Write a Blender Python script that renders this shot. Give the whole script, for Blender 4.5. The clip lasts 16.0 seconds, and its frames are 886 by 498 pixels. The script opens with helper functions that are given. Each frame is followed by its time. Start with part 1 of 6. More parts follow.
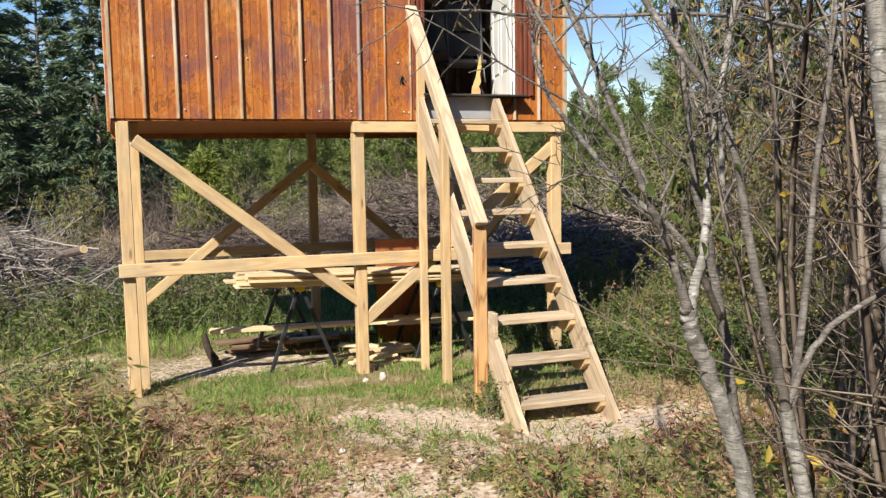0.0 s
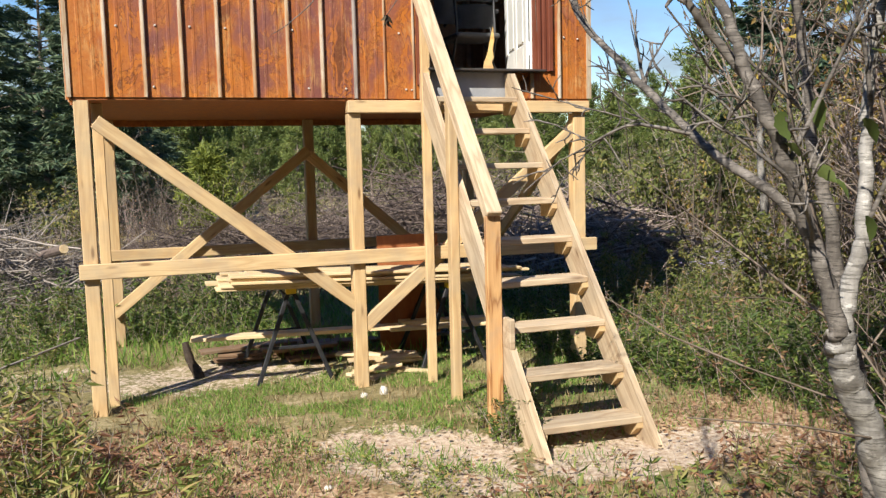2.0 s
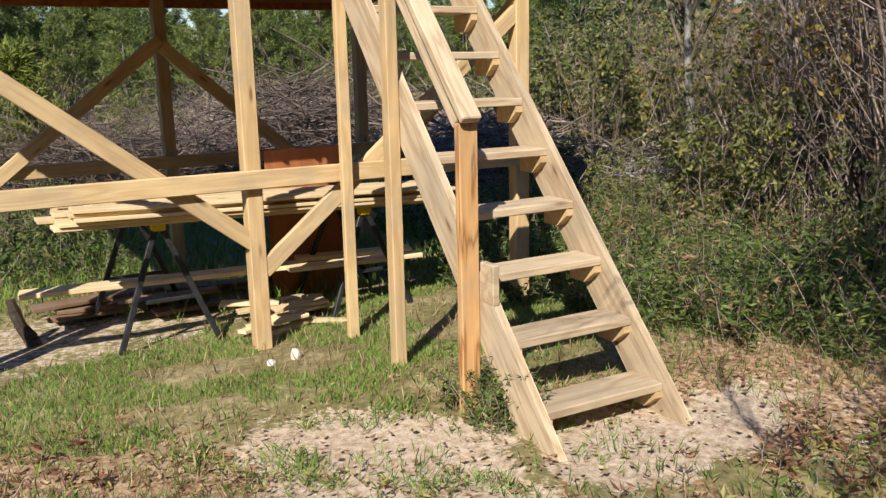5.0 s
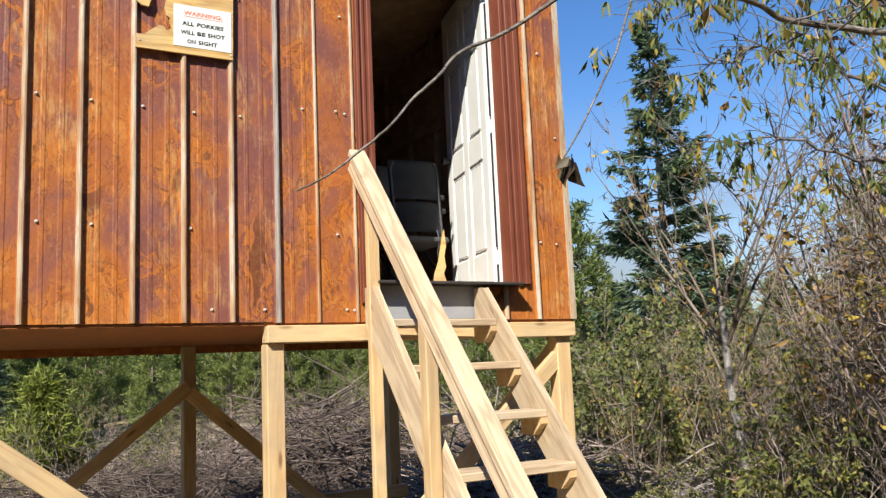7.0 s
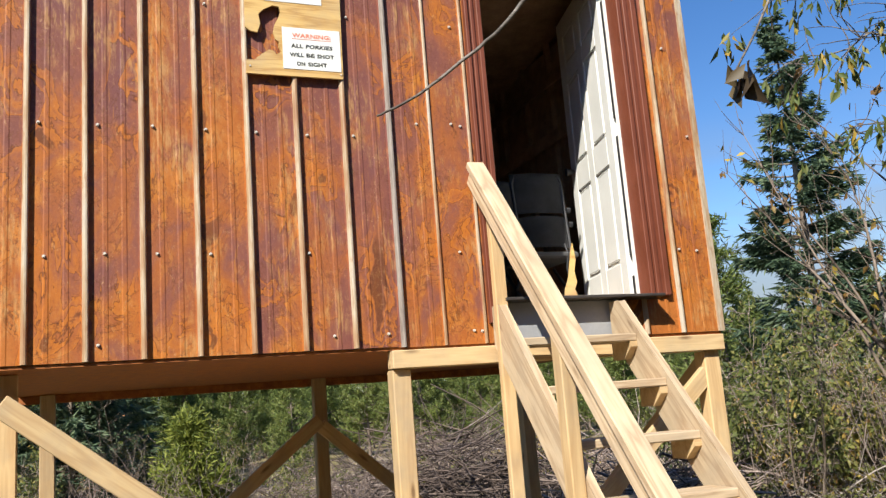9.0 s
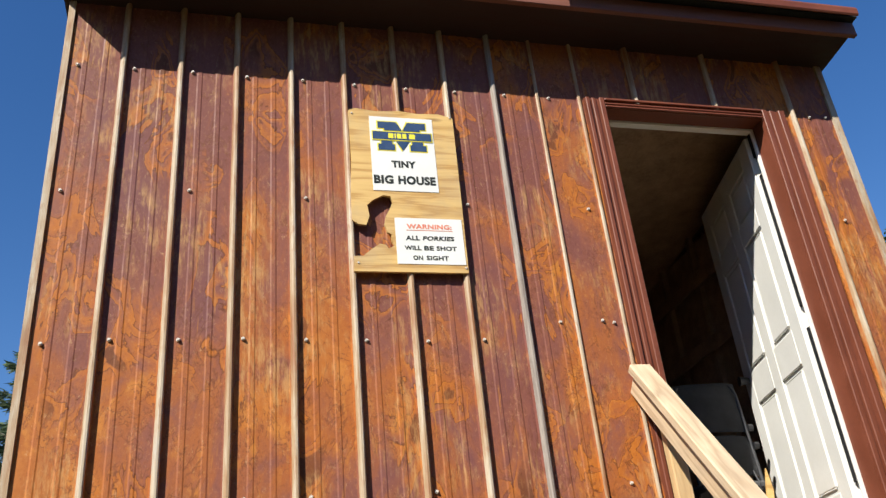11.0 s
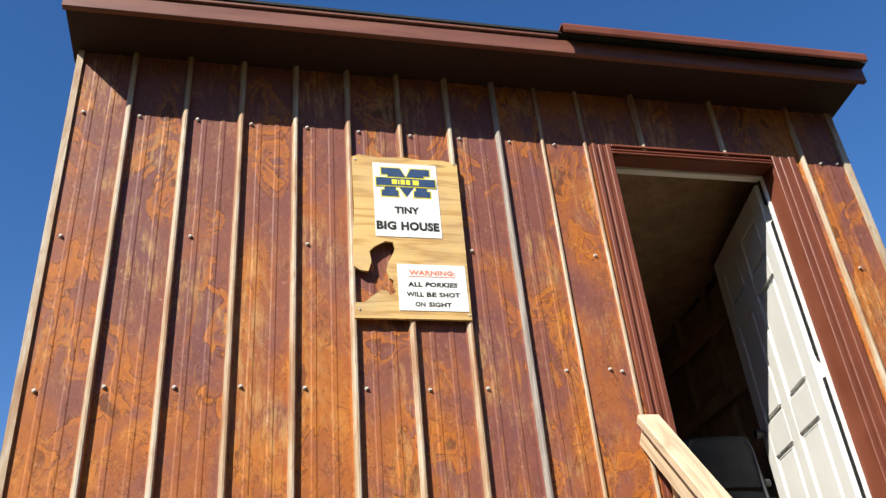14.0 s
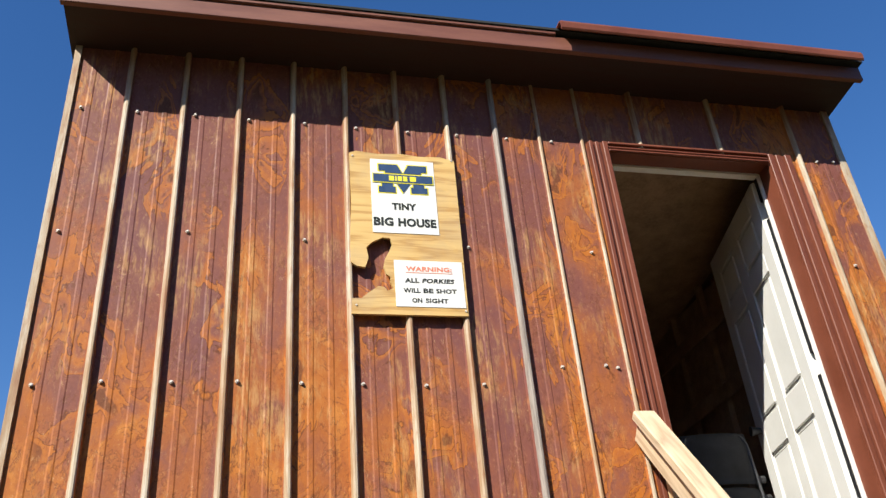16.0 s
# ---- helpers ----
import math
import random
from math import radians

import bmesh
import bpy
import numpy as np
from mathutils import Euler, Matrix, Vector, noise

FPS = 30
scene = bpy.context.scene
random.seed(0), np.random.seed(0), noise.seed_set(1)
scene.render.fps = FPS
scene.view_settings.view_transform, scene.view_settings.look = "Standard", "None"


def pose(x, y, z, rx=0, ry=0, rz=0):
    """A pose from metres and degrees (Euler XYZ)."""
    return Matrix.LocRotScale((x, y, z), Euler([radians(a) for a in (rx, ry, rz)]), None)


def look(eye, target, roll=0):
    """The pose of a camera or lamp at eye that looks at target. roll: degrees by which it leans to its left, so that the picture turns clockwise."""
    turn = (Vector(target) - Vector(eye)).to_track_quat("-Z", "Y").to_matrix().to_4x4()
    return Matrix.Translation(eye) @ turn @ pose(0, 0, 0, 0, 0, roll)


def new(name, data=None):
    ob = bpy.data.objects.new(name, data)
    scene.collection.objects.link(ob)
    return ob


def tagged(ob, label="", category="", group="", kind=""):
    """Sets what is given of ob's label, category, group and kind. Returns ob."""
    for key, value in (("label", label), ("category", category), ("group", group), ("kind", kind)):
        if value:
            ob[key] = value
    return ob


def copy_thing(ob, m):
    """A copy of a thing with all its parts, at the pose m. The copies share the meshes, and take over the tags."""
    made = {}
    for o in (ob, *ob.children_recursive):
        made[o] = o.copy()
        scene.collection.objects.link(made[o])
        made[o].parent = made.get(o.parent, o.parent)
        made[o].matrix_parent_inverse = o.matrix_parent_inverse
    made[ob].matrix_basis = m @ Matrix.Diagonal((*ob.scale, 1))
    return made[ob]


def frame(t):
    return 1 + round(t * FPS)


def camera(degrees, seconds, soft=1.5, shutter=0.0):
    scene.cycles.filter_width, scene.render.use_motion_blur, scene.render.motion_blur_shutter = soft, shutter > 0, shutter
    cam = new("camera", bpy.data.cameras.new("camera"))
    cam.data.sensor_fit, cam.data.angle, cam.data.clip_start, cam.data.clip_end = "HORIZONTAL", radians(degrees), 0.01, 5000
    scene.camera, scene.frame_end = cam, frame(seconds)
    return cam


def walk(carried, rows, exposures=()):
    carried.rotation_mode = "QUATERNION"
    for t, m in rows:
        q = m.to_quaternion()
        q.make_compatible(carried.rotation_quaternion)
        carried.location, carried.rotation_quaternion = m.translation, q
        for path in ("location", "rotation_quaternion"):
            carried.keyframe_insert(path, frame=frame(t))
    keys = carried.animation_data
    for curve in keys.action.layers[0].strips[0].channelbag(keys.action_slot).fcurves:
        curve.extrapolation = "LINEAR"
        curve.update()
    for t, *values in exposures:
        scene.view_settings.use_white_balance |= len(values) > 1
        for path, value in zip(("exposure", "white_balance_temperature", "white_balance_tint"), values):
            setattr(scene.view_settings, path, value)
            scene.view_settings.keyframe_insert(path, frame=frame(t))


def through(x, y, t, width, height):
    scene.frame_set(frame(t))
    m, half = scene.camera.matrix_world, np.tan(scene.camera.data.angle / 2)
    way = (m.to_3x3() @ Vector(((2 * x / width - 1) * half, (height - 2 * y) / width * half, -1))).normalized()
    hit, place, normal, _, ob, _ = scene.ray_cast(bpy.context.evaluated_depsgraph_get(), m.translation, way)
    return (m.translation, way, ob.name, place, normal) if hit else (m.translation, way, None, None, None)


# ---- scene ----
cam = camera(54.8, 16.0, 1.4)
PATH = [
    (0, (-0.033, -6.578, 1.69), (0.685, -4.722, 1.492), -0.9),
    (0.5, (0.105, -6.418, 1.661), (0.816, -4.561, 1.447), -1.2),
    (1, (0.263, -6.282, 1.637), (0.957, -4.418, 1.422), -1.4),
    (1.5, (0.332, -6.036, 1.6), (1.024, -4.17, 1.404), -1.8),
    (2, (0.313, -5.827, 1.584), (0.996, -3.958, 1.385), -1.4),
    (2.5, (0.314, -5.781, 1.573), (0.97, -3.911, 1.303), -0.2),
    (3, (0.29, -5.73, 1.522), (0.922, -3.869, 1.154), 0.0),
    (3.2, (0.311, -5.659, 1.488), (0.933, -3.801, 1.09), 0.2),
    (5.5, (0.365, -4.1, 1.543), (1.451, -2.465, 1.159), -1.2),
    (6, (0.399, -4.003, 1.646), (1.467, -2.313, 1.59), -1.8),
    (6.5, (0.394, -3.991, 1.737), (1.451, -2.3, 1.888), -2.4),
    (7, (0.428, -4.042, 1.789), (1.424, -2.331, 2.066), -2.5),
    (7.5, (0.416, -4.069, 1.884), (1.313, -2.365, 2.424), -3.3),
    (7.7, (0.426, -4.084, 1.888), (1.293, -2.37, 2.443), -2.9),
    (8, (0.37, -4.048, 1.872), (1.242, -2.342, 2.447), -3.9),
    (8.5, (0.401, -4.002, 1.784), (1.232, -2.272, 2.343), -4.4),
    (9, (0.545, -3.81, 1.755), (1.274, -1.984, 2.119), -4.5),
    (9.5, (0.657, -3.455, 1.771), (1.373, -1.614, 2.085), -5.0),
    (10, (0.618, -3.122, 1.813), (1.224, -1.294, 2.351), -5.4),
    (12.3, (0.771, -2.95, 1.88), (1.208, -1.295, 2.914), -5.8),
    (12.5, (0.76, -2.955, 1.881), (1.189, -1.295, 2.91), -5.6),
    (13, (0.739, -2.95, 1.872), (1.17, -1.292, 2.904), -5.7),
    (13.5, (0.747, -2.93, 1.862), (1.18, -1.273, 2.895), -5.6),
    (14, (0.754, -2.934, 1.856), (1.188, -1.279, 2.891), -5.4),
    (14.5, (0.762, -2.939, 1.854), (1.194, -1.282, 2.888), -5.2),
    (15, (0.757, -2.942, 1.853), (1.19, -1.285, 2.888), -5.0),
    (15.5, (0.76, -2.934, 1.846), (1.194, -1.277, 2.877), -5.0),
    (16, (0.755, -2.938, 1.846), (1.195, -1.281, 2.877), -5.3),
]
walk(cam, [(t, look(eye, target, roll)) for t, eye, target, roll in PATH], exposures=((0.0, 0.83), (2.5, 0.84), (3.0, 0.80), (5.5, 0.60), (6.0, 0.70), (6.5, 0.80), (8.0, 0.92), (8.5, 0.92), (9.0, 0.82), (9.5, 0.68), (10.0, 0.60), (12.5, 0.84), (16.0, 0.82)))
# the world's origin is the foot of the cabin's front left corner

# ---- sky, sun, exposure ----
SUN_DIR = Vector((0.56, 0.54, -0.65)).normalized()      # the way the sunlight travels
world = bpy.data.worlds.new("world")
scene.world = world
world.use_nodes = True
wn = world.node_tree
wn.nodes.clear()
w_out = wn.nodes.new("ShaderNodeOutputWorld")
w_bg = wn.nodes.new("ShaderNodeBackground")
w_sky = wn.nodes.new("ShaderNodeTexSky")
w_sky.sky_type = "NISHITA"
w_sky.sun_disc = False
w_sky.sun_elevation = math.asin(-SUN_DIR.z)
w_sky.sun_rotation = math.atan2(-SUN_DIR.x, -SUN_DIR.y)
w_sky.air_density = 1.0
w_sky.dust_density = 0.1
w_sky.ozone_density = 2.0
w_bg.inputs[1].default_value = 0.041
# thin white cloud low over the woods
w_tc = wn.nodes.new("ShaderNodeTexCoord")
w_map = wn.nodes.new("ShaderNodeMapping")
w_map.inputs["Scale"].default_value = (3.0, 3.0, 9.0)
w_noise = wn.nodes.new("ShaderNodeTexNoise")
w_noise.inputs["Scale"].default_value = 1.6
w_noise.inputs["Detail"].default_value = 6
w_ramp = wn.nodes.new("ShaderNodeValToRGB")
w_ramp.color_ramp.elements[0].position = 0.40
w_ramp.color_ramp.elements[1].position = 0.62
w_sep = wn.nodes.new("ShaderNodeSeparateXYZ")
w_low = wn.nodes.new("ShaderNodeMapRange")
w_low.inputs["From Min"].default_value = 0.30
w_low.inputs["From Max"].default_value = 0.05
w_mul = wn.nodes.new("ShaderNodeMath")
w_mul.operation = "MULTIPLY"
w_mix = wn.nodes.new("ShaderNodeMix")
w_mix.data_type = "RGBA"
w_mix.inputs[7].default_value = (5.5, 6.0, 6.8, 1)
wl = wn.links
wl.new(w_tc.outputs["Generated"], w_map.inputs[0])
wl.new(w_map.outputs[0], w_noise.inputs["Vector"])
wl.new(w_noise.outputs[0], w_ramp.inputs[0])
wl.new(w_tc.outputs["Generated"], w_sep.inputs[0])
wl.new(w_sep.outputs["Z"], w_low.inputs["Value"])
wl.new(w_ramp.outputs[0], w_mul.inputs[0])
wl.new(w_low.outputs[0], w_mul.inputs[1])
wl.new(w_mul.outputs[0], w_mix.inputs[0])
w_hsv = wn.nodes.new("ShaderNodeHueSaturation")
w_hsv.inputs["Hue"].default_value = 0.509
w_hsv.inputs["Saturation"].default_value = 1.30
w_hsv.inputs["Value"].default_value = 2.2
wl.new(w_sky.outputs[0], w_hsv.inputs["Color"])
wl.new(w_hsv.outputs[0], w_mix.inputs[6])
wl.new(w_mix.outputs[2], w_bg.inputs[0])
wl.new(w_bg.outputs[0], w_out.inputs[0])

sun = new("sun", bpy.data.lights.new("sun", "SUN"))
sun.data.energy = 5.0
sun.data.angle = radians(0.53)
sun.data.color = (1.0, 0.95, 0.835)
sun.matrix_world = look((0, -4, 12), Vector((0, -4, 12)) + SUN_DIR)

# ---- small builders ----
R = 0.2286                      # rib spacing of the steel sheets, nine inches
W, D = 3.66, 2.44               # the cabin, twelve by eight feet
BOT, TOP = 2.05, 4.64           # lower and upper edge of the front sheets


def part(name, bm, material, parent=None, label="", smooth=False):
    """Links a bmesh as one mesh object under parent."""
    me = bpy.data.meshes.new(name)
    bmesh.ops.recalc_face_normals(bm, faces=bm.faces)
    bm.to_mesh(me)
    bm.free()
    mats = material if isinstance(material, (list, tuple)) else [material]
    for m in mats:
        me.materials.append(m)
    if smooth:
        me.shade_smooth()
    ob = new(name, me)
    if parent:
        ob.parent = parent
    if label:
        tagged(ob, label)
    return ob


def thing(name, label, category, group="", kind="", at=(0, 0, 0)):
    ob = new(name)
    ob.location = at
    ob.empty_display_size = 0.1
    return tagged(ob, label, category, group, kind)


def add_box(bm, lo, hi, bevel=0.0, m=None, mat=0):
    x0, y0, z0 = lo
    x1, y1, z1 = hi
    got = bmesh.ops.create_cube(bm, size=1.0)
    vs = got["verts"]
    for v in vs:
        v.co = Vector(((x0 + x1) / 2 + v.co.x * (x1 - x0), (y0 + y1) / 2 + v.co.y * (y1 - y0), (z0 + z1) / 2 + v.co.z * (z1 - z0)))
    faces = list({f for v in vs for f in v.link_faces})
    if bevel > 0:
        es = list({e for v in vs for e in v.link_edges})
        r = bmesh.ops.bevel(bm, geom=es, offset=bevel, segments=1, affect="EDGES")
        faces = list({f for v in r["verts"] for f in v.link_faces})
        vs = list({v for f in faces for v in f.verts})
    for f in faces:
        f.material_index = mat
    if m is not None:
        bmesh.ops.transform(bm, matrix=m, verts=vs)
    return bm


def box(lo, hi, bevel=0.003, m=None):
    return add_box(bmesh.new(), lo, hi, bevel, m)


def along(p, q, up=(0, 0, 1)):
    """A pose at p whose x axis runs to q, and whose z axis is as near up as can be."""
    p, q = Vector(p), Vector(q)
    x = (q - p).normalized()
    y = Vector(up).cross(x).normalized()
    z = x.cross(y)
    m = Matrix((x, y, z)).transposed().to_4x4()
    m.translation = p
    return m


def board(p, q, wide, thick, up=(0, 0, 1), bevel=0.004):
    """A board from p to q; thick is measured along up, wide across it."""
    n = (Vector(q) - Vector(p)).length
    return box((0, -wide / 2, -thick / 2), (n, wide / 2, thick / 2), bevel, along(p, q, up))


def timber_part(name, p, q, wide, thick, material, parent=None, label="", up=(0, 0, 1)):
    """A board from p to q that keeps its own length axis, so that the grain follows it."""
    n = (Vector(q) - Vector(p)).length
    ob = part(name, box((0, -wide / 2, -thick / 2), (n, wide / 2, thick / 2), 0.004), material, parent, label)
    ob.matrix_basis = along(p, q, up)
    return ob


def prism(outline, y0, y1):
    """An outline in x and z, pulled from y0 to y1."""
    bm = bmesh.new()
    a = [bm.verts.new((x, y0, z)) for x, z in outline]
    b = [bm.verts.new((x, y1, z)) for x, z in outline]
    bm.faces.new(a)
    bm.faces.new(b[::-1])
    for i in range(len(a)):
        j = (i + 1) % len(a)
        bm.faces.new((a[i], a[j], b[j], b[i]))
    return bm


def cyl(p, q, r0, r1=None, sides=8, bm=None):
    r1 = r0 if r1 is None else r1
    bm = bm or bmesh.new()
    n = (Vector(q) - Vector(p)).length
    m = Matrix.Translation(p) @ (Vector(q) - Vector(p)).to_track_quat("Z", "Y").to_matrix().to_4x4() @ Matrix.Translation((0, 0, n / 2))
    bmesh.ops.create_cone(bm, cap_ends=True, segments=sides, radius1=r0, radius2=r1, depth=n, matrix=m)
    return bm


# ---- materials ----
class Nodes:
    def __init__(self, name):
        self.mat = bpy.data.materials.new(name)
        self.mat.use_nodes = True
        self.t = self.mat.node_tree
        self.b = self.t.nodes["Principled BSDF"]
        self.tc = self.t.nodes.new("ShaderNodeTexCoord")
        self.info = self.t.nodes.new("ShaderNodeObjectInfo")

    def node(self, kind, **ins):
        n = self.t.nodes.new(kind)
        for k, v in ins.items():
            n.inputs[k.replace("_", " ")].default_value = v
        return n

    def link(self, a, b):
        self.t.links.new(a, b)

    def coords(self, scale=(1, 1, 1), shift=False, rot=(0, 0, 0)):
        mp = self.node("ShaderNodeMapping", Scale=scale, Rotation=rot)
        self.link(self.tc.outputs["Object"], mp.inputs[0])
        if shift:
            mul = self.math("MULTIPLY", self.info.outputs["Random"], 37.0)
            self.link(mul, mp.inputs["Location"])
        return mp.outputs[0]

    def noise(self, vec, scale=5.0, detail=5.0, rough=0.55, distort=0.0):
        n = self.node("ShaderNodeTexNoise", Scale=scale, Detail=detail, Roughness=rough, Distortion=distort)
        self.link(vec, n.inputs["Vector"])
        return n.outputs[0]

    def math(self, op, a, b=None, c=None, clamp=False):
        n = self.t.nodes.new("ShaderNodeMath")
        n.operation = op
        n.use_clamp = clamp
        for i, v in enumerate((a, b, c)):
            if v is None:
                continue
            if isinstance(v, (int, float)):
                n.inputs[i].default_value = v
            else:
                self.link(v, n.inputs[i])
        return n.outputs[0]

    def math_shift(self, vec, by):
        mp = self.node("ShaderNodeMapping", Location=(by, by, by))
        self.link(vec, mp.inputs[0])
        return mp.outputs[0]

    def ramp(self, fac, stops):
        n = self.t.nodes.new("ShaderNodeValToRGB")
        els = n.color_ramp.elements
        while len(els) < len(stops):
            els.new(0.5)
        for e, (p, c) in zip(els, stops):
            e.position = p
            e.color = (c, c, c, 1) if isinstance(c, (int, float)) else (*c, 1)
        self.link(fac, n.inputs[0])
        return n.outputs[0]

    def mix(self, fac, a, b, blend="MIX"):
        n = self.t.nodes.new("ShaderNodeMix")
        n.data_type = "RGBA"
        n.blend_type = blend
        for i, v in ((0, fac), (6, a), (7, b)):
            if isinstance(v, (int, float)):
                n.inputs[i].default_value = v
            elif isinstance(v, tuple):
                n.inputs[i].default_value = (*v, 1)
            else:
                self.link(v, n.inputs[i])
        return n.outputs[2]

    def bump(self, height, strength=0.3, dist=0.004):
        n = self.node("ShaderNodeBump", Strength=strength, Distance=dist)
        self.link(height, n.inputs["Height"])
        self.link(n.outputs[0], self.b.inputs["Normal"])

    def done(self, colour=None, rough=0.6, metal=0.0, spec=0.5):
        if isinstance(colour, tuple):
            self.b.inputs["Base Color"].default_value = (*colour, 1)
        elif colour is not None:
            self.link(colour, self.b.inputs["Base Color"])
        if isinstance(rough, (int, float)):
            self.b.inputs["Roughness"].default_value = rough
        else:
            self.link(rough, self.b.inputs["Roughness"])
        self.b.inputs["Metallic"].default_value = metal
        self.b.inputs["Specular IOR Level"].default_value = spec
        return self.mat


def speckled(name, dark, light, scale=6.0, stretch=(1, 1, 1), rough=0.6, bump=0.2, metal=0.0, spec=0.4, shift=False, fine=60.0):
    """A surface with cloudy variation and a fine grain over it."""
    n = Nodes(name)
    v = n.coords(stretch, shift)
    a = n.noise(v, scale, 6, 0.6)
    b = n.noise(v, fine, 3, 0.6)
    f = n.math("ADD", n.math("MULTIPLY", a, 0.75), n.math("MULTIPLY", b, 0.25))
    col = n.ramp(f, [(0.34, dark), (0.66, light)])
    n.bump(f, bump, 0.004)
    return n.done(col, n.ramp(a, [(0.3, max(rough - 0.1, 0.02)), (0.7, min(rough + 0.1, 1.0))]), metal, spec)


def timber(name, dark, light, axis="x", knots=True, grey=0.0, rough=0.7, bold=0.55):
    """Sawn softwood with long grain, knots and weather stain; axis is the grain's way in the object's own space."""
    n = Nodes(name)
    long, wide = 0.7, 13.0
    sc = {"x": (long, wide, wide), "y": (wide, long, wide), "z": (wide, wide, long)}[axis]
    v = n.coords(sc, True)
    warp = n.noise(n.coords({"x": (0.9, 3, 3), "y": (3, 0.9, 3), "z": (3, 3, 0.9)}[axis], True), 1.4, 2, 0.5)
    g = n.noise(v, 1.3, 4, 0.6, 0.6)
    wav = n.math("ADD", n.math("MULTIPLY", g, 3.2), n.math("MULTIPLY", warp, 5.0))
    ring = n.math("PINGPONG", wav, 0.5)
    col = n.ramp(ring, [(0.0, tuple(bold * a + (1 - bold) * b for a, b in zip(dark, light))), (0.22, tuple(0.25 * a + 0.75 * b for a, b in zip(dark, light))), (0.5, light)])
    fib = n.noise(v, 9.0, 4, 0.7)
    col = n.mix(n.math("MULTIPLY", fib, 0.36), col, dark, "MIX")
    if knots:
        ksc = {"x": (2.3, 9, 9), "y": (9, 2.3, 9), "z": (9, 9, 2.3)}[axis]
        vo = n.node("ShaderNodeTexVoronoi", Scale=1.0)
        n.link(n.coords(ksc, True), vo.inputs["Vector"])
        k = n.ramp(vo.outputs["Distance"], [(0.05, 1.0), (0.13, 0.0)])
        col = n.mix(n.math("MULTIPLY", k, 0.75), col, (0.11, 0.045, 0.016))
    st = n.noise(n.coords((2, 2, 2), True), 1.6, 5, 0.65)
    col = n.mix(n.ramp(st, [(0.45, 0.0), (0.75, 0.55)]), col, (0.30, 0.25, 0.19))
    if grey:
        col = n.mix(grey, col, (0.25, 0.23, 0.21))
    tone = n.math("MULTIPLY_ADD", n.info.outputs["Random"], 0.35, 0.82)
    hsv = n.node("ShaderNodeHueSaturation")
    n.link(col, hsv.inputs["Color"])
    n.link(tone, hsv.inputs["Value"])
    n.bump(n.math("ADD", fib, ring), 0.25, 0.002)
    return n.done(hsv.outputs[0], rough, 0, 0.3)


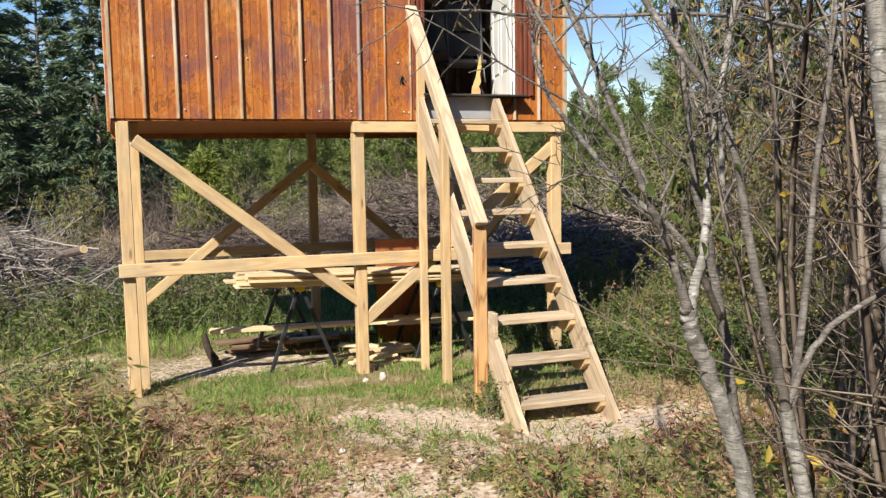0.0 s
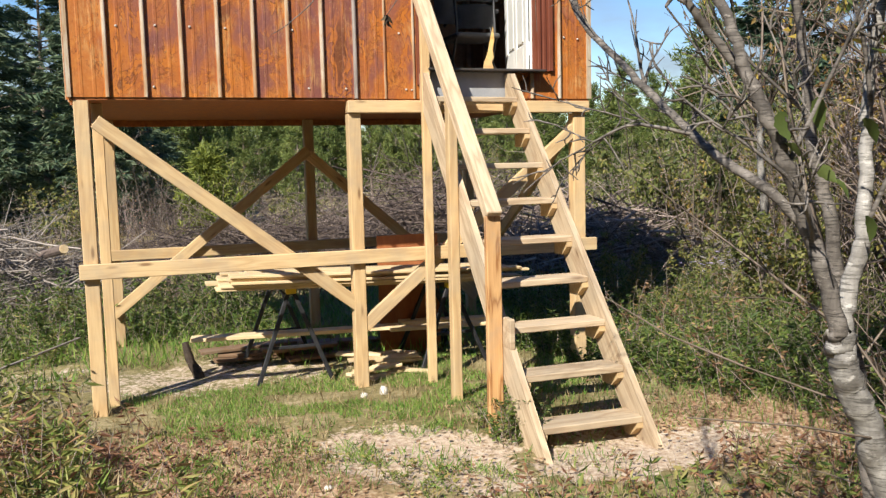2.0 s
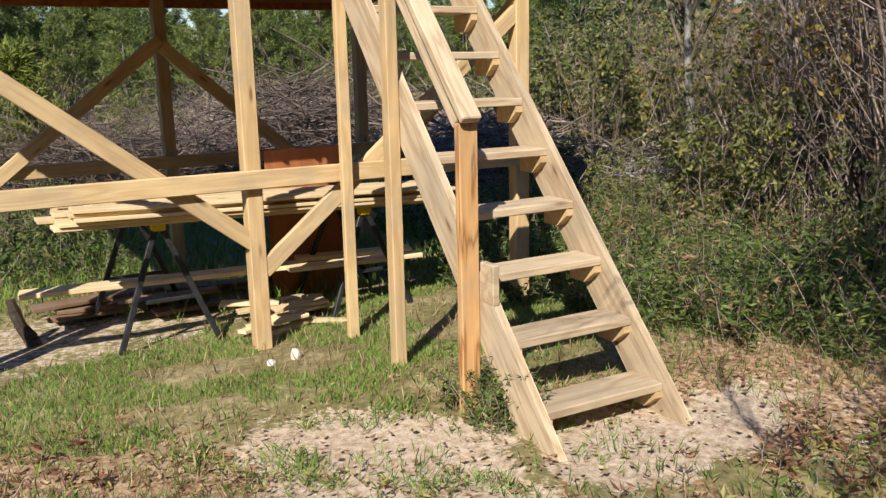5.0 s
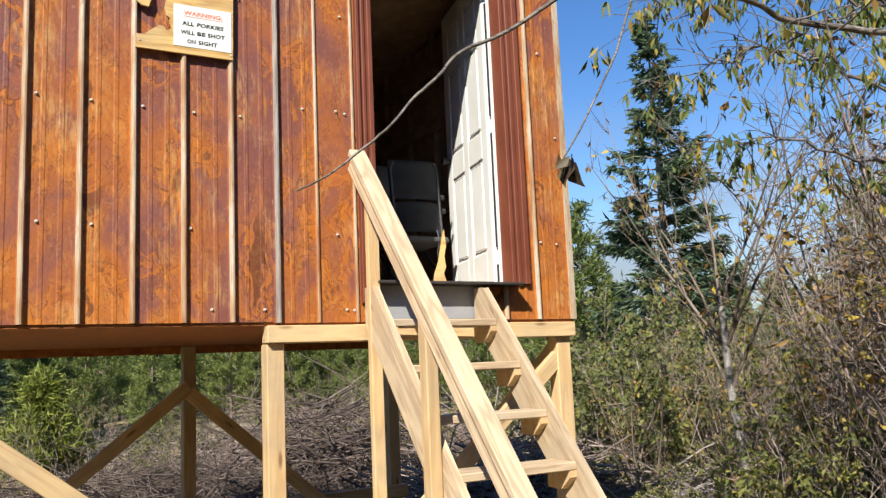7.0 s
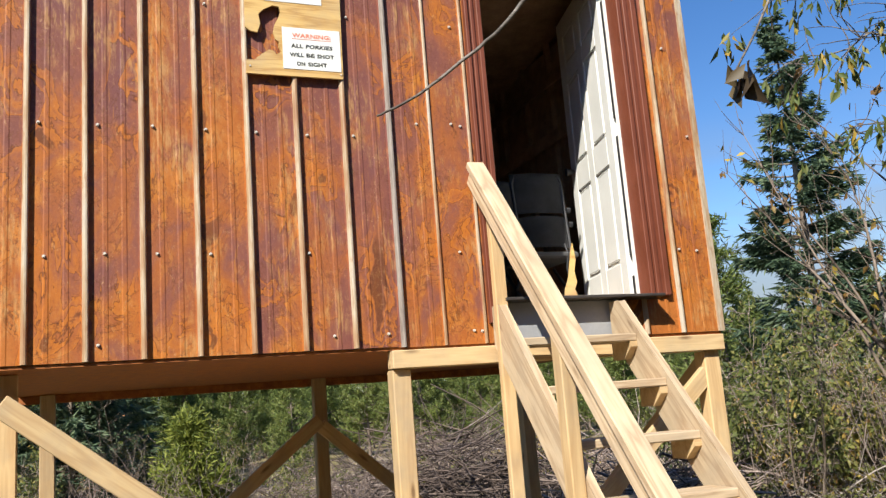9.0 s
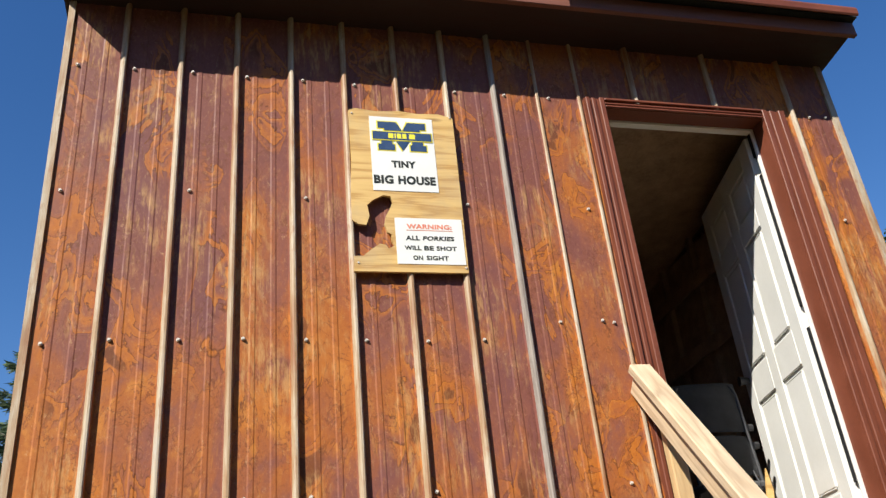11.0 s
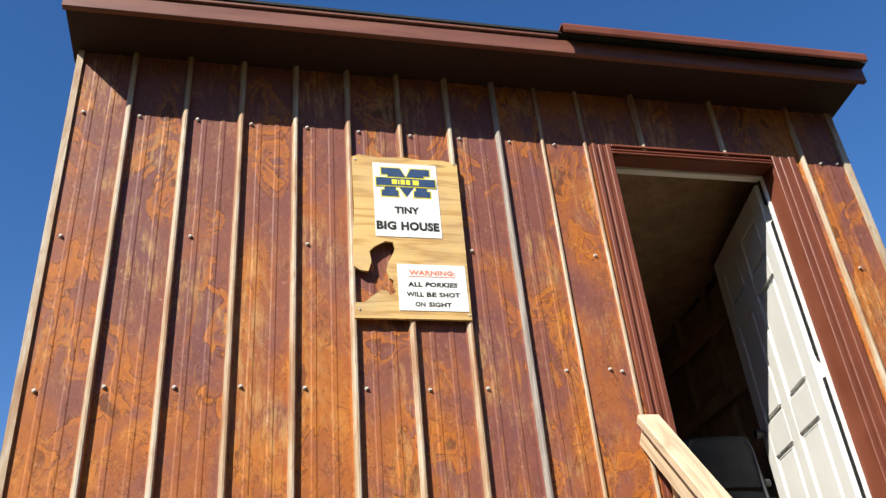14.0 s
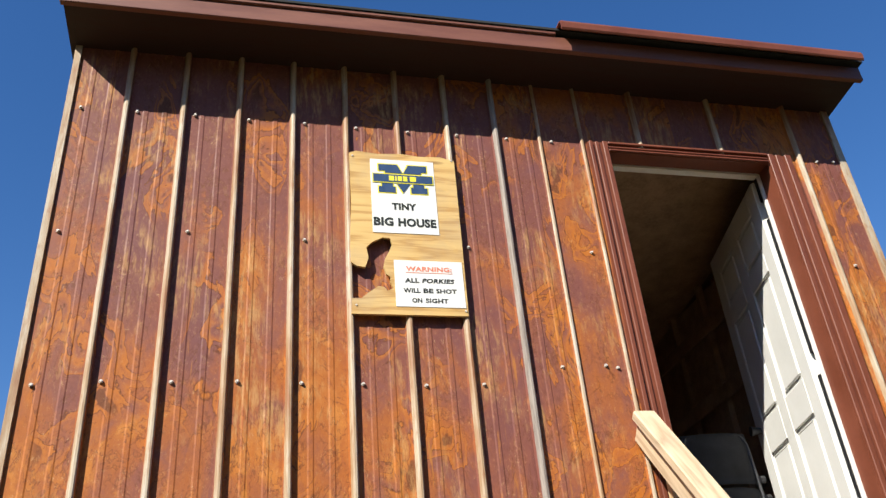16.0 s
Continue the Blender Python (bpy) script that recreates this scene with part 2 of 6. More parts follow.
def stained_steel():
    """Brown coated steel with rust-orange blotches, tide marks and run streaks."""
    n = Nodes("stained_steel")
    sep = n.node("ShaderNodeSeparateXYZ")
    n.link(n.tc.outputs["Object"], sep.inputs[0])
    strip = n.math("FLOOR", n.math("DIVIDE", sep.outputs["X"], R))
    wn_ = n.t.nodes.new("ShaderNodeTexWhiteNoise")
    wn_.noise_dimensions = "1D"
    n.link(n.math("ADD", strip, 4.37), wn_.inputs["W"])
    tone = wn_.outputs["Value"]
    comb = n.node("ShaderNodeCombineXYZ")
    n.link(n.math("MULTIPLY_ADD", strip, 7.3, sep.outputs["X"]), comb.inputs[0])
    n.link(sep.outputs["Y"], comb.inputs[1])
    n.link(n.math("MULTIPLY", sep.outputs["Z"], 0.60), comb.inputs[2])
    v = comb.outputs[0]
    n1 = n.noise(v, 2.6, 6, 0.62, 0.5)
    n2 = n.noise(v, 5.2, 5, 0.50, 0.9)
    n3 = n.noise(v, 24.0, 6, 0.70, 0.5)
    n4 = n.noise(v, 95.0, 5, 0.78, 0.2)
    n6 = n.noise(v, 7.5, 8, 0.72, 0.6)
    n7 = n.noise(n.math_shift(v, 5.3), 3.6, 6, 0.60, 0.5)
    fine = n.noise(n.coords((1, 1, 1)), 260.0, 3, 0.75)
    # the ramp runs from brown coat colour high up to rust orange towards the foot
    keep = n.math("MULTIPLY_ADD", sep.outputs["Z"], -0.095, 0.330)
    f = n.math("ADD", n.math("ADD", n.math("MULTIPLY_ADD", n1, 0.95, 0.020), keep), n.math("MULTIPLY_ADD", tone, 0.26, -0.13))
    f = n.math("ADD", f, n.math("MULTIPLY_ADD", n3, 0.16, -0.08))
    col = n.ramp(f, [(0.42, (0.185, 0.066, 0.053)), (0.49, (0.230, 0.080, 0.052)), (0.55, (0.295, 0.094, 0.036)),
                     (0.64, (0.352, 0.107, 0.023)), (0.78, (0.44, 0.152, 0.032))])
    # speckled golden bloom, and violet-grey places where the coat has held
    bloom = n.math("MULTIPLY", n.ramp(n6, [(0.52, 0.0), (0.60, 1.0)]), n.ramp(f, [(0.48, 0.0), (0.60, 1.0)]))
    bloom = n.math("MULTIPLY", bloom, n.ramp(n3, [(0.38, 0.25), (0.58, 1.0)]))
    col = n.mix(n.math("MULTIPLY", bloom, 0.70), col, (0.50, 0.192, 0.038))
    col = n.mix(n.ramp(n7, [(0.57, 0.0), (0.66, 0.75)]), col, (0.165, 0.064, 0.064))
    # tide marks, in a few places only: a wandering dark rim and a bright rust band inside it
    where = n.ramp(n.noise(n.math_shift(v, 9.1), 2.3, 2, 0.5), [(0.46, 0.0), (0.52, 1.0)])
    wob = n.math("MULTIPLY_ADD", n3, 0.05, -0.025)
    for lvl, wide, amt in ((0.500, 0.0065, 0.95), (0.585, 0.0075, 1.0)):
        w = n.math("ADD", n2, wob)
        halo = n.ramp(w, [(lvl - 0.002, 0.0), (lvl + 0.005, 1.0), (lvl + 0.065, 0.10)])
        col = n.mix(n.math("MULTIPLY", n.math("MULTIPLY", halo, where), amt * 0.80), col, (0.46, 0.145, 0.017))
        rim = n.ramp(n.math("ABSOLUTE", n.math("SUBTRACT", w, lvl)), [(0.0, 1.0), (wide, 0.0)])
        col = n.mix(n.math("MULTIPLY", n.math("MULTIPLY", rim, where), amt * 0.85), col, (0.085, 0.024, 0.009))
    # fainter rings over the rest
    for fld, lvl in ((n7, 0.49), (n7, 0.545), (n2, 0.455)):
        w = n.math("ADD", fld, wob)
        rim = n.ramp(n.math("ABSOLUTE", n.math("SUBTRACT", w, lvl)), [(0.0, 1.0), (0.0075, 0.0)])
        col = n.mix(n.math("MULTIPLY", n.math("MULTIPLY", rim, n.ramp(n6, [(0.42, 0.0), (0.52, 1.0)])), 0.68), col, (0.130, 0.040, 0.016))
    # dark rust eaten in at the heart of some marks
    pit = n.math("MULTIPLY", n.ramp(n.math("ADD", n2, wob), [(0.635, 0.0), (0.655, 1.0)]), where)
    col = n.mix(n.math("MULTIPLY", pit, 0.75), col, (0.105, 0.034, 0.014))
    # dribbles of brighter rust down the sheet, here and there
    run = n.noise(n.coords((1, 1, 0.10)), 34.0, 4, 0.6, 0.4)
    drib = n.math("MULTIPLY", n.ramp(run, [(0.60, 0.0), (0.66, 1.0)]), n.ramp(n.noise(v, 3.3, 3, 0.5), [(0.50, 0.0), (0.58, 1.0)]))
    col = n.mix(n.math("MULTIPLY", drib, 0.5), col, (0.50, 0.20, 0.030))
    # patches rubbed pale, in upright streaks
    worn = n.math("MULTIPLY", n.ramp(n.noise(n.coords((1, 1, 0.16)), 55.0, 5, 0.75), [(0.46, 0.0), (0.60, 1.0)]), n.ramp(n.noise(n.math_shift(v, 14.2), 4.4, 5, 0.6), [(0.53, 0.0), (0.63, 1.0)]))
    col = n.mix(n.math("MULTIPLY", worn, 0.55), col, (0.52, 0.30, 0.115))
    # pale scuffs, rust pin-points and grime
    sc = n.ramp(n.noise(n.coords((1, 1, 0.55)), 62.0, 7, 0.85), [(0.575, 0.0), (0.64, 1.0)])
    col = n.mix(n.math("MULTIPLY", n.math("MULTIPLY", sc, n.ramp(n6, [(0.46, 0.0), (0.56, 1.0)])), 0.55), col, (0.54, 0.34, 0.17))
    col = n.mix(n.ramp(n4, [(0.55, 0.0), (0.70, 0.36)]), col, (0.095, 0.030, 0.018))
    col = n.mix(n.ramp(n4, [(0.30, 0.30), (0.44, 0.0)]), col, (0.55, 0.29, 0.12))
    col = n.mix(n.ramp(fine, [(0.57, 0.0), (0.75, 0.36)]), col, (0.090, 0.028, 0.016))
    n.bump(n.math("ADD", n.math("MULTIPLY", n2, 0.6), n.math("ADD", n.math("MULTIPLY", fine, 0.25), n.math("MULTIPLY", n3, 0.5))), 0.22, 0.005)
    return n.done(col, n.ramp(n3, [(0.3, 0.48), (0.7, 0.72)]), 0.0, 0.22)


def rib_metal():
    """Ribs rubbed down to pale primer and zinc, with rust left in places."""
    n = Nodes("worn_rib_coat")
    v = n.coords((1, 1, 0.12))
    a = n.noise(v, 18, 6, 0.65)
    b = n.noise(n.coords((4.4, 1, 0.8)), 1.3, 4, 0.65)
    c = n.noise(n.coords((1, 1, 0.06)), 210, 4, 0.7)
    d = n.noise(n.coords((1, 1, 0.3)), 40, 5, 0.7)
    f = n.math("ADD", n.math("MULTIPLY", a, 0.5), n.math("MULTIPLY", b, 0.5))
    col = n.ramp(f, [(0.40, (0.24, 0.095, 0.038)), (0.48, (0.35, 0.23, 0.13)), (0.56, (0.46, 0.385, 0.285)), (0.68, (0.41, 0.39, 0.36))])
    col = n.mix(n.ramp(c, [(0.50, 0.0), (0.66, 0.55)]), col, (0.26, 0.14, 0.07))
    col = n.mix(n.ramp(d, [(0.56, 0.0), (0.70, 0.6)]), col, (0.28, 0.10, 0.035))
    n.bump(c, 0.2, 0.003)
    return n.done(col, 0.55, 0.0, 0.4)


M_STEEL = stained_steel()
M_RIB = rib_metal()
M_LAP = speckled("bare_zinc_lap", (0.13, 0.10, 0.085), (0.38, 0.33, 0.29), 14, (8, 1, 0.35), 0.72, 0.15)
M_PINE = timber("pine_timber", (0.36, 0.205, 0.088), (0.63, 0.465, 0.255), bold=0.5)
M_PINEZ = timber("pine_timber_upright", (0.37, 0.205, 0.085), (0.63, 0.455, 0.245), "z", bold=0.48)
M_NEWEL = timber("treated_newel", (0.27, 0.115, 0.038), (0.62, 0.37, 0.165), "z", bold=1.0)
M_STAIR = timber("stair_timber", (0.27, 0.17, 0.095), (0.60, 0.475, 0.325), bold=0.62)
M_DARKWOOD = timber("weathered_brown_timber", (0.13, 0.072, 0.040), (0.25, 0.150, 0.085))
M_BLACKWOOD = timber("near_black_timber", (0.018, 0.013, 0.010), (0.05, 0.035, 0.026))
M_SCRAP = timber("fresh_sawn_board", (0.50, 0.34, 0.16), (0.74, 0.58, 0.36), rough=0.75)
M_INSIDE = speckled("bare_inner_board", (0.20, 0.120, 0.066), (0.40, 0.26, 0.155), 9, (1, 1, 1), 0.8, 0.15)
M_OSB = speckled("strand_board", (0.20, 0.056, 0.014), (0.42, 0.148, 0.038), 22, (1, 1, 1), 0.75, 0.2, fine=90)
M_PLY = timber("plywood_face", (0.36, 0.19, 0.055), (0.64, 0.44, 0.175), knots=True, bold=0.8)
M_TRIM = speckled("brown_coated_trim", (0.135, 0.038, 0.020), (0.195, 0.056, 0.030), 5, (1, 1, 1), 0.52, 0.06, spec=0.35)
# soffit brown set far below the fascia's, so the colour holds the eave's shade
M_SOFFIT_SHADE = speckled("shade_dark_soffit_brown", (0.020, 0.008, 0.007), (0.034, 0.012, 0.009), 7, (1, 6, 1), 0.6, 0.15)
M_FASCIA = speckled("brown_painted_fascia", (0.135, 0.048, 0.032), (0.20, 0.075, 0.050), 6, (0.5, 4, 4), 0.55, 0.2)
M_ROOF = speckled("black_roofing_felt", (0.012, 0.012, 0.013), (0.03, 0.03, 0.03), 30, (1, 1, 1), 0.9, 0.4)
M_DOOR = speckled("white_door_paint", (0.71, 0.705, 0.68), (0.78, 0.775, 0.75), 4, (1, 1, 1), 0.42, 0.04)
M_JAMB = speckled("white_jamb_paint", (0.72, 0.70, 0.66), (0.82, 0.81, 0.78), 9, (1, 1, 1), 0.5, 0.08)
M_GREY = speckled("grey_sheet_flashing", (0.27, 0.275, 0.29), (0.34, 0.345, 0.36), 5, (1, 1, 1), 0.5, 0.05)
M_SILL = speckled("dark_bronze_threshold", (0.035, 0.03, 0.028), (0.07, 0.06, 0.055), 8, (1, 1, 1), 0.4, 0.05)
M_ZINC = speckled("zinc_screw", (0.42, 0.38, 0.33), (0.70, 0.65, 0.58), 60, (1, 1, 1), 0.45, 0.05, metal=0.15)
M_BLACK = speckled("black_steel_tube", (0.012, 0.012, 0.014), (0.03, 0.03, 0.034), 20, (1, 1, 1), 0.45, 0.05)
M_FABRIC = speckled("black_seat_fabric", (0.045, 0.045, 0.047), (0.085, 0.085, 0.088), 9, (1, 1, 1), 0.8, 0.25, fine=300)
M_YELLOW = speckled("yellow_plastic", (0.55, 0.38, 0.01), (0.68, 0.48, 0.02), 15, (1, 1, 1), 0.45, 0.04)
M_PANEL = speckled("red_brown_stained_ply", (0.22, 0.065, 0.022), (0.40, 0.150, 0.055), 5, (2, 2, 0.5), 0.6, 0.1)
M_PAPER = speckled("white_sign_vinyl", (0.68, 0.68, 0.655), (0.75, 0.75, 0.72), 5, (1, 1, 1), 0.45, 0.02)
M_NAVY = speckled("navy_print", (0.02, 0.05, 0.12), (0.03, 0.065, 0.15), 30, (1, 1, 1), 0.5, 0.02)
M_LEMON = speckled("yellow_print", (0.70, 0.62, 0.04), (0.78, 0.70, 0.06), 30, (1, 1, 1), 0.5, 0.02)
M_INK = speckled("black_print", (0.015, 0.018, 0.014), (0.03, 0.034, 0.028), 30, (1, 1, 1), 0.5, 0.02)
M_RED = speckled("faded_red_print", (0.60, 0.17, 0.10), (0.70, 0.24, 0.15), 40, (1, 1, 1), 0.5, 0.02)
M_STONE = speckled("pale_stone", (0.42, 0.40, 0.36), (0.66, 0.63, 0.57), 12, (1, 1, 1), 0.85, 0.4)

# ---- ground ----
def rise(x, y):
    """Height of the ground: a little higher towards the stair's foot, level under the cabin, rolling far off."""
    t = min(max((0.35 - y) / 1.6, 0.0), 1.0)
    z = 0.075 * t * t * (3 - 2 * t)
    z += 0.035 * noise.noise((x * 0.7, y * 0.7, 3.1)) + 0.014 * noise.noise((x * 2.9, y * 2.9, 9.0))
    far = max(0.0, math.hypot(x - 1.8, y + 1.0) - 14.0)
    return z + min(far * 0.012, 1.2) * (0.6 + 0.5 * noise.noise((x * 0.02, y * 0.02, 1.0)))


def patch(x, y, cx, cy, rx, ry, turn=0.0):
    """1 in the middle of a worn patch, 0 outside, with a ragged rim."""
    c, s = math.cos(turn), math.sin(turn)
    u, v = (c * (x - cx) + s * (y - cy)) / rx, (-s * (x - cx) + c * (y - cy)) / ry
    d = math.hypot(u, v) + 0.34 * noise.noise((x * 1.7, y * 1.7, 5.0)) + 0.30 * noise.noise((x * 5.5, y * 5.5, 2.0)) + 0.12 * noise.noise((x * 15, y * 15, 8.0))
    return min(max((1.12 - d) / 0.30, 0.0), 1.0)


def sand_at(x, y):
    return max(patch(x, y, 2.70, -2.08, 0.88, 0.34, 0.08), patch(x, y, 1.75, -1.75, 0.50, 0.75, 0.45), 0.72 * patch(x, y, 1.35, -3.1, 0.42, 1.1, 0.15),
               0.45 * patch(x, y, 3.2, -2.4, 0.6, 0.3, 0.0), 0.62 * patch(x, y, 0.75, 0.85, 1.05, 0.50, 0.0), 0.5 * patch(x, y, -0.8, 1.3, 0.9, 0.45, 0.3))


def litter_at(x, y):
    return max(patch(x, y, 0.55, -2.3, 1.0, 1.7, 0.2), patch(x, y, 3.9, -2.1, 1.3, 0.7, -0.2), 0.7 * patch(x, y, 3.0, -3.6, 1.5, 0.8, 0.3), 0.8 * patch(x, y, 1.6, -4.6, 1.8, 0.9, 0))


def build_ground():
    def steps(lo, hi, fine_lo, fine_hi, fine):
        out = [fine_lo + fine * i for i in range(int((fine_hi - fine_lo) / fine) + 1)]
        a, d = fine_lo, fine
        while a > lo:
            d *= 1.22
            a -= d
            out.insert(0, a)
        b, d = out[-1], fine
        while b < hi:
            d *= 1.22
            b += d
            out.append(b)
        return out
    xs = steps(-600, 600, -3.6, 7.0, 0.075)
    ys = steps(-600, 700, -6.6, 4.4, 0.075)
    verts, sand, litter = [], [], []
    for y in ys:
        for x in xs:
            s = sand_at(x, y) if -6 < x < 10 and -9 < y < 7 else 0.0
            t = litter_at(x, y) if -6 < x < 10 and -9 < y < 7 else 0.0
            verts.append((x, y, rise(x, y) - 0.02 * s))
            sand.append(s)
            litter.append(t)
    nx = len(xs)
    faces = [(j * nx + i, j * nx + i + 1, (j + 1) * nx + i + 1, (j + 1) * nx + i) for j in range(len(ys) - 1) for i in range(nx - 1)]
    me = bpy.data.meshes.new("ground")
    me.from_pydata(verts, [], faces)
    me.attributes.new("sand", "FLOAT", "POINT").data.foreach_set("value", sand)
    me.attributes.new("litter", "FLOAT", "POINT").data.foreach_set("value", litter)
    me.shade_smooth()
    n = Nodes("soil_sand_and_turf")
    v = n.coords((1, 1, 1))
    a = n.noise(v, 2.2, 6, 0.65)
    b = n.noise(v, 28, 6, 0.7)
    c = n.noise(v, 140, 4, 0.7)
    turf = n.ramp(n.math("ADD", n.math("MULTIPLY", a, 0.5), n.math("MULTIPLY", b, 0.5)),
                  [(0.36, (0.095, 0.092, 0.036)), (0.5, (0.21, 0.175, 0.080)), (0.64, (0.40, 0.325, 0.20))])
    sandc = n.ramp(n.math("ADD", n.math("MULTIPLY", b, 0.6), n.math("MULTIPLY", c, 0.4)),
                   [(0.34, (0.20, 0.125, 0.08)), (0.47, (0.40, 0.30, 0.215)), (0.62, (0.62, 0.52, 0.415))])
    lit = n.ramp(b, [(0.33, (0.115, 0.055, 0.032)), (0.47, (0.30, 0.175, 0.105)), (0.64, (0.52, 0.385, 0.26))])
    at_s = n.t.nodes.new("ShaderNodeAttribute")
    at_s.attribute_name = "sand"
    at_l = n.t.nodes.new("ShaderNodeAttribute")
    at_l.attribute_name = "litter"
    col = n.mix(n.math("MULTIPLY", at_l.outputs["Fac"], 0.85), turf, lit)
    worn = n.math("ADD", n.math("ADD", at_s.outputs["Fac"], n.math("MULTIPLY_ADD", b, 2.0, -1.08)), n.math("MULTIPLY_ADD", n.noise(v, 6, 5, 0.7), 1.9, -1.0))
    col = n.mix(n.ramp(worn, [(0.35, 0.0), (0.62, 1.0)]), col, sandc)
    n.bump(n.math("ADD", n.math("MULTIPLY", b, 1.0), n.math("MULTIPLY", c, 0.5)), 0.6, 0.009)
    me.materials.append(n.done(col, 0.95, 0, 0.15))
    return tagged(new("ground", me), "grassy clearing with worn pale sand and fallen leaves", "ground", kind="structure")


build_ground()

# ---- the cabin on stilts ----
cabin = thing("stilt_cabin", "small brown rust-stained metal cabin standing on tall pine stilts", "cabin")


def sheet_mesh(x0, x1, ribs, z0, z1, halves=()):
    """A steel sheet from x0 to x1 with raised ribs and two low stiffeners between ribs; the face looks along -y."""
    pts = [(x0, 0.0, 0)]
    marks = []
    for r in ribs:
        marks.append((r, "rib"))
    for r in halves:
        marks.append((r, "half"))
    for r in sorted(set([r for r in ribs] + [r - R for r in ribs])):
        for f in (1 / 3, 2 / 3):
            marks.append((r + R * f, "low"))
    for c, kind in sorted(marks):
        if kind == "low" and any(abs(c - h) < 0.04 for h in halves):
            continue
        prof = [(-0.014, 0), (-0.010, 0.008), (-0.004, 0.0135), (0.003, 0.0130), (0.007, 0.009), (0.009, 0)] if kind == "half" else [(-0.020, 0), (-0.0150, 0.011), (-0.0090, 0.022), (-0.002, 0.0265), (0.0055, 0.0260), (0.0100, 0.021), (0.0125, 0)] if kind == "rib" else [(-0.013, 0), (-0.007, 0.0021), (0.007, 0.0021), (0.012, 0)]
        if c - 0.022 <= pts[-1][0] or c + 0.022 >= x1:
            continue
        # pale rib coat skips the right flank, putting its shaded side into the colour
        for i, (dx, h) in enumerate(prof):
            pts.append((c + dx, h, 1 if kind == "rib" and 1 < i < 6 else 2 if kind == "half" and 1 < i < 5 else 0))
    pts.append((x1, 0.0, 0))
    bm = bmesh.new()
    rows = 8
    grid = []
    for k in range(rows + 1):
        z = z0 + (z1 - z0) * k / rows
        grid.append([bm.verts.new((x, -0.004 - h + 0.0022 * noise.noise((x * 3, z * 1.7, 4.0)), z)) for x, h, _ in pts])
    for k in range(rows):
        for i in range(len(pts) - 1):
            f = bm.faces.new((grid[k][i], grid[k][i + 1], grid[k + 1][i + 1], grid[k + 1][i]))
            f.material_index = pts[i + 1][2]
    return bm


def build_front():
    # framed wall behind the sheets, with the doorway left open
    bm = bmesh.new()
    add_box(bm, (0.0, 0.006, 2.049), (2.37, 0.11, TOP))
    add_box(bm, (3.24, 0.006, 2.049), (W, 0.11, TOP))
    add_box(bm, (2.37, 0.006, 4.27), (3.24, 0.11, TOP))
    add_box(bm, (2.37, 0.006, 2.049), (3.24, 0.11, 2.235))
    wall = part("front_wall", bm, M_INSIDE, cabin, "framed front wall clad in ribbed steel")
    first = [R * k for k in (1, 2, 3)]
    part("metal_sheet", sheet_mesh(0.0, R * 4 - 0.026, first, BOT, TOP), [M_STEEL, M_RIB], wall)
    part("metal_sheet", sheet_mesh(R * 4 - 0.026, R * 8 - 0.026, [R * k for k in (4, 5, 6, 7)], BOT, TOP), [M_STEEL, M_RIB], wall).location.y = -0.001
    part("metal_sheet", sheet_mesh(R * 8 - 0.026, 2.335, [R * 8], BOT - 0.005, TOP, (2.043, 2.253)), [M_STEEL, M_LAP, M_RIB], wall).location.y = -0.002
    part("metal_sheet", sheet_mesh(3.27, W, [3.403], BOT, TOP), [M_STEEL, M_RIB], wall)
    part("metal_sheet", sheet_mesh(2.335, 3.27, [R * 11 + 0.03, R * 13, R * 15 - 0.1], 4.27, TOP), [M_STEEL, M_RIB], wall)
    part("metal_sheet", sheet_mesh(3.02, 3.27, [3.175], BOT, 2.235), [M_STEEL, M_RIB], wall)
    # corner trims
    for x0, x1 in ((-0.012, 0.014), (W - 0.022, W + 0.014)):
        bm = prism([(x0, BOT), (x1, BOT), (x1, TOP), (x0, TOP)], -0.016, -0.003)
        part("corner_trim", bm, M_RIB, wall)
    # screws in rows, beside the ribs
    me = None
    every = [0.047] + [R * k + 0.046 for k in range(1, 8)]
    rows = ((2.112, [R * 2 + 0.05, 1.497, 1.76, 2.193, 2.234]), (2.50, [0.30, 0.525, 0.743, 0.970, 1.405, 2.151, 3.44, 3.568]),
            (3.068, every), (3.15, [1.972, 2.157, 2.209, 3.60]), (3.685, [0.051, 0.508, 0.966, 1.64, 2.195, 3.50]),
            (4.28, every + [1.88, 2.10, 2.50, 2.82, 3.12, 3.50, 3.60]))
    for z, xs in rows:
        for x in xs:
            if me is None:
                bm = bmesh.new()
                bmesh.ops.create_cone(bm, cap_ends=True, segments=6, radius1=0.0085, radius2=0.0075, depth=0.003, matrix=Matrix.Rotation(radians(90), 4, "X"))
                bmesh.ops.create_cone(bm, cap_ends=True, segments=6, radius1=0.0055, radius2=0.0045, depth=0.006, matrix=Matrix.Translation((0, -0.004, 0)) @ Matrix.Rotation(radians(90), 4, "X"))
                ob = part("screw", bm, M_ZINC, wall, "zinc hex-head screw")
                me = ob.data
            else:
                ob = new("screw", me)
                ob.parent = wall
                ob["label"] = "zinc hex-head screw"
            dz = 0.022 * noise.noise((x * 5, z * 3, 1.0))
            ob.location = (x + 0.012 * noise.noise((x * 9, z * 7, 6.0)), -0.009, z + dz)
    return wall


front_wall = build_front()


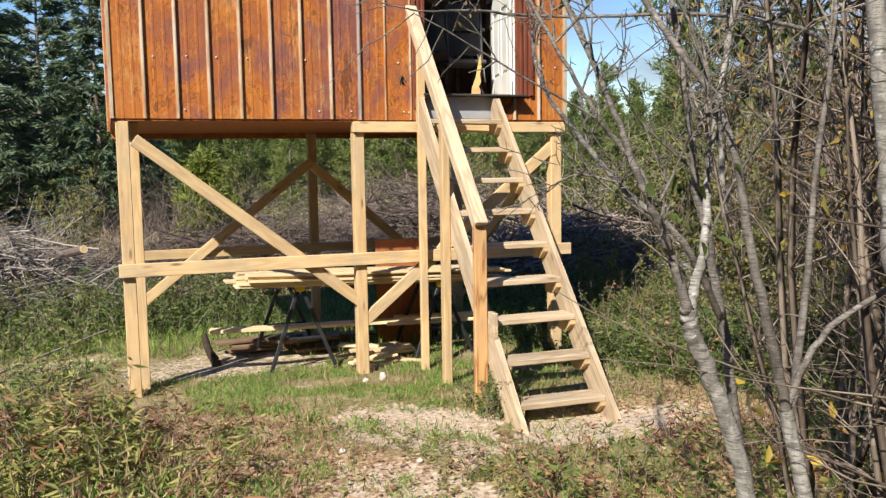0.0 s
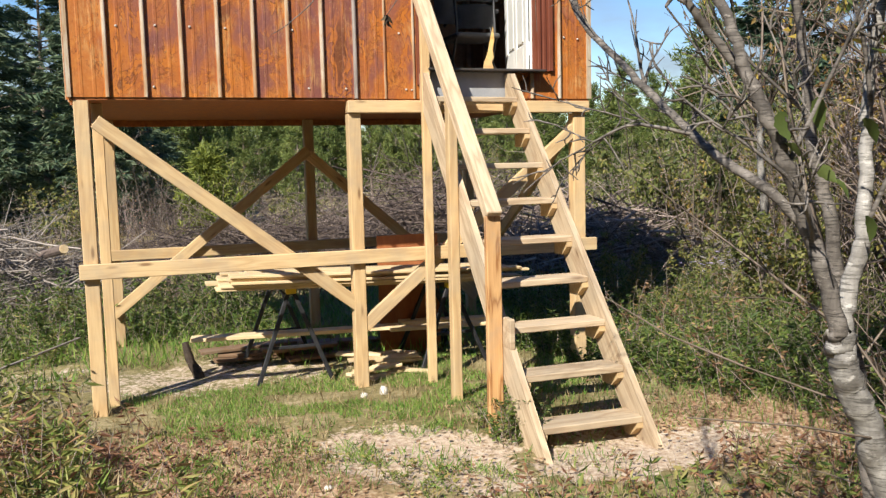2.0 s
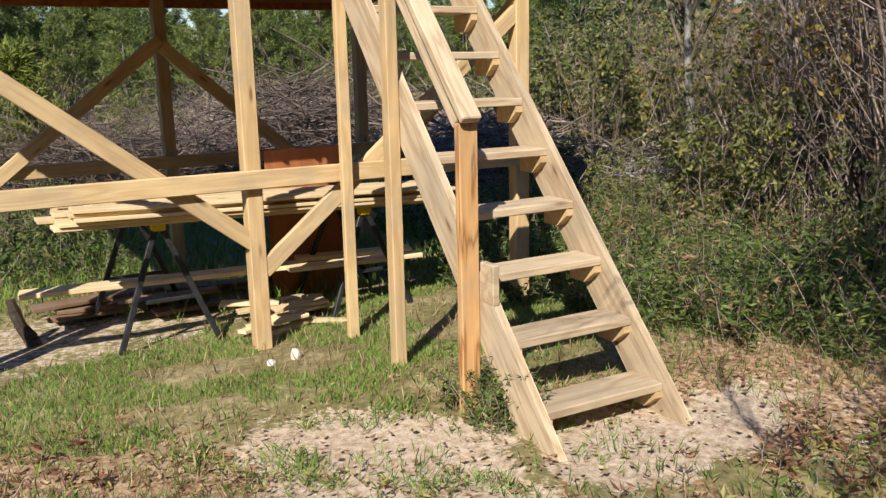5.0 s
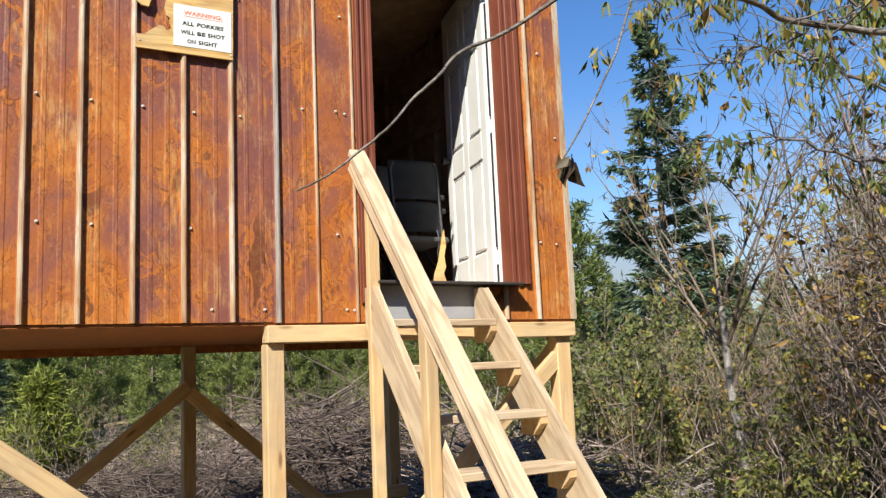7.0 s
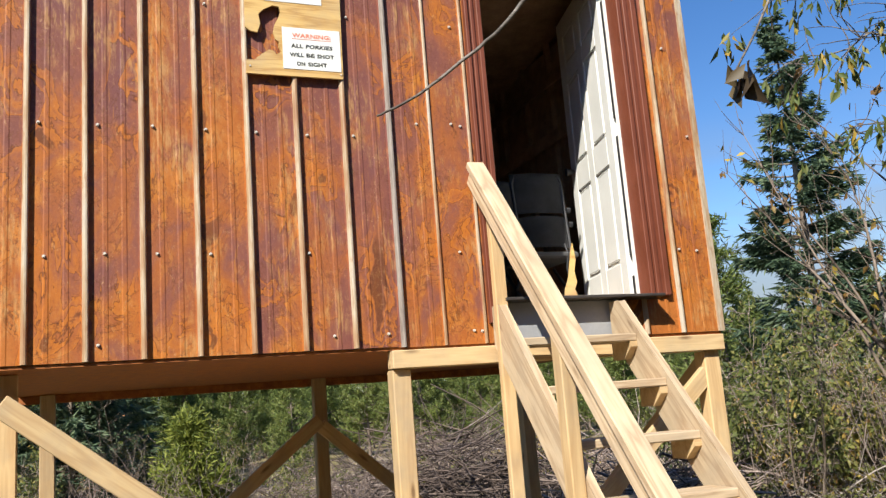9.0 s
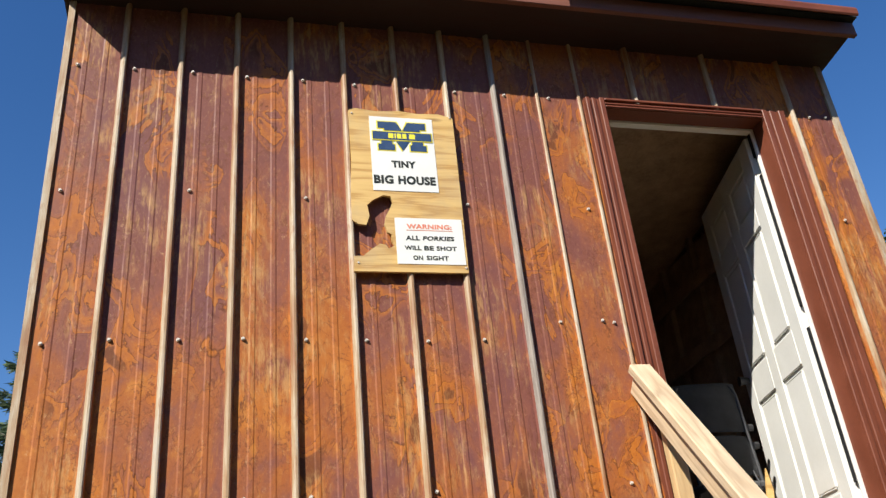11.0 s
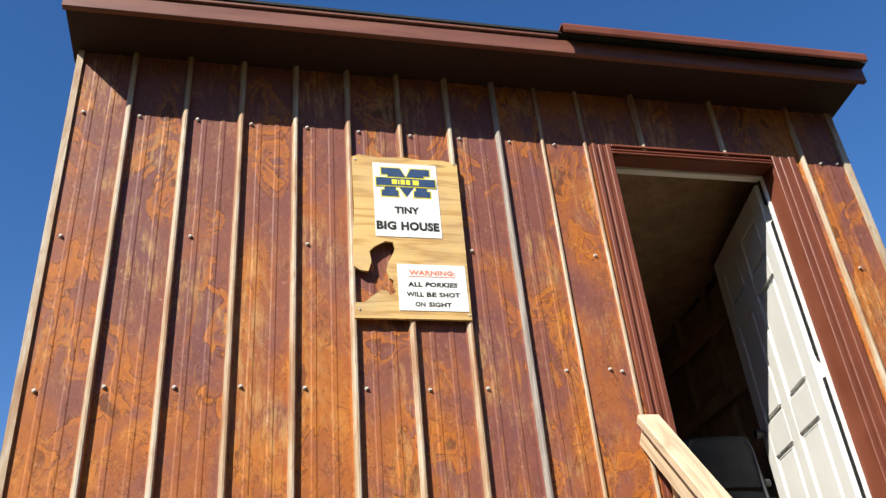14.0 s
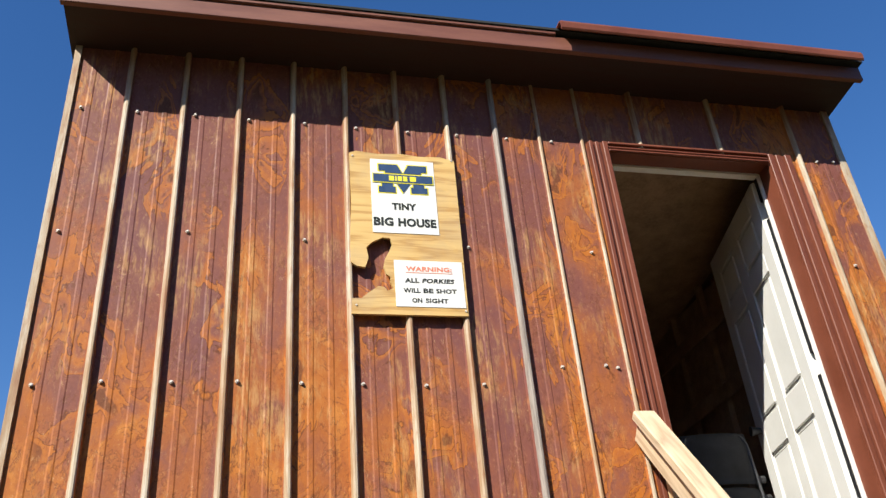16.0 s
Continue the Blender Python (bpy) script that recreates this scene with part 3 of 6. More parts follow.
def build_shell():
    # side and back walls, roof, floor
    for name, lo, hi in (("side_wall", (0.0, 0.11, 2.049), (0.09, D, 4.28)), ("side_wall", (W - 0.09, 0.11, 2.049), (W, D, 4.28)),
                         ("back_wall", (0.09, D - 0.09, 2.049), (W - 0.09, D, 4.28))):
        part(name, box(lo, hi, 0), M_INSIDE, cabin)
    for x, turn in ((-0.003, -90), (W + 0.003, 90)):
        for k in range(3):
            a, b = k * 0.813, (k + 1) * 0.813
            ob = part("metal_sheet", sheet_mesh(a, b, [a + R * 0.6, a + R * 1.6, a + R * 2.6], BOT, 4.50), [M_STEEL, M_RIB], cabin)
            ob.matrix_basis = pose(x, D if turn < 0 else 0, 0, 0, 0, turn)
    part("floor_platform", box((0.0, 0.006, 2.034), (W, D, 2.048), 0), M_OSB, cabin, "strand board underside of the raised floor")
    part("inside_floor", box((0.09, 0.11, 2.05), (W - 0.09, D - 0.09, 2.235), 0), M_INSIDE, cabin)
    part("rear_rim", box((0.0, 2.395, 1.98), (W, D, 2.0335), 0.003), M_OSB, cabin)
    # inside: studs and a girt on the wall that the open doorway shows
    for y in (0.55, 0.95, 1.35, 1.75, 2.15):
        part("stud", box((W - 0.128, y, 2.235), (W - 0.09, y + 0.038, 4.42), 0.002), M_INSIDE, cabin)
    for z in (2.9, 3.55, 3.98):
        part("girt", box((W - 0.145, 0.12, z), (W - 0.129, D - 0.1, z + 0.09), 0.002), M_INSIDE, cabin)
    for x in (0.8, 1.4, 2.0, 2.6, 3.2):
        part("stud", box((x, D - 0.128, 2.235), (x + 0.038, D - 0.09, 4.25), 0.002), M_INSIDE, cabin)
    # ceiling board and roof, falling to the back
    slope = -0.30 / (D + 0.28)
    def zr(y):
        return 4.665 + slope * (y + 0.26)
    def slab(name, x0, x1, y0, y1, dz0, dz1, mat, label=""):
        bm = bmesh.new()
        vs = [bm.verts.new((x, y, zr(y) + dz)) for dz in (dz0, dz1) for x, y in ((x0, y0), (x1, y0), (x1, y1), (x0, y1))]
        for f in ((0, 1, 2, 3), (4, 5, 6, 7), (0, 1, 5, 4), (1, 2, 6, 5), (2, 3, 7, 6), (3, 0, 4, 7)):
            bm.faces.new([vs[i] for i in f])
        return part(name, bm, mat, roof, label)
    roof = new("roof")
    roof.parent = cabin
    tagged(roof, "shed roof with brown boards and black felt")
    slab("ceiling_board", 0.09, W - 0.09, 0.11, D - 0.09, -0.16, -0.13, M_INSIDE)
    slab("soffit", -0.005, W + 0.005, -0.245, 0.006, -0.022, 0.0, M_SOFFIT_SHADE, "brown soffit boards with the eave's shade in the colour")
    slab("roof_deck", -0.005, W + 0.005, 0.006, D + 0.2, -0.10, 0.0, M_DARKWOOD)
    slab("roofing_felt", -0.045, W + 0.075, -0.292, D + 0.24, 0.045, 0.058, M_ROOF, "black roofing felt")
    slab("roof_fill", -0.005, W + 0.005, -0.245, D + 0.2, 0.002, 0.044, M_DARKWOOD)
    # fascia: long board, and a folded metal cap over its far end
    part("fascia", box((-0.040, -0.275, 4.606), (W + 0.055, -0.247, 4.690), 0.004), M_FASCIA, roof, "brown painted fascia board")
    part("fascia_strip", box((-0.043, -0.286, 4.692), (2.095, -0.247, 4.712), 0.004), M_FASCIA, roof, "thin brown drip strip")
    # the cap rolls over the edge: a rounded nose above, a turned-in lip below
    bm = bmesh.new()
    prof = [(-0.250, 4.7365), (-0.324, 4.7365), (-0.341, 4.728), (-0.347, 4.714), (-0.345, 4.684), (-0.340, 4.676), (-0.335, 4.676), (-0.337, 4.686), (-0.338, 4.715), (-0.326, 4.7285), (-0.250, 4.7285)]
    ends = [[bm.verts.new((x, y, z)) for y, z in prof] for x in (2.10, W + 0.035)]
    for i in range(len(prof) - 1):
        bm.faces.new((ends[0][i], ends[0][i + 1], ends[1][i + 1], ends[1][i]))
    bm.faces.new((ends[0][0], ends[0][-1], ends[1][-1], ends[1][0]))
    bm.faces.new(ends[0])
    bm.faces.new(ends[1][::-1])
    part("metal_cap", bm, M_TRIM, roof, "folded brown metal drip cap")
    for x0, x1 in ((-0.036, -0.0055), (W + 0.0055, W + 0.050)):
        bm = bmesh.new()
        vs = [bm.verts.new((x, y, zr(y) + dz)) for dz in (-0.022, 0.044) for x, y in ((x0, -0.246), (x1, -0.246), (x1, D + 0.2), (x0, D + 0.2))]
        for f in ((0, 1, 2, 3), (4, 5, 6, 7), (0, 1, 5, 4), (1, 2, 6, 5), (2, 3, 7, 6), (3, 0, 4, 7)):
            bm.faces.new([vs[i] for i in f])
        part("rake_board", bm, M_SOFFIT_SHADE, roof)


build_shell()


def channel(name, x0, x1, z0, z1, upright, mat, parent, label=""):
    """Stepped door trim: three raised bands over a flat flange."""
    bm = bmesh.new()
    add_box(bm, (x0, -0.020, z0), (x1, -0.003, z1), 0.0)
    for f0, f1, h in ((0.02, 0.22, 0.034), (0.36, 0.56, 0.030), (0.72, 0.98, 0.036)):
        if upright:
            add_box(bm, (x0 + (x1 - x0) * f0, -h, z0 + 0.001), (x0 + (x1 - x0) * f1, -0.0203, z1 - 0.001), 0.003)
        else:
            add_box(bm, (x0 + 0.001, -h, z0 + (z1 - z0) * f0), (x1 - 0.001, -0.0203, z0 + (z1 - z0) * f1), 0.003)
    return part(name, bm, mat, parent, label)


def build_door():
    frame_ = new("doorway")
    frame_.parent = cabin
    tagged(frame_, "brown-trimmed doorway with a white inner frame")
    channel("door_trim", 2.275, 2.372, 2.14, 4.29, True, M_TRIM, frame_, "brown ridged metal trim")
    channel("door_trim", 3.215, 3.345, 2.25, 4.29, True, M_TRIM, frame_, "brown ridged metal trim")
    channel("door_trim", 2.3725, 3.2145, 4.235, 4.29, False, M_TRIM, frame_, "brown ridged metal trim")
    # reveal of the opening
    part("reveal", box((2.3705, -0.002, 2.25), (2.384, 0.085, 4.262), 0.001), M_TRIM, frame_)
    part("reveal", box((3.226, -0.002, 2.25), (3.2395, 0.085, 4.262), 0.001), M_TRIM, frame_)
    part("reveal", box((2.3845, -0.002, 4.25), (3.2255, 0.085, 4.2685), 0.001), M_TRIM, frame_)
    part("jamb", box((2.3705, 0.0855, 2.25), (2.392, 0.125, 4.262), 0.002), M_JAMB, frame_, "white painted jamb")
    part("jamb", box((3.214, 0.0855, 2.25), (3.2395, 0.102, 4.262), 0.002), M_JAMB, frame_, "white painted jamb")
    # black strips between the hinges draw the shadow of the open gap
    for z0, z1 in ((2.26, 2.385), (2.49, 3.185), (3.29, 4.005), (4.11, 4.25)):
        part("weatherstrip", box((3.222, 0.1025, z0), (3.2395, 0.136, z1), 0.002), M_BLACK, frame_, "black strip standing for the shadow in the hinge gap")
    part("jamb", box((2.3925, 0.0855, 4.238), (3.2175, 0.125, 4.262), 0.002), M_JAMB, frame_, "white painted head jamb")
    sill = part("threshold", box((2.325, -0.125, 2.236), (3.24, 0.14, 2.252), 0.003), M_SILL, frame_, "dark bronze threshold sticking out over the stair")
    part("flashing", box((2.34, -0.028, 2.055), (3.005, -0.004, 2.2355), 0.003), M_GREY, frame_, "flat grey flashing under the threshold")
    # six-panel door, swung in past the square on its hinge side
    door = new("door")
    door.parent = cabin
    tagged(door, "white six-panel door standing wide open")
    wd, ht, th = 0.81, 1.985, 0.042
    us = [0, 0.105, 0.355, 0.455, 0.705, wd]
    zs = [0, 0.22, 0.80, 0.97, 1.53, 1.64, 1.86, ht]
    bm = bmesh.new()
    add_box(bm, (0, -th / 2 + 0.0105, 0.001), (wd, th / 2 - 0.0105, ht - 0.001), 0.0)
    for side in (-1, 1):
        y0, y1 = sorted((side * (th / 2 - 0.0107), side * th / 2))
        for i in (0, 2, 4):
            add_box(bm, (us[i], y0, 0), (us[i + 1], y1, ht), 0.0042)
        for k in (0, 2, 4, 6):
            for i in (1, 3):
                add_box(bm, (us[i] + 0.0002, y0, zs[k]), (us[i + 1] - 0.0002, y1, zs[k + 1]), 0.0042)
    leaf = part("door_leaf", bm, M_DOOR, door)
    for side in (-1, 1):
        for k in (1, 3, 5):
            for i in (1, 3):
                bm = bmesh.new()
                m = 0.022
                y0, y1 = sorted((side * (th / 2 - 0.0103), side * (th / 2 - 0.002)))
                add_box(bm, (us[i] + m, y0, zs[k] + m), (us[i + 1] - m, y1, zs[k + 1] - m), 0.0080)
                part("door_panel", bm, M_DOOR, door)
    for z in (0.17, 0.98, 1.80):
        bm = box((-0.012, -th / 2 - 0.012, z - 0.045), (0.032, -th / 2 - 0.001, z + 0.045), 0.002)
        cyl((-0.008, -th / 2 - 0.010, z - 0.05), (-0.008, -th / 2 - 0.010, z + 0.05), 0.008, sides=8, bm=bm)
        part("hinge", bm, M_JAMB, door, "white painted hinge")
    for side in (-1, 1):
        part("knob", cyl((wd - 0.065, side * th / 2, 0.94), (wd - 0.065, side * (th / 2 + 0.055), 0.94), 0.014, 0.027, 12), M_BLACK, door, "dark door knob")
    door.matrix_basis = pose(3.232, 0.147, 2.256, 0, 0, 77)
    return door


build_door()


def build_stilts():
    for x0, x1, y0, y1, lean in ((0.02, 0.11, 0.005, 0.095, 0.0), (1.77, 1.86, 0.005, 0.095, 0.0), (3.53, 3.63, 0.005, 0.095, 0.0)):
        top = 2.032 if x0 < 1 else 1.945
        part("post", box((x0, y0, -0.05), (x1, y1, top), 0.005), M_PINEZ, cabin, "square pine post set in the ground")
    for x0 in (0.13, 1.91, 3.55):
        part("post", box((x0, 2.305, -0.1), (x0 + 0.09, 2.394, 2.032), 0.005), M_PINEZ, cabin, "square pine post set in the ground")
    part("post", box((0.113, 0.262, -0.05), (0.182, 0.305, 2.032), 0.004), M_PINEZ, cabin, "slimmer second post behind the corner post")
    part("rim_beam", box((1.765, -0.028, 1.947), (W - 0.01, 0.06, 2.032), 0.004), M_PINE, cabin, "pine beam under the doorway side")
    part("cross_beam", box((-0.01, -0.036, 0.905), (3.70, 0.002, 1.003), 0.004, pose(0, 0, 0, 0, 0.25, 0)), M_PINE, cabin, "long pine beam nailed across the front posts")
    part("cross_beam", box((0.12, 2.265, 0.79), (3.68, 2.303, 0.885), 0.004), M_PINE, cabin)
    for p, q, y in (((0.14, 1.90), (1.80, 0.60), 0.027), ((1.84, 0.44), (3.55, 1.83), 0.030)):
        timber_part("brace", (p[0], y, p[1]), (q[0], y, q[1]), 0.038, 0.092, M_PINE, cabin, "diagonal pine brace")
    timber_part("brace", (0.12, 2.24, 0.31), (1.93, 2.24, 1.74), 0.038, 0.095, M_PINE, cabin, "diagonal pine brace")
    timber_part("brace", (1.93, 2.243, 1.70), (3.62, 2.243, 0.22), 0.038, 0.095, M_PINE, cabin, "diagonal pine brace")
    timber_part("brace", (3.60, 0.10, 1.90), (3.60, 2.30, 0.45), 0.038, 0.095, M_PINE, cabin, "diagonal pine brace")


build_stilts()

# ---- the stair ----
stair = thing("stair", "steep pale pine stair with open treads and one handrail", "stairs", at=(2.285, 0, 0))
stair.rotation_euler = (0, 0, radians(-1.6))
ST_W, RISE, RUN = 0.69, 0.232, 0.205


def nose(k):
    """Front top edge of tread k, 1 at the bottom, in the stair's own space."""
    return -0.26 - RUN * (9 - k), 0.187 + RISE * (k - 1)


def build_stair():
    s = Vector((0, RUN, RISE)).normalized()
    back = Vector((0, s.z, -s.y))
    y1, z1 = nose(1)
    for x0 in (0.0, ST_W - 0.038):
        a = Vector((0, y1, z1)) + s * (-0.165)
        b = Vector((0, y1, z1)) + s * (2.74)
        # plumb-cut top, level-cut foot
        depth = 0.178
        foot = 0.035
        def at_z(off, z):
            o = Vector((0, y1, z1)) + back * off
            return o + s * ((z - o.z) / s.z)
        pf, pb = at_z(-0.012, foot), at_z(depth, foot)
        tf = at_z(-0.012, 2.215)
        tb = at_z(depth, 0)
        tb = tb + s * ((-0.035 - tb.y) / s.y)
        tt = Vector((0, -0.035, 2.215))
        prof = [pf, tf, tt, tb, pb]
        bm = bmesh.new()
        va = [bm.verts.new((x0, p.y, p.z)) for p in prof]
        vb = [bm.verts.new((x0 + 0.038, p.y, p.z)) for p in prof]
        bm.faces.new(va)
        bm.faces.new(vb[::-1])
        for i in range(5):
            j = (i + 1) % 5
            bm.faces.new((va[i], va[j], vb[j], vb[i]))
        # grain runs along the board: keep the mesh in the board's own space
        m = along((x0, y1, z1), Vector((x0, y1, z1)) + s, (0, -s.z, s.y))
        bmesh.ops.transform(bm, matrix=m.inverted(), verts=bm.verts)
        bmesh.ops.bevel(bm, geom=bm.edges[:], offset=0.003, segments=1, affect="EDGES")
        ob = part("stringer", bm, M_STAIR, stair, "pale pine stringer")
        ob.matrix_basis = m
    tread = cleat = None
    for k in range(1, 10):
        y, z = nose(k)
        if tread is None:
            bm = box((0.0385, 0, -0.038), (ST_W - 0.0385, 0.184, 0), 0.005)
            tread = part("tread", bm, M_STAIR, stair, "pine plank tread")
            ob = tread
        else:
            ob = new("tread", tread.data)
            ob.parent = stair
            ob["label"] = "pine plank tread"
        ob.location = (0, y, z)
        ob.rotation_euler = (radians(random.uniform(-0.5, 0.5)), radians(random.uniform(-0.4, 0.4)), 0)
        for x in (0.0385, ST_W - 0.0765):
            if cleat is None:
                bm = bmesh.new()
                outline = [(0.004, 0.0), (0.178, 0.0), (0.178, -0.086), (0.075, -0.086), (0.004, -0.03)]
                va = [bm.verts.new((0, a, b)) for a, b in outline]
                vb = [bm.verts.new((0.038, a, b)) for a, b in outline]
                bm.faces.new(va)
                bm.faces.new(vb[::-1])
                for i in range(5):
                    j = (i + 1) % 5
                    bm.faces.new((va[i], va[j], vb[j], vb[i]))
                cleat = part("cleat", bm, M_PINE, stair, "pine block under a tread")
                ob = cleat
            else:
                ob = new("cleat", cleat.data)
                ob.parent = stair
                ob["label"] = "pine block under a tread"
            ob.location = (x, y, z - 0.0385)
    # rail posts and handrail, on the outside of one stringer
    part("newel_post", box((-0.091, -1.500, -0.05), (-0.002, -1.460, 1.288), 0.005), M_NEWEL, stair, "orange-brown grained newel post")
    part("rail_post", box((-0.062, -0.815, -0.05), (-0.002, -0.745, 2.06), 0.005), M_PINEZ, stair, "slim upright under the handrail")
    part("rail_post", box((-0.006, -0.108, -0.05), (0.058, -0.066, 2.790), 0.005), M_PINEZ, stair, "slim upright against the cabin wall")
    # handrail: a flat cap over a board on edge
    a, b = Vector((-0.055, -1.535, 1.300)), Vector((-0.046, -0.082, 2.922))
    d = (b - a).normalized()
    for name, off, wide, thick in (("handrail_cap", 0.0, 0.089, 0.038), ("handrail_board", -0.066, 0.038, 0.089)):
        up = Vector((0, -d.z, d.y))
        m = along(a + up * off, b + up * off, (0, -d.z, d.y))
        bm = box((0.0 if name == "handrail_cap" else 0.05, -wide / 2, -thick / 2), ((b - a).length, wide / 2, thick / 2), 0.005)
        ob = part(name, bm, M_STAIR, stair, "pale pine handrail timber")
        ob.matrix_basis = m
    part("side_block", box((-0.002, -1.60, 0.55), (0.030, -1.50, 0.72), 0.004, pose(0, 0, 0)), M_STAIR, stair)


build_stair()

# ---- the sign on the wall ----
def lettering(body, width, height, x, z, y, material, parent, slant=0.0, weight=0.036):
    """A line of print, made solid and set with its lower left corner at x, z."""
    cu = bpy.data.curves.new("lettering", "FONT")
    cu.body = body
    cu.extrude = 0.0004
    cu.offset = weight
    cu.resolution_u = 3
    cu.space_character = 1.06
    tmp = bpy.data.objects.new("lettering", cu)
    scene.collection.objects.link(tmp)
    bpy.context.view_layer.update()
    me = bpy.data.meshes.new_from_object(tmp.evaluated_get(bpy.context.evaluated_depsgraph_get()))
    bpy.data.objects.remove(tmp)
    bpy.data.curves.remove(cu)
    co = np.empty(len(me.vertices) * 3, np.float32)
    me.vertices.foreach_get("co", co)
    co = co.reshape(-1, 3)
    lo, hi = co.min(0), co.max(0)
    u = (co[:, 0] - lo[0]) / (hi[0] - lo[0]) * width
    v = (co[:, 1] - lo[1]) / (hi[1] - lo[1]) * height
    out = np.stack([x + u + slant * v, y - co[:, 2], z + v], 1)
    me.vertices.foreach_set("co", np.ascontiguousarray(out, np.float32).ravel())
    me.materials.clear()
    me.materials.append(material)
    me.update()
    ob = new("lettering", me)
    ob.parent = parent
    return ob


def build_sign():
    s = thing("wall_sign", "ragged plywood sign with two white notices screwed to the wall", "sign", at=(1.15, -0.026, 3.36))
    outline = [(-0.007, -0.017), (0.454, -0.016), (0.458, 0.30), (0.461, 0.745), (0.40, 0.762), (0.30, 0.757), (0.22, 0.766), (0.12, 0.758), (0.03, 0.768), (0.0, 0.755),
               (0.004, 0.5), (-0.004, 0.34), (-0.005, 0.212), (0.020, 0.194), (0.052, 0.191), (0.066, 0.233), (0.059, 0.284), (0.084, 0.309), (0.126, 0.333),
               (0.157, 0.330), (0.164, 0.304), (0.154, 0.275), (0.134, 0.236), (0.125, 0.199), (0.135, 0.162), (0.151, 0.150), (0.149, 0.126), (0.160, 0.100),
               (0.136, 0.086), (0.124, 0.103), (0.101, 0.107), (0.064, 0.079), (0.032, 0.051), (-0.003, 0.050)]
    part("sign_board", prism(outline, -0.013, 0.0), M_PLY, s, "raw plywood with a ragged hole cut in its edge")
    one = part("notice", box((0.088, -0.0152, 0.355), (0.365, -0.0134, 0.729), 0.0005), M_PAPER, s, "white notice with a blue and yellow block emblem")
    # block emblem: yellow ground, blue slabs over it, and a bar across
    def slab(name, pts, y, mat):
        part(name, prism(pts, y - 0.0006, y), mat, one)
    def grown(pts, g):
        cx, cz = sum(p[0] for p in pts) / len(pts), sum(p[1] for p in pts) / len(pts)
        return [(x + (g if x > cx else -g), z + (g if z > cz else -g)) for x, z in pts]
    pieces = [[(0.123, 0.702), (0.203, 0.702), (0.228, 0.657), (0.150, 0.657), (0.150, 0.668), (0.123, 0.668)],
              [(0.252, 0.702), (0.331, 0.702), (0.331, 0.668), (0.306, 0.668), (0.306, 0.657), (0.229, 0.657)],
              [(0.121, 0.556), (0.192, 0.556), (0.192, 0.586), (0.182, 0.586), (0.182, 0.603), (0.134, 0.603), (0.134, 0.586), (0.121, 0.586)],
              [(0.259, 0.556), (0.329, 0.556), (0.329, 0.586), (0.316, 0.586), (0.316, 0.603), (0.268, 0.603), (0.268, 0.586), (0.259, 0.586)],
              [(0.226, 0.556), (0.256, 0.603), (0.198, 0.603)]]
    for i, pc in enumerate(pieces):
        slab("emblem_edge", grown(pc, 0.005), -0.0153 - 0.0001 * i, M_LEMON)
        slab("emblem_slab", pc, -0.0168, M_NAVY)
    slab("emblem_edge", grown([(0.099, 0.609), (0.354, 0.609), (0.354, 0.649), (0.099, 0.649)], 0.004), -0.0175, M_LEMON)
    slab("emblem_bar", [(0.099, 0.609), (0.354, 0.609), (0.354, 0.649), (0.099, 0.649)], -0.0182, M_NAVY)
    for x0, x1 in ((0.166, 0.188), (0.193, 0.199), (0.204, 0.222), (0.227, 0.245), (0.256, 0.282)):
        slab("name_bar", [(x0, 0.616), (x1, 0.616), (x1, 0.641), (x0, 0.641)], -0.0190, M_LEMON)
    lettering("TINY", 0.104, 0.034, 0.172, 0.470, -0.0158, M_INK, one, weight=0.05)
    lettering("BIG", 0.082, 0.042, 0.093, 0.388, -0.0158, M_INK, one, weight=0.05)
    lettering("HOUSE", 0.160, 0.042, 0.195, 0.388, -0.0158, M_INK, one, weight=0.05)
    two = part("notice", box((0.167, -0.0152, 0.018), (0.447, -0.0134, 0.228), 0.0005), M_PAPER, s, "white warning notice with a curled lower edge")
    lettering("WARNING:", 0.188, 0.022, 0.214, 0.178, -0.0158, M_RED, two)
    part("underline", box((0.212, -0.0162, 0.170), (0.404, -0.0155, 0.1725), 0), M_RED, two)
    lettering("ALL", 0.058, 0.0205, 0.207, 0.125, -0.0158, M_INK, two)
    lettering("PORKIES", 0.130, 0.0205, 0.276, 0.125, -0.0158, M_INK, two, 0.2)
    lettering("WILL", 0.068, 0.0205, 0.199, 0.080, -0.0158, M_INK, two)
    lettering("BE", 0.040, 0.0205, 0.279, 0.080, -0.0158, M_INK, two)
    lettering("SHOT", 0.084, 0.0205, 0.330, 0.080, -0.0158, M_INK, two)
    lettering("ON", 0.040, 0.0205, 0.231, 0.036, -0.0158, M_INK, two)
    lettering("SIGHT", 0.092, 0.0205, 0.285, 0.036, -0.0158, M_INK, two)
    for x, z in ((0.012, 0.02), (0.445, 0.005), (0.448, 0.745), (0.014, 0.74)):
        part("screw", cyl((x, -0.0130, z), (x, -0.0165, z), 0.005, 0.004, 8), M_ZINC, s)


build_sign()


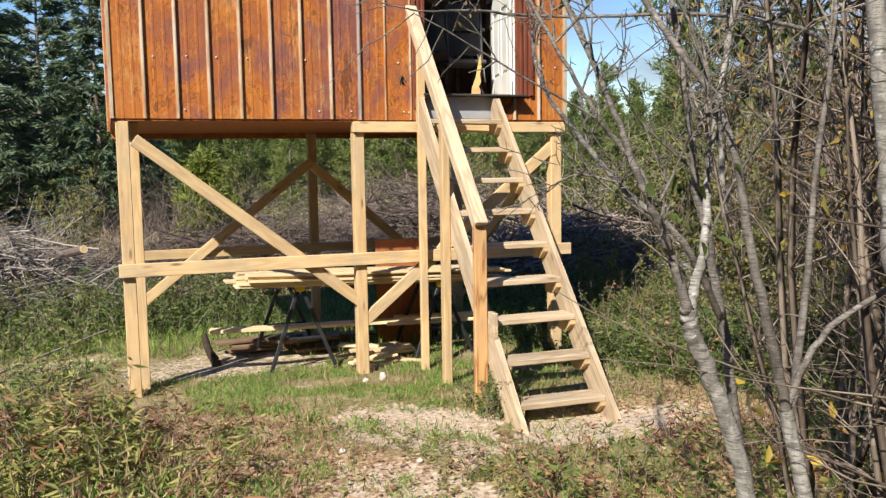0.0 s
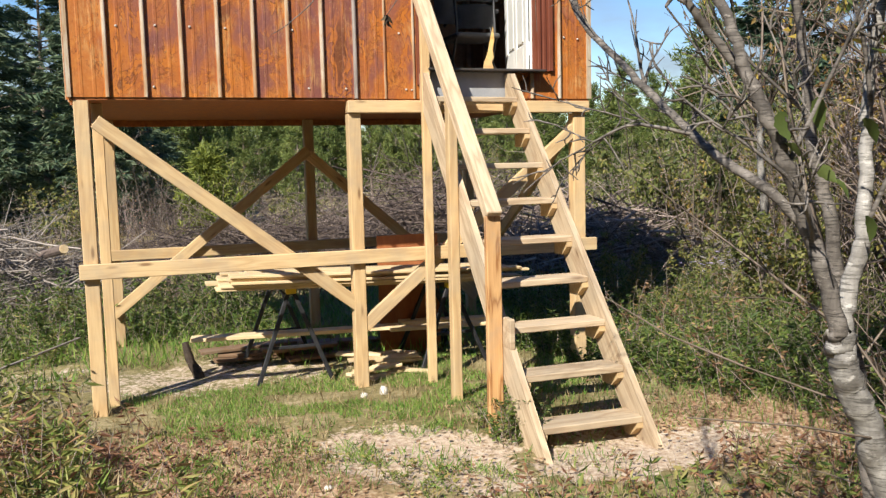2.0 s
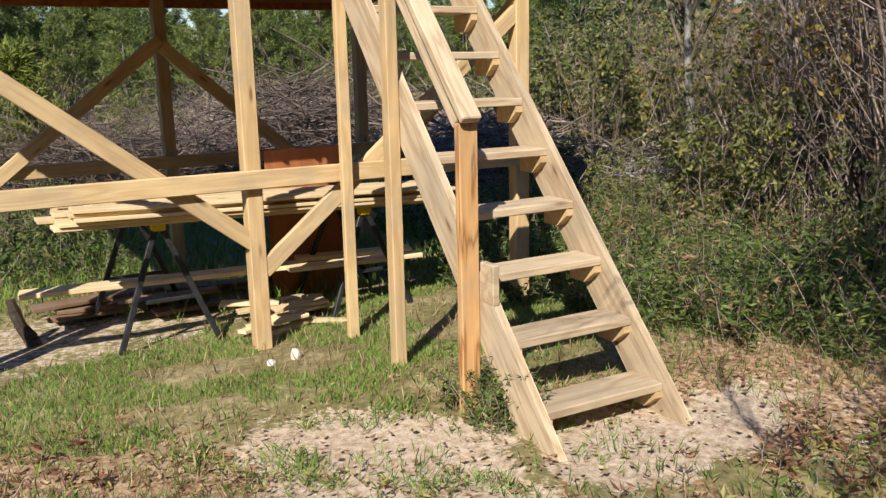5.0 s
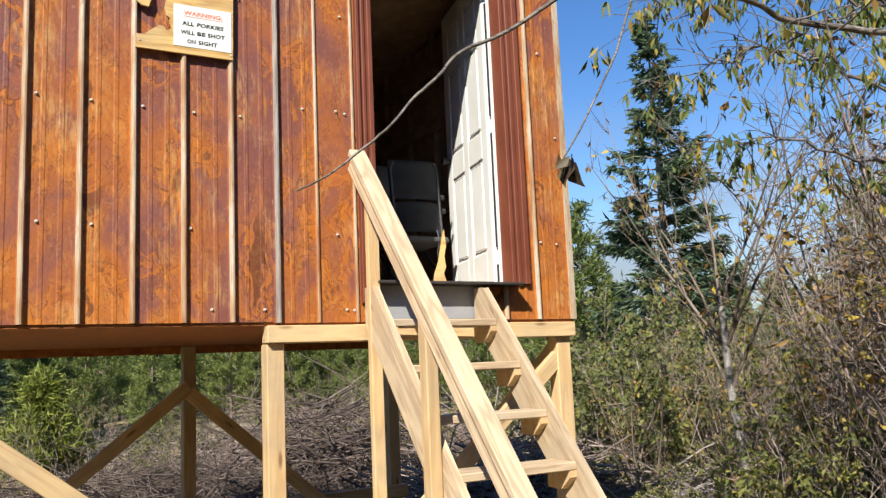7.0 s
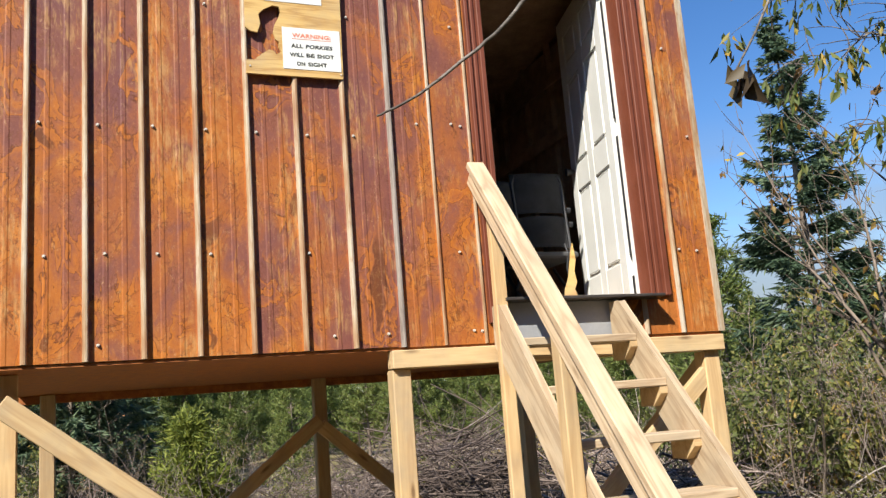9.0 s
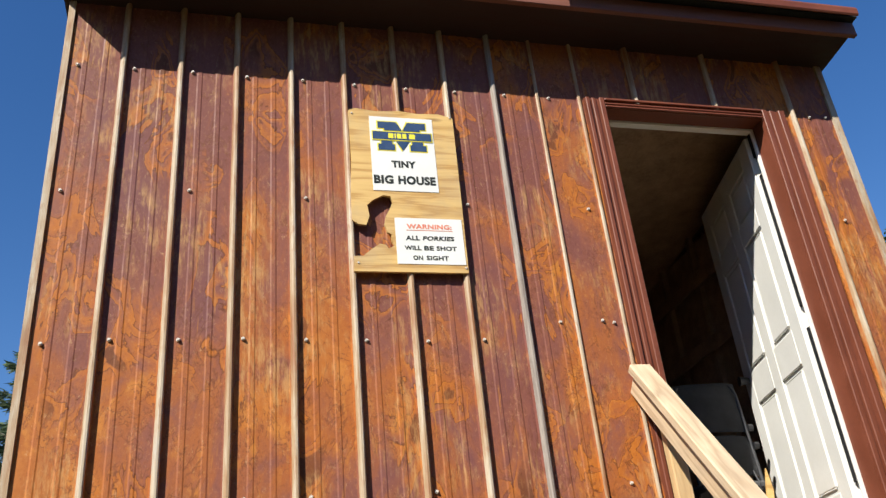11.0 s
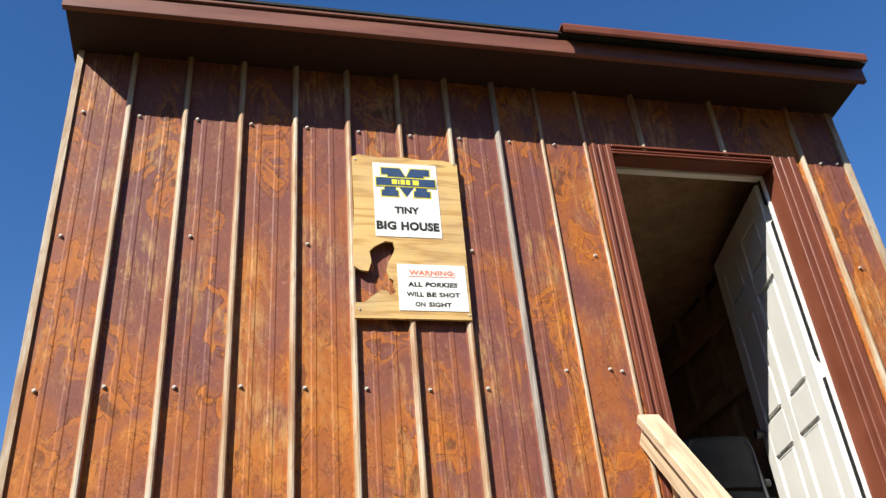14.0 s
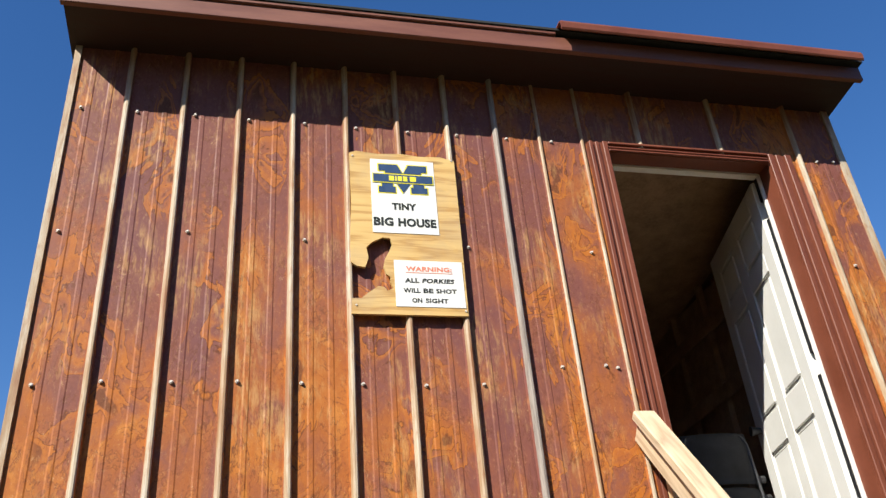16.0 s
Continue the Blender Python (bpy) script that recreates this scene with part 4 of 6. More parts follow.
# ---- what stands in the doorway ----
def build_chair():
    c = thing("folding_chair", "black folding camp chair with fabric back just inside the door", "chair", at=(3.055, 0.72, 2.236))
    lean = pose(0, 0, 0, -8, 0, -6) @ Matrix.Diagonal((0.95, 0.95, 0.95, 1))
    def tube(name, pts, r=0.011):
        bm = bmesh.new()
        for a, b in zip(pts[:-1], pts[1:]):
            cyl(a, b, r, r, 8, bm)
        bmesh.ops.transform(bm, matrix=lean, verts=bm.verts)
        return part(name, bm, M_BLACK, c)
    tube("back_frame", [(-0.17, 0, 0.42), (-0.175, 0, 0.92), (-0.155, 0, 0.965), (-0.12, 0, 0.98), (0.12, 0, 0.98), (0.155, 0, 0.965), (0.175, 0, 0.92), (0.17, 0, 0.42)])
    def cloth(name, x0, x1, z0, z1, sag, label):
        bm = bmesh.new()
        n, k = 8, 8
        g = [[bm.verts.new((x0 + (x1 - x0) * i / n, sag * math.sin(math.pi * i / n) * (0.6 + 0.4 * math.sin(math.pi * j / k)) + 0.006 * noise.noise((i * 0.7, j * 0.8, z0)), z0 + (z1 - z0) * j / k)) for i in range(n + 1)] for j in range(k + 1)]
        for j in range(k):
            for i in range(n):
                bm.faces.new((g[j][i], g[j][i + 1], g[j + 1][i + 1], g[j + 1][i]))
        bmesh.ops.solidify(bm, geom=bm.faces[:], thickness=0.012)
        bmesh.ops.transform(bm, matrix=lean, verts=bm.verts)
        return part(name, bm, M_FABRIC, c, label, True)
    cloth("backrest", -0.185, 0.182, 0.70, 0.985, -0.035, "taut black fabric back")
    cloth("back_pocket", -0.16, 0.165, 0.46, 0.675, -0.060, "slack black fabric pocket")
    tube("strap", [(0.11, -0.05, 0.47), (0.12, -0.06, 0.40), (0.10, -0.05, 0.30), (0.115, -0.05, 0.22)], 0.006)
    cloth("side_bag", -0.36, -0.185, 0.50, 0.93, -0.03, "slack black cloth bag on the chair's arm")
    part("seat", box((-0.19, -0.02, 0.36), (0.19, 0.38, 0.40), 0.012), M_FABRIC, c)
    for x in (-0.18, 0.18):
        tube("armrest", [(x, 0.02, 0.62), (x, 0.36, 0.60)], 0.015)
        tube("leg", [(x, -0.02, 0.03), (x, 0.34, 0.42)])
        tube("leg", [(x, 0.36, 0.0), (x, -0.02, 0.42)])
    tube("hinge_knob", [(0.18, -0.01, 0.72), (0.205, -0.01, 0.72)], 0.02)
    tube("hinge_knob", [(0.18, -0.01, 0.62), (0.205, -0.01, 0.62)], 0.02)


build_chair()
# pale plywood outline that stands in for a patch of sunlight inside
offcut = [(0, 0), (0.085, 0.0), (0.098, 0.10), (0.078, 0.14), (0.095, 0.19), (0.080, 0.26), (0.092, 0.34), (0.074, 0.45), (0.060, 0.37), (0.040, 0.22), (0.012, 0.13)]
oc = part("plywood_offcut", prism(offcut, 0, 0.012), M_PLY)
oc.matrix_basis = pose(3.00, 0.52, 2.254, -4, 6, 0)
oc.scale = (0.95, 1, 0.92)
tagged(oc, "jagged pale plywood shape standing for a patch of sunlight in the doorway", "offcut")


# ---- under the cabin ----
def sawhorse(x, y, top=0.70, turn=0.0, span=0.72):
    s = thing("sawhorse", "black folding sawhorse with a yellow top bracket", "sawhorse", "sawhorses under the cabin", at=(x, y, 0))
    s.rotation_euler = (0, 0, radians(turn))
    part("top_bar", box((-0.03, -0.02, top - 0.05), (0.03, span + 0.02, top), 0.006), M_BLACK, s)
    for yy in (0.0, span):
        part("bracket", box((-0.038, yy - 0.028, top - 0.045), (0.038, yy + 0.028, top + 0.004), 0.008), M_YELLOW, s, "yellow plastic bracket")
        for sx, foot in ((-1, -0.27), (1, 0.28)):
            b = board((sx * 0.022, yy, top - 0.04), (foot, yy + (-0.06 if yy < 0.3 else 0.06), rise(x + foot, y + yy) + 0.005), 0.026, 0.032, (sx, 0, 0.3), 0.004)
            part("leg", b, M_BLACK, s)
        part("spreader", box((-0.17, yy - 0.008, 0.245), (0.175, yy + 0.008, 0.268), 0.003), M_BLACK, s)
    return s


sawhorse(1.395, 0.43)
sawhorse(2.635, 0.39, 0.66, 2, 0.43)

r5 = random.Random(5)
for layer in range(5):
    for k in range(3 if layer < 4 else 2):
        x0 = 0.80 + 0.05 * layer + r5.uniform(-0.05, 0.12)
        x1 = 3.05 + r5.uniform(-0.10, 0.28)
        y = 0.39 + 0.20 * k + r5.uniform(-0.03, 0.02)
        z = 0.710 + 0.0225 * layer
        ob = part("sawn_board", box((0, -0.075, 0), (x1 - x0, 0.075, 0.020), 0.003), M_SCRAP)
        ob.matrix_basis = pose(x0, y, z + 0.012 - 0.012 * (x0 - 0.8), 0, 1.85, r5.uniform(-1.5, 0.8))
        tagged(ob, "pale rough-sawn board stacked across the sawhorses", "board", "stack of boards")
for (p, q, w, lab) in (((0.70, 0.93, 0.285), (2.32, 0.70, 0.285), 0.14, "long pale plank laid across the sawhorses' spreaders"),
                       ((2.20, 0.62, 0.285), (3.08, 0.48, 0.292), 0.11, "short pale plank laid across the sawhorse spreader"),
                       ((2.35, 0.86, 0.287), (3.12, 0.70, 0.287), 0.12, "short pale plank laid across the sawhorse spreader")):
    ob = timber_part("plank", p, q, w, 0.030, M_SCRAP)
    tagged(ob, lab, "plank", "low planks")
bm = bmesh.new()
bend = [(0.652, 0.92, 0.268, 0.024), (0.668, 0.91, 0.20, 0.030), (0.690, 0.90, 0.11, 0.034), (0.735, 0.89, 0.03, 0.042), (0.750, 0.885, -0.03, 0.044)]
for (xa, ya, za, ra), (xb, yb, zb, rb) in zip(bend[:-1], bend[1:]):
    cyl((xa, ya, za), (xb, yb, zb), ra, rb, 9, bm)
prop = part("prop_block", bm, M_BLACKWOOD)
tagged(prop, "crooked dark weathered log propping up the plank's end", "log")
for i in range(15):
    ln, w = r5.uniform(0.16, 0.42), r5.uniform(0.05, 0.10)
    ob = part("scrap_board", box((-ln / 2, -w / 2, 0), (ln / 2, w / 2, 0.022), 0.003), M_SCRAP)
    x, y = r5.uniform(1.78, 2.32), r5.uniform(0.30, 0.62)
    ob.matrix_basis = pose(x, y, rise(x, y) + 0.006 + 0.023 * (i // 3), r5.uniform(-3, 3), r5.uniform(-4, 4), r5.uniform(-28, 28))
    tagged(ob, "pale offcut of sawn board lying on the ground", "scrap wood", "heap of offcuts")
for i in range(8):
    ln = r5.uniform(0.5, 1.2)
    ob = part("weathered_board", box((-ln / 2, -0.06, 0), (ln / 2, 0.06, 0.025), 0.003), M_DARKWOOD)
    x, y = r5.uniform(1.0, 2.3), r5.uniform(1.00, 1.40)
    ob.matrix_basis = pose(x, y, rise(x, y) + 0.008 + 0.026 * (i % 4), r5.uniform(-3, 3), r5.uniform(-3, 3), r5.uniform(-16, 16))
    tagged(ob, "dark weathered board lying under the cabin", "board", "weathered boards")
pn = part("standing_plywood", box((0, 0, 0), (0.53, 0.014, 1.00), 0.002), M_PANEL)
pn.matrix_basis = pose(2.205, 0.905, rise(2.45, 0.9) - 0.01, -1.5, 0, 0)
tagged(pn, "red-brown stained plywood panel standing on edge", "panel")
bl = part("sack", box((2.30, 1.00, rise(2.5, 1.1)), (2.85, 1.38, 0.20), 0.05), M_BLACK)
tagged(bl, "rounded black block under the planks", "bundle")


def stone(x, y, s, name, label, mat, tall=1.0):
    bm = bmesh.new()
    bmesh.ops.create_icosphere(bm, subdivisions=2, radius=s)
    for v in bm.verts:
        v.co *= 1 + 0.22 * noise.noise(v.co * (2.2 / s) + Vector((x, y, 0)))
        v.co.z *= 0.75 * tall
    ob = part(name, bm, mat)
    ob.location = (x, y, rise(x, y) + s * 0.45 * tall)
    return tagged(ob, label, "stone")


stone(1.735, -0.31, 0.026, "stone", "small pale stone in the grass", M_STONE)
stone(1.885, -0.27, 0.03, "stone", "pale upright lump of mortar beside a post", M_STONE, 1.6)
stone(1.10, -2.05, 0.018, "stone", "small pale stone on the bare ground", M_STONE)
stone(1.45, -2.35, 0.016, "stone", "small pale stone on the bare ground", M_STONE)

# ---- plant builders ----
rng = np.random.default_rng(7)


def unit(v):
    return v / np.maximum(np.linalg.norm(v, axis=-1, keepdims=True), 1e-9)


class Plant:
    """Gathers twigs (thin tapered prisms) and leaves (folded blades) and turns each kind into one mesh."""

    def __init__(self, seed):
        self.r = np.random.default_rng(seed)
        self.seg, self.leaf, self.tubes = [], [], []

    def twig(self, pts, r0, r1, sides=3):
        pts = np.asarray(pts, float)
        n = len(pts)
        rad = np.linspace(r0, r1, n)
        for i in range(n - 1):
            self.seg.append((pts[i], pts[i + 1], rad[i], rad[i + 1]))

    def tube(self, pts, r0, r1):
        """A limb whose rings are shared, for stems seen close by."""
        self.tubes.append((np.asarray(pts, float), np.linspace(r0, r1, len(pts))))

    def path(self, p, d, length, steps, wander=0.25, lift=0.0):
        p, d = np.array(p, float), unit(np.array(d, float))
        out = [p.copy()]
        for _ in range(steps):
            d = unit(d + self.r.normal(0, wander, 3) / steps ** 0.5 + np.array([0, 0, lift]) / steps)
            p = p + d * length / steps
            out.append(p.copy())
        return np.array(out), d

    def leaves(self, p, d, length, width):
        """Arrays of base points, directions, lengths and widths."""
        p, d = np.atleast_2d(p), unit(np.atleast_2d(d))
        n = len(p)
        self.leaf.append((p, d, np.broadcast_to(length, n), np.broadcast_to(width, n)))

    def twig_object(self, name, material, parent=None, sides=3):
        if self.tubes:
            vs, fs, k = [], [], 0
            ang = np.arange(sides) * 2 * np.pi / sides
            for pts, rad in self.tubes:
                d = unit(np.gradient(pts, axis=0))
                u = unit(np.cross(d, np.array([0.31, 0.95, 0.05])))
                w = np.cross(d, u)
                knob = 1 + self.r.normal(0, 0.020, (len(pts), sides))
                ring = pts[:, None] + (u[:, None] * np.cos(ang)[None, :, None] + w[:, None] * np.sin(ang)[None, :, None]) * (rad[:, None] * knob)[..., None]
                vs.append(ring.reshape(-1, 3))
                for i in range(len(pts) - 1):
                    for j in range(sides):
                        m = (j + 1) % sides
                        fs.append((k + i * sides + j, k + i * sides + m, k + (i + 1) * sides + m, k + (i + 1) * sides + j))
                k += len(pts) * sides
            ob = plain_mesh(name, np.concatenate(vs), np.array(fs), material, parent)
            ob.data.shade_smooth()
            return ob
        if not self.seg:
            return None
        a = np.array([s[0] for s in self.seg])
        b = np.array([s[1] for s in self.seg])
        ra = np.array([s[2] for s in self.seg])
        rb = np.array([s[3] for s in self.seg])
        d = unit(b - a)
        ref = np.where(np.abs(d[:, 2:3]) > 0.9, np.array([[1.0, 0, 0]]), np.array([[0, 0, 1.0]]))
        u = unit(np.cross(d, ref))
        w = np.cross(d, u)
        ang = np.arange(sides) * 2 * np.pi / sides
        ring = u[:, None, :] * np.cos(ang)[None, :, None] + w[:, None, :] * np.sin(ang)[None, :, None]
        va = a[:, None, :] + ring * ra[:, None, None]
        vb = (b + d * rb[:, None] * 0.3)[:, None, :] + ring * rb[:, None, None]
        verts = np.concatenate([va, vb], 1).reshape(-1, 3)
        n = len(a)
        base = np.arange(n)[:, None] * 2 * sides
        quads = []
        for i in range(sides):
            j = (i + 1) % sides
            quads.append(np.concatenate([base + i, base + j, base + sides + j, base + sides + i], 1))
        return plain_mesh(name, verts, np.concatenate(quads), material, parent)

    def leaf_object(self, name, material, parent=None, flat=False):
        if not self.leaf:
            return None
        p = np.concatenate([l[0] for l in self.leaf])
        d = np.concatenate([l[1] for l in self.leaf])
        ln = np.concatenate([l[2] for l in self.leaf])[:, None]
        wd = np.concatenate([l[3] for l in self.leaf])[:, None]
        n = len(p)
        facing = self.r.normal(0, 0.25, (n, 3)) + np.array([0, 0, -1.0]) if flat else self.r.normal(0, 1, (n, 3))
        side = unit(np.cross(d, unit(facing)))
        up = np.cross(side, d)
        tip = p + d * ln - up * ln * 0.12
        mid = p + d * ln * 0.45
        v = np.stack([p, mid + side * wd / 2 + up * wd * 0.15, tip, mid - side * wd / 2 + up * wd * 0.15], 1).reshape(-1, 3)
        b = np.arange(n)[:, None] * 4
        tri = np.concatenate([np.concatenate([b, b + 1, b + 2], 1), np.concatenate([b, b + 2, b + 3], 1)])
        return plain_mesh(name, v, tri, material, parent)


def plain_mesh(name, verts, faces, material, parent=None):
    me = bpy.data.meshes.new(name)
    k = faces.shape[1]
    me.vertices.add(len(verts))
    me.vertices.foreach_set("co", np.ascontiguousarray(verts, np.float32).ravel())
    me.loops.add(len(faces) * k)
    me.loops.foreach_set("vertex_index", np.ascontiguousarray(faces, np.int32).ravel())
    me.polygons.add(len(faces))
    me.polygons.foreach_set("loop_start", np.arange(0, len(faces) * k, k, dtype=np.int32))
    me.update(calc_edges=True)
    me.validate()
    me.materials.append(material)
    ob = new(name, me)
    if parent:
        ob.parent = parent
    return ob


def foliage(name, stops, through=0.35, rough=0.55, by="island"):
    """Leaf colour varied from leaf to leaf and from plant to plant, with some light passing through."""
    n = Nodes(name)
    geo = n.t.nodes.new("ShaderNodeNewGeometry")
    f = n.math("ADD", n.math("MULTIPLY", geo.outputs["Random Per Island"], 0.72), n.math("MULTIPLY", n.info.outputs["Random"], 0.28))
    col = n.ramp(f, stops)
    n.done(col, rough, 0, 0.35)
    tr = n.t.nodes.new("ShaderNodeBsdfTranslucent")
    n.link(col, tr.inputs[0])
    mx = n.t.nodes.new("ShaderNodeMixShader")
    mx.inputs[0].default_value = through
    out = n.t.nodes["Material Output"]
    n.link(n.b.outputs[0], mx.inputs[1])
    n.link(tr.outputs[0], mx.inputs[2])
    n.link(mx.outputs[0], out.inputs[0])
    return n.mat


def bark(name, dark, light, bands=False):
    n = Nodes(name)
    v = n.coords((1, 1, 0.3))
    a = n.noise(v, 26, 5, 0.65)
    geo = n.t.nodes.new("ShaderNodeNewGeometry")
    f = n.math("ADD", n.math("MULTIPLY", a, 0.6), n.math("MULTIPLY", geo.outputs["Random Per Island"], 0.4)) if not bands else a
    col = n.ramp(f, [(0.3, dark), (0.7, light)])
    if bands:
        # fine crosswise lines, broader dark rings and patches, and pale flakes between them
        lent = n.noise(n.coords((34, 34, 300)), 1.0, 3, 0.6)
        col = n.mix(n.ramp(lent, [(0.53, 0.0), (0.60, 0.70)]), col, tuple(0.35 * c for c in dark))
        ring = n.noise(n.coords((9, 9, 48)), 1.0, 5, 0.7)
        col = n.mix(n.ramp(ring, [(0.52, 0.0), (0.62, 0.60)]), col, tuple(0.6 * c for c in dark))
        blot = n.noise(n.coords((1, 1, 1)), 11, 6, 0.7)
        col = n.mix(n.ramp(blot, [(0.50, 0.0), (0.64, 0.75)]), col, tuple(0.8 * c for c in dark))
        flake = n.noise(n.coords((40, 40, 90)), 1.0, 4, 0.7)
        col = n.mix(n.ramp(flake, [(0.58, 0.0), (0.68, 0.65)]), col, tuple(min(1.35 * c, 0.7) for c in light))
    n.bump(a, 0.5, 0.004)
    return n.done(col, 0.8, 0, 0.25)


M_BARK = bark("grey_brown_bark", (0.07, 0.052, 0.040), (0.24, 0.19, 0.15))
M_BIRCH = bark("pale_birch_bark", (0.145, 0.13, 0.115), (0.42, 0.395, 0.365), True)
M_BOUGH = bark("dark_bough_bark", (0.075, 0.064, 0.056), (0.25, 0.220, 0.195), True)
M_TWIG = bark("brown_twig_bark", (0.095, 0.068, 0.058), (0.42, 0.335, 0.29))
M_HEAP = bark("brown_heap_bark", (0.050, 0.036, 0.031), (0.195, 0.148, 0.125))
M_DEADWOOD = bark("grey_dead_wood", (0.10, 0.085, 0.075), (0.38, 0.33, 0.29))
M_SPRUCE = foliage("spruce_needles", [(0.1, (0.040, 0.070, 0.040)), (0.5, (0.096, 0.148, 0.082)), (0.9, (0.20, 0.245, 0.135))], 0.3)
M_PINENEEDLE = foliage("pine_needles", [(0.1, (0.058, 0.090, 0.024)), (0.5, (0.145, 0.190, 0.046)), (0.9, (0.26, 0.285, 0.080))], 0.3)
M_LIME = foliage("young_pine_needles", [(0.1, (0.06, 0.085, 0.016)), (0.5, (0.155, 0.19, 0.032)), (0.9, (0.28, 0.30, 0.055))], 0.3)
M_LILAC = foliage("lilac_petals", [(0.1, (0.35, 0.28, 0.48)), (0.9, (0.62, 0.55, 0.74))], 0.3)
M_YELLOWLEAF = foliage("autumn_yellow_leaves", [(0.05, (0.125, 0.062, 0.028)), (0.38, (0.255, 0.145, 0.042)), (0.62, (0.235, 0.21, 0.052)), (0.95, (0.54, 0.36, 0.055))])
M_HANGLEAF = foliage("hanging_green_leaves", [(0.05, (0.045, 0.075, 0.018)), (0.45, (0.115, 0.155, 0.042)), (0.72, (0.20, 0.215, 0.075)), (0.86, (0.42, 0.29, 0.05)), (0.97, (0.24, 0.12, 0.045))], 0.4)
M_OLIVELEAF = foliage("olive_green_leaves", [(0.05, (0.06, 0.08, 0.024)), (0.5, (0.15, 0.17, 0.045)), (0.8, (0.27, 0.25, 0.07)), (0.97, (0.40, 0.27, 0.07))])
M_BROWNLEAF = foliage("dry_brown_leaves", [(0.05, (0.09, 0.045, 0.024)), (0.5, (0.22, 0.125, 0.06)), (0.85, (0.38, 0.25, 0.14)), (0.97, (0.45, 0.16, 0.05))], 0.2)
M_DEADLEAF = foliage("curled_dead_leaf", [(0.1, (0.018, 0.012, 0.008)), (0.6, (0.045, 0.03, 0.016)), (0.95, (0.10, 0.07, 0.025))], 0.1)
M_LITTER = foliage("fallen_leaf_litter", [(0.05, (0.15, 0.075, 0.045)), (0.5, (0.34, 0.20, 0.11)), (0.82, (0.52, 0.38, 0.23)), (0.97, (0.45, 0.17, 0.08))], 0.2)
M_HERB = foliage("green_weed_leaves", [(0.05, (0.050, 0.072, 0.016)), (0.36, (0.140, 0.170, 0.038)), (0.62, (0.26, 0.26, 0.065)), (0.82, (0.42, 0.34, 0.14)), (0.97, (0.26, 0.12, 0.055))], 0.35)
M_RUSTWEED = foliage("withered_red_weed", [(0.05, (0.085, 0.038, 0.024)), (0.45, (0.24, 0.115, 0.066)), (0.80, (0.37, 0.22, 0.125)), (0.96, (0.46, 0.36, 0.20))], 0.25)
# undergrowth greens kept darker than M_HERB, with their shade put into the colour
M_UNDER = foliage("shade_toned_herb_leaves", [(0.05, (0.036, 0.066, 0.016)), (0.45, (0.100, 0.155, 0.032)), (0.75, (0.205, 0.24, 0.058)), (0.94, (0.34, 0.28, 0.11))], 0.35)
M_GRASS = foliage("grass_blades", [(0.05, (0.080, 0.165, 0.030)), (0.52, (0.180, 0.320, 0.055)), (0.84, (0.33, 0.40, 0.10)), (0.97, (0.56, 0.49, 0.25))], 0.35)
M_STRAW = foliage("dry_grass_blades", [(0.05, (0.18, 0.13, 0.06)), (0.5, (0.36, 0.27, 0.14)), (0.95, (0.58, 0.47, 0.28))], 0.3)


def conifer(name, label, h, rad, seed, material, bare=0.06, whorls=34, droop=0.35, tuft=False):
    """Tapered trunk, whorls of drooping boughs, many small sprays of needles."""
    t = thing(name, label, "tree")
    p = Plant(seed)
    r = p.r
    trunk, _ = p.path((0, 0, 0), (0, 0, 1), h, 10, 0.03)
    p.twig(trunk, 0.013 * h, 0.006, 6)
    for i in range(whorls):
        f = bare + (1 - bare) * (i + r.uniform(-0.3, 0.3)) / whorls
        f = min(max(f, 0.02), 0.985)
        z = f * h
        k = f * (len(trunk) - 1)
        c = trunk[int(k)] + (trunk[min(int(k) + 1, len(trunk) - 1)] - trunk[int(k)]) * (k - int(k))
        env = rad * (1 - f) ** 0.85 * (0.75 if f < bare + 0.08 else 1.0) + 0.10
        for j in range(r.integers(4, 8)):
            a = r.uniform(0, 2 * np.pi)
            ln = env * r.uniform(0.55, 1.15)
            d = np.array([np.cos(a), np.sin(a), 0.45 - droop * (1.4 - f) + r.normal(0, 0.12)])
            pts, _ = p.path(c, d, ln, 4, 0.15, 0.25)
            p.twig(pts, 0.012 + 0.008 * ln, 0.004)
            m = int(26 + ln * 66)
            s = r.uniform(0.18, 1.0, m) ** 0.8
            base = pts[0] + (np.array([np.interp(s * 4, range(5), pts[:, q]) for q in range(3)]).T - pts[0])
            out = unit(np.array([np.cos(a), np.sin(a), 0.0]))
            sid = np.array([-out[1], out[0], 0])
            if tuft:
                dirs = r.normal(0, 0.8, (m, 3)) + out * 0.5 + np.array([0, 0, 0.45])
                base = base + r.normal(0, 0.07, (m, 3))
                p.leaves(base, dirs, r.uniform(0.12, 0.26, m), r.uniform(0.022, 0.048, m))
            else:
                sg = np.where(r.random(m) < 0.5, -1, 1)[:, None]
                dirs = out * r.uniform(0.4, 1.0, (m, 1)) + sid * sg * r.uniform(0.2, 1.0, (m, 1)) + np.array([0, 0, 1.0]) * r.normal(-0.25, 0.28, (m, 1))
                base = base + r.normal(0, 0.03, (m, 3))
                p.leaves(base, dirs, r.uniform(0.14, 0.32, m) * (0.5 + 0.5 * min(ln, 1.2)), r.uniform(0.028, 0.062, m))
    p.twig_object("trunk", M_BARK, t, 4)
    p.leaf_object("crown", material, t)
    return t


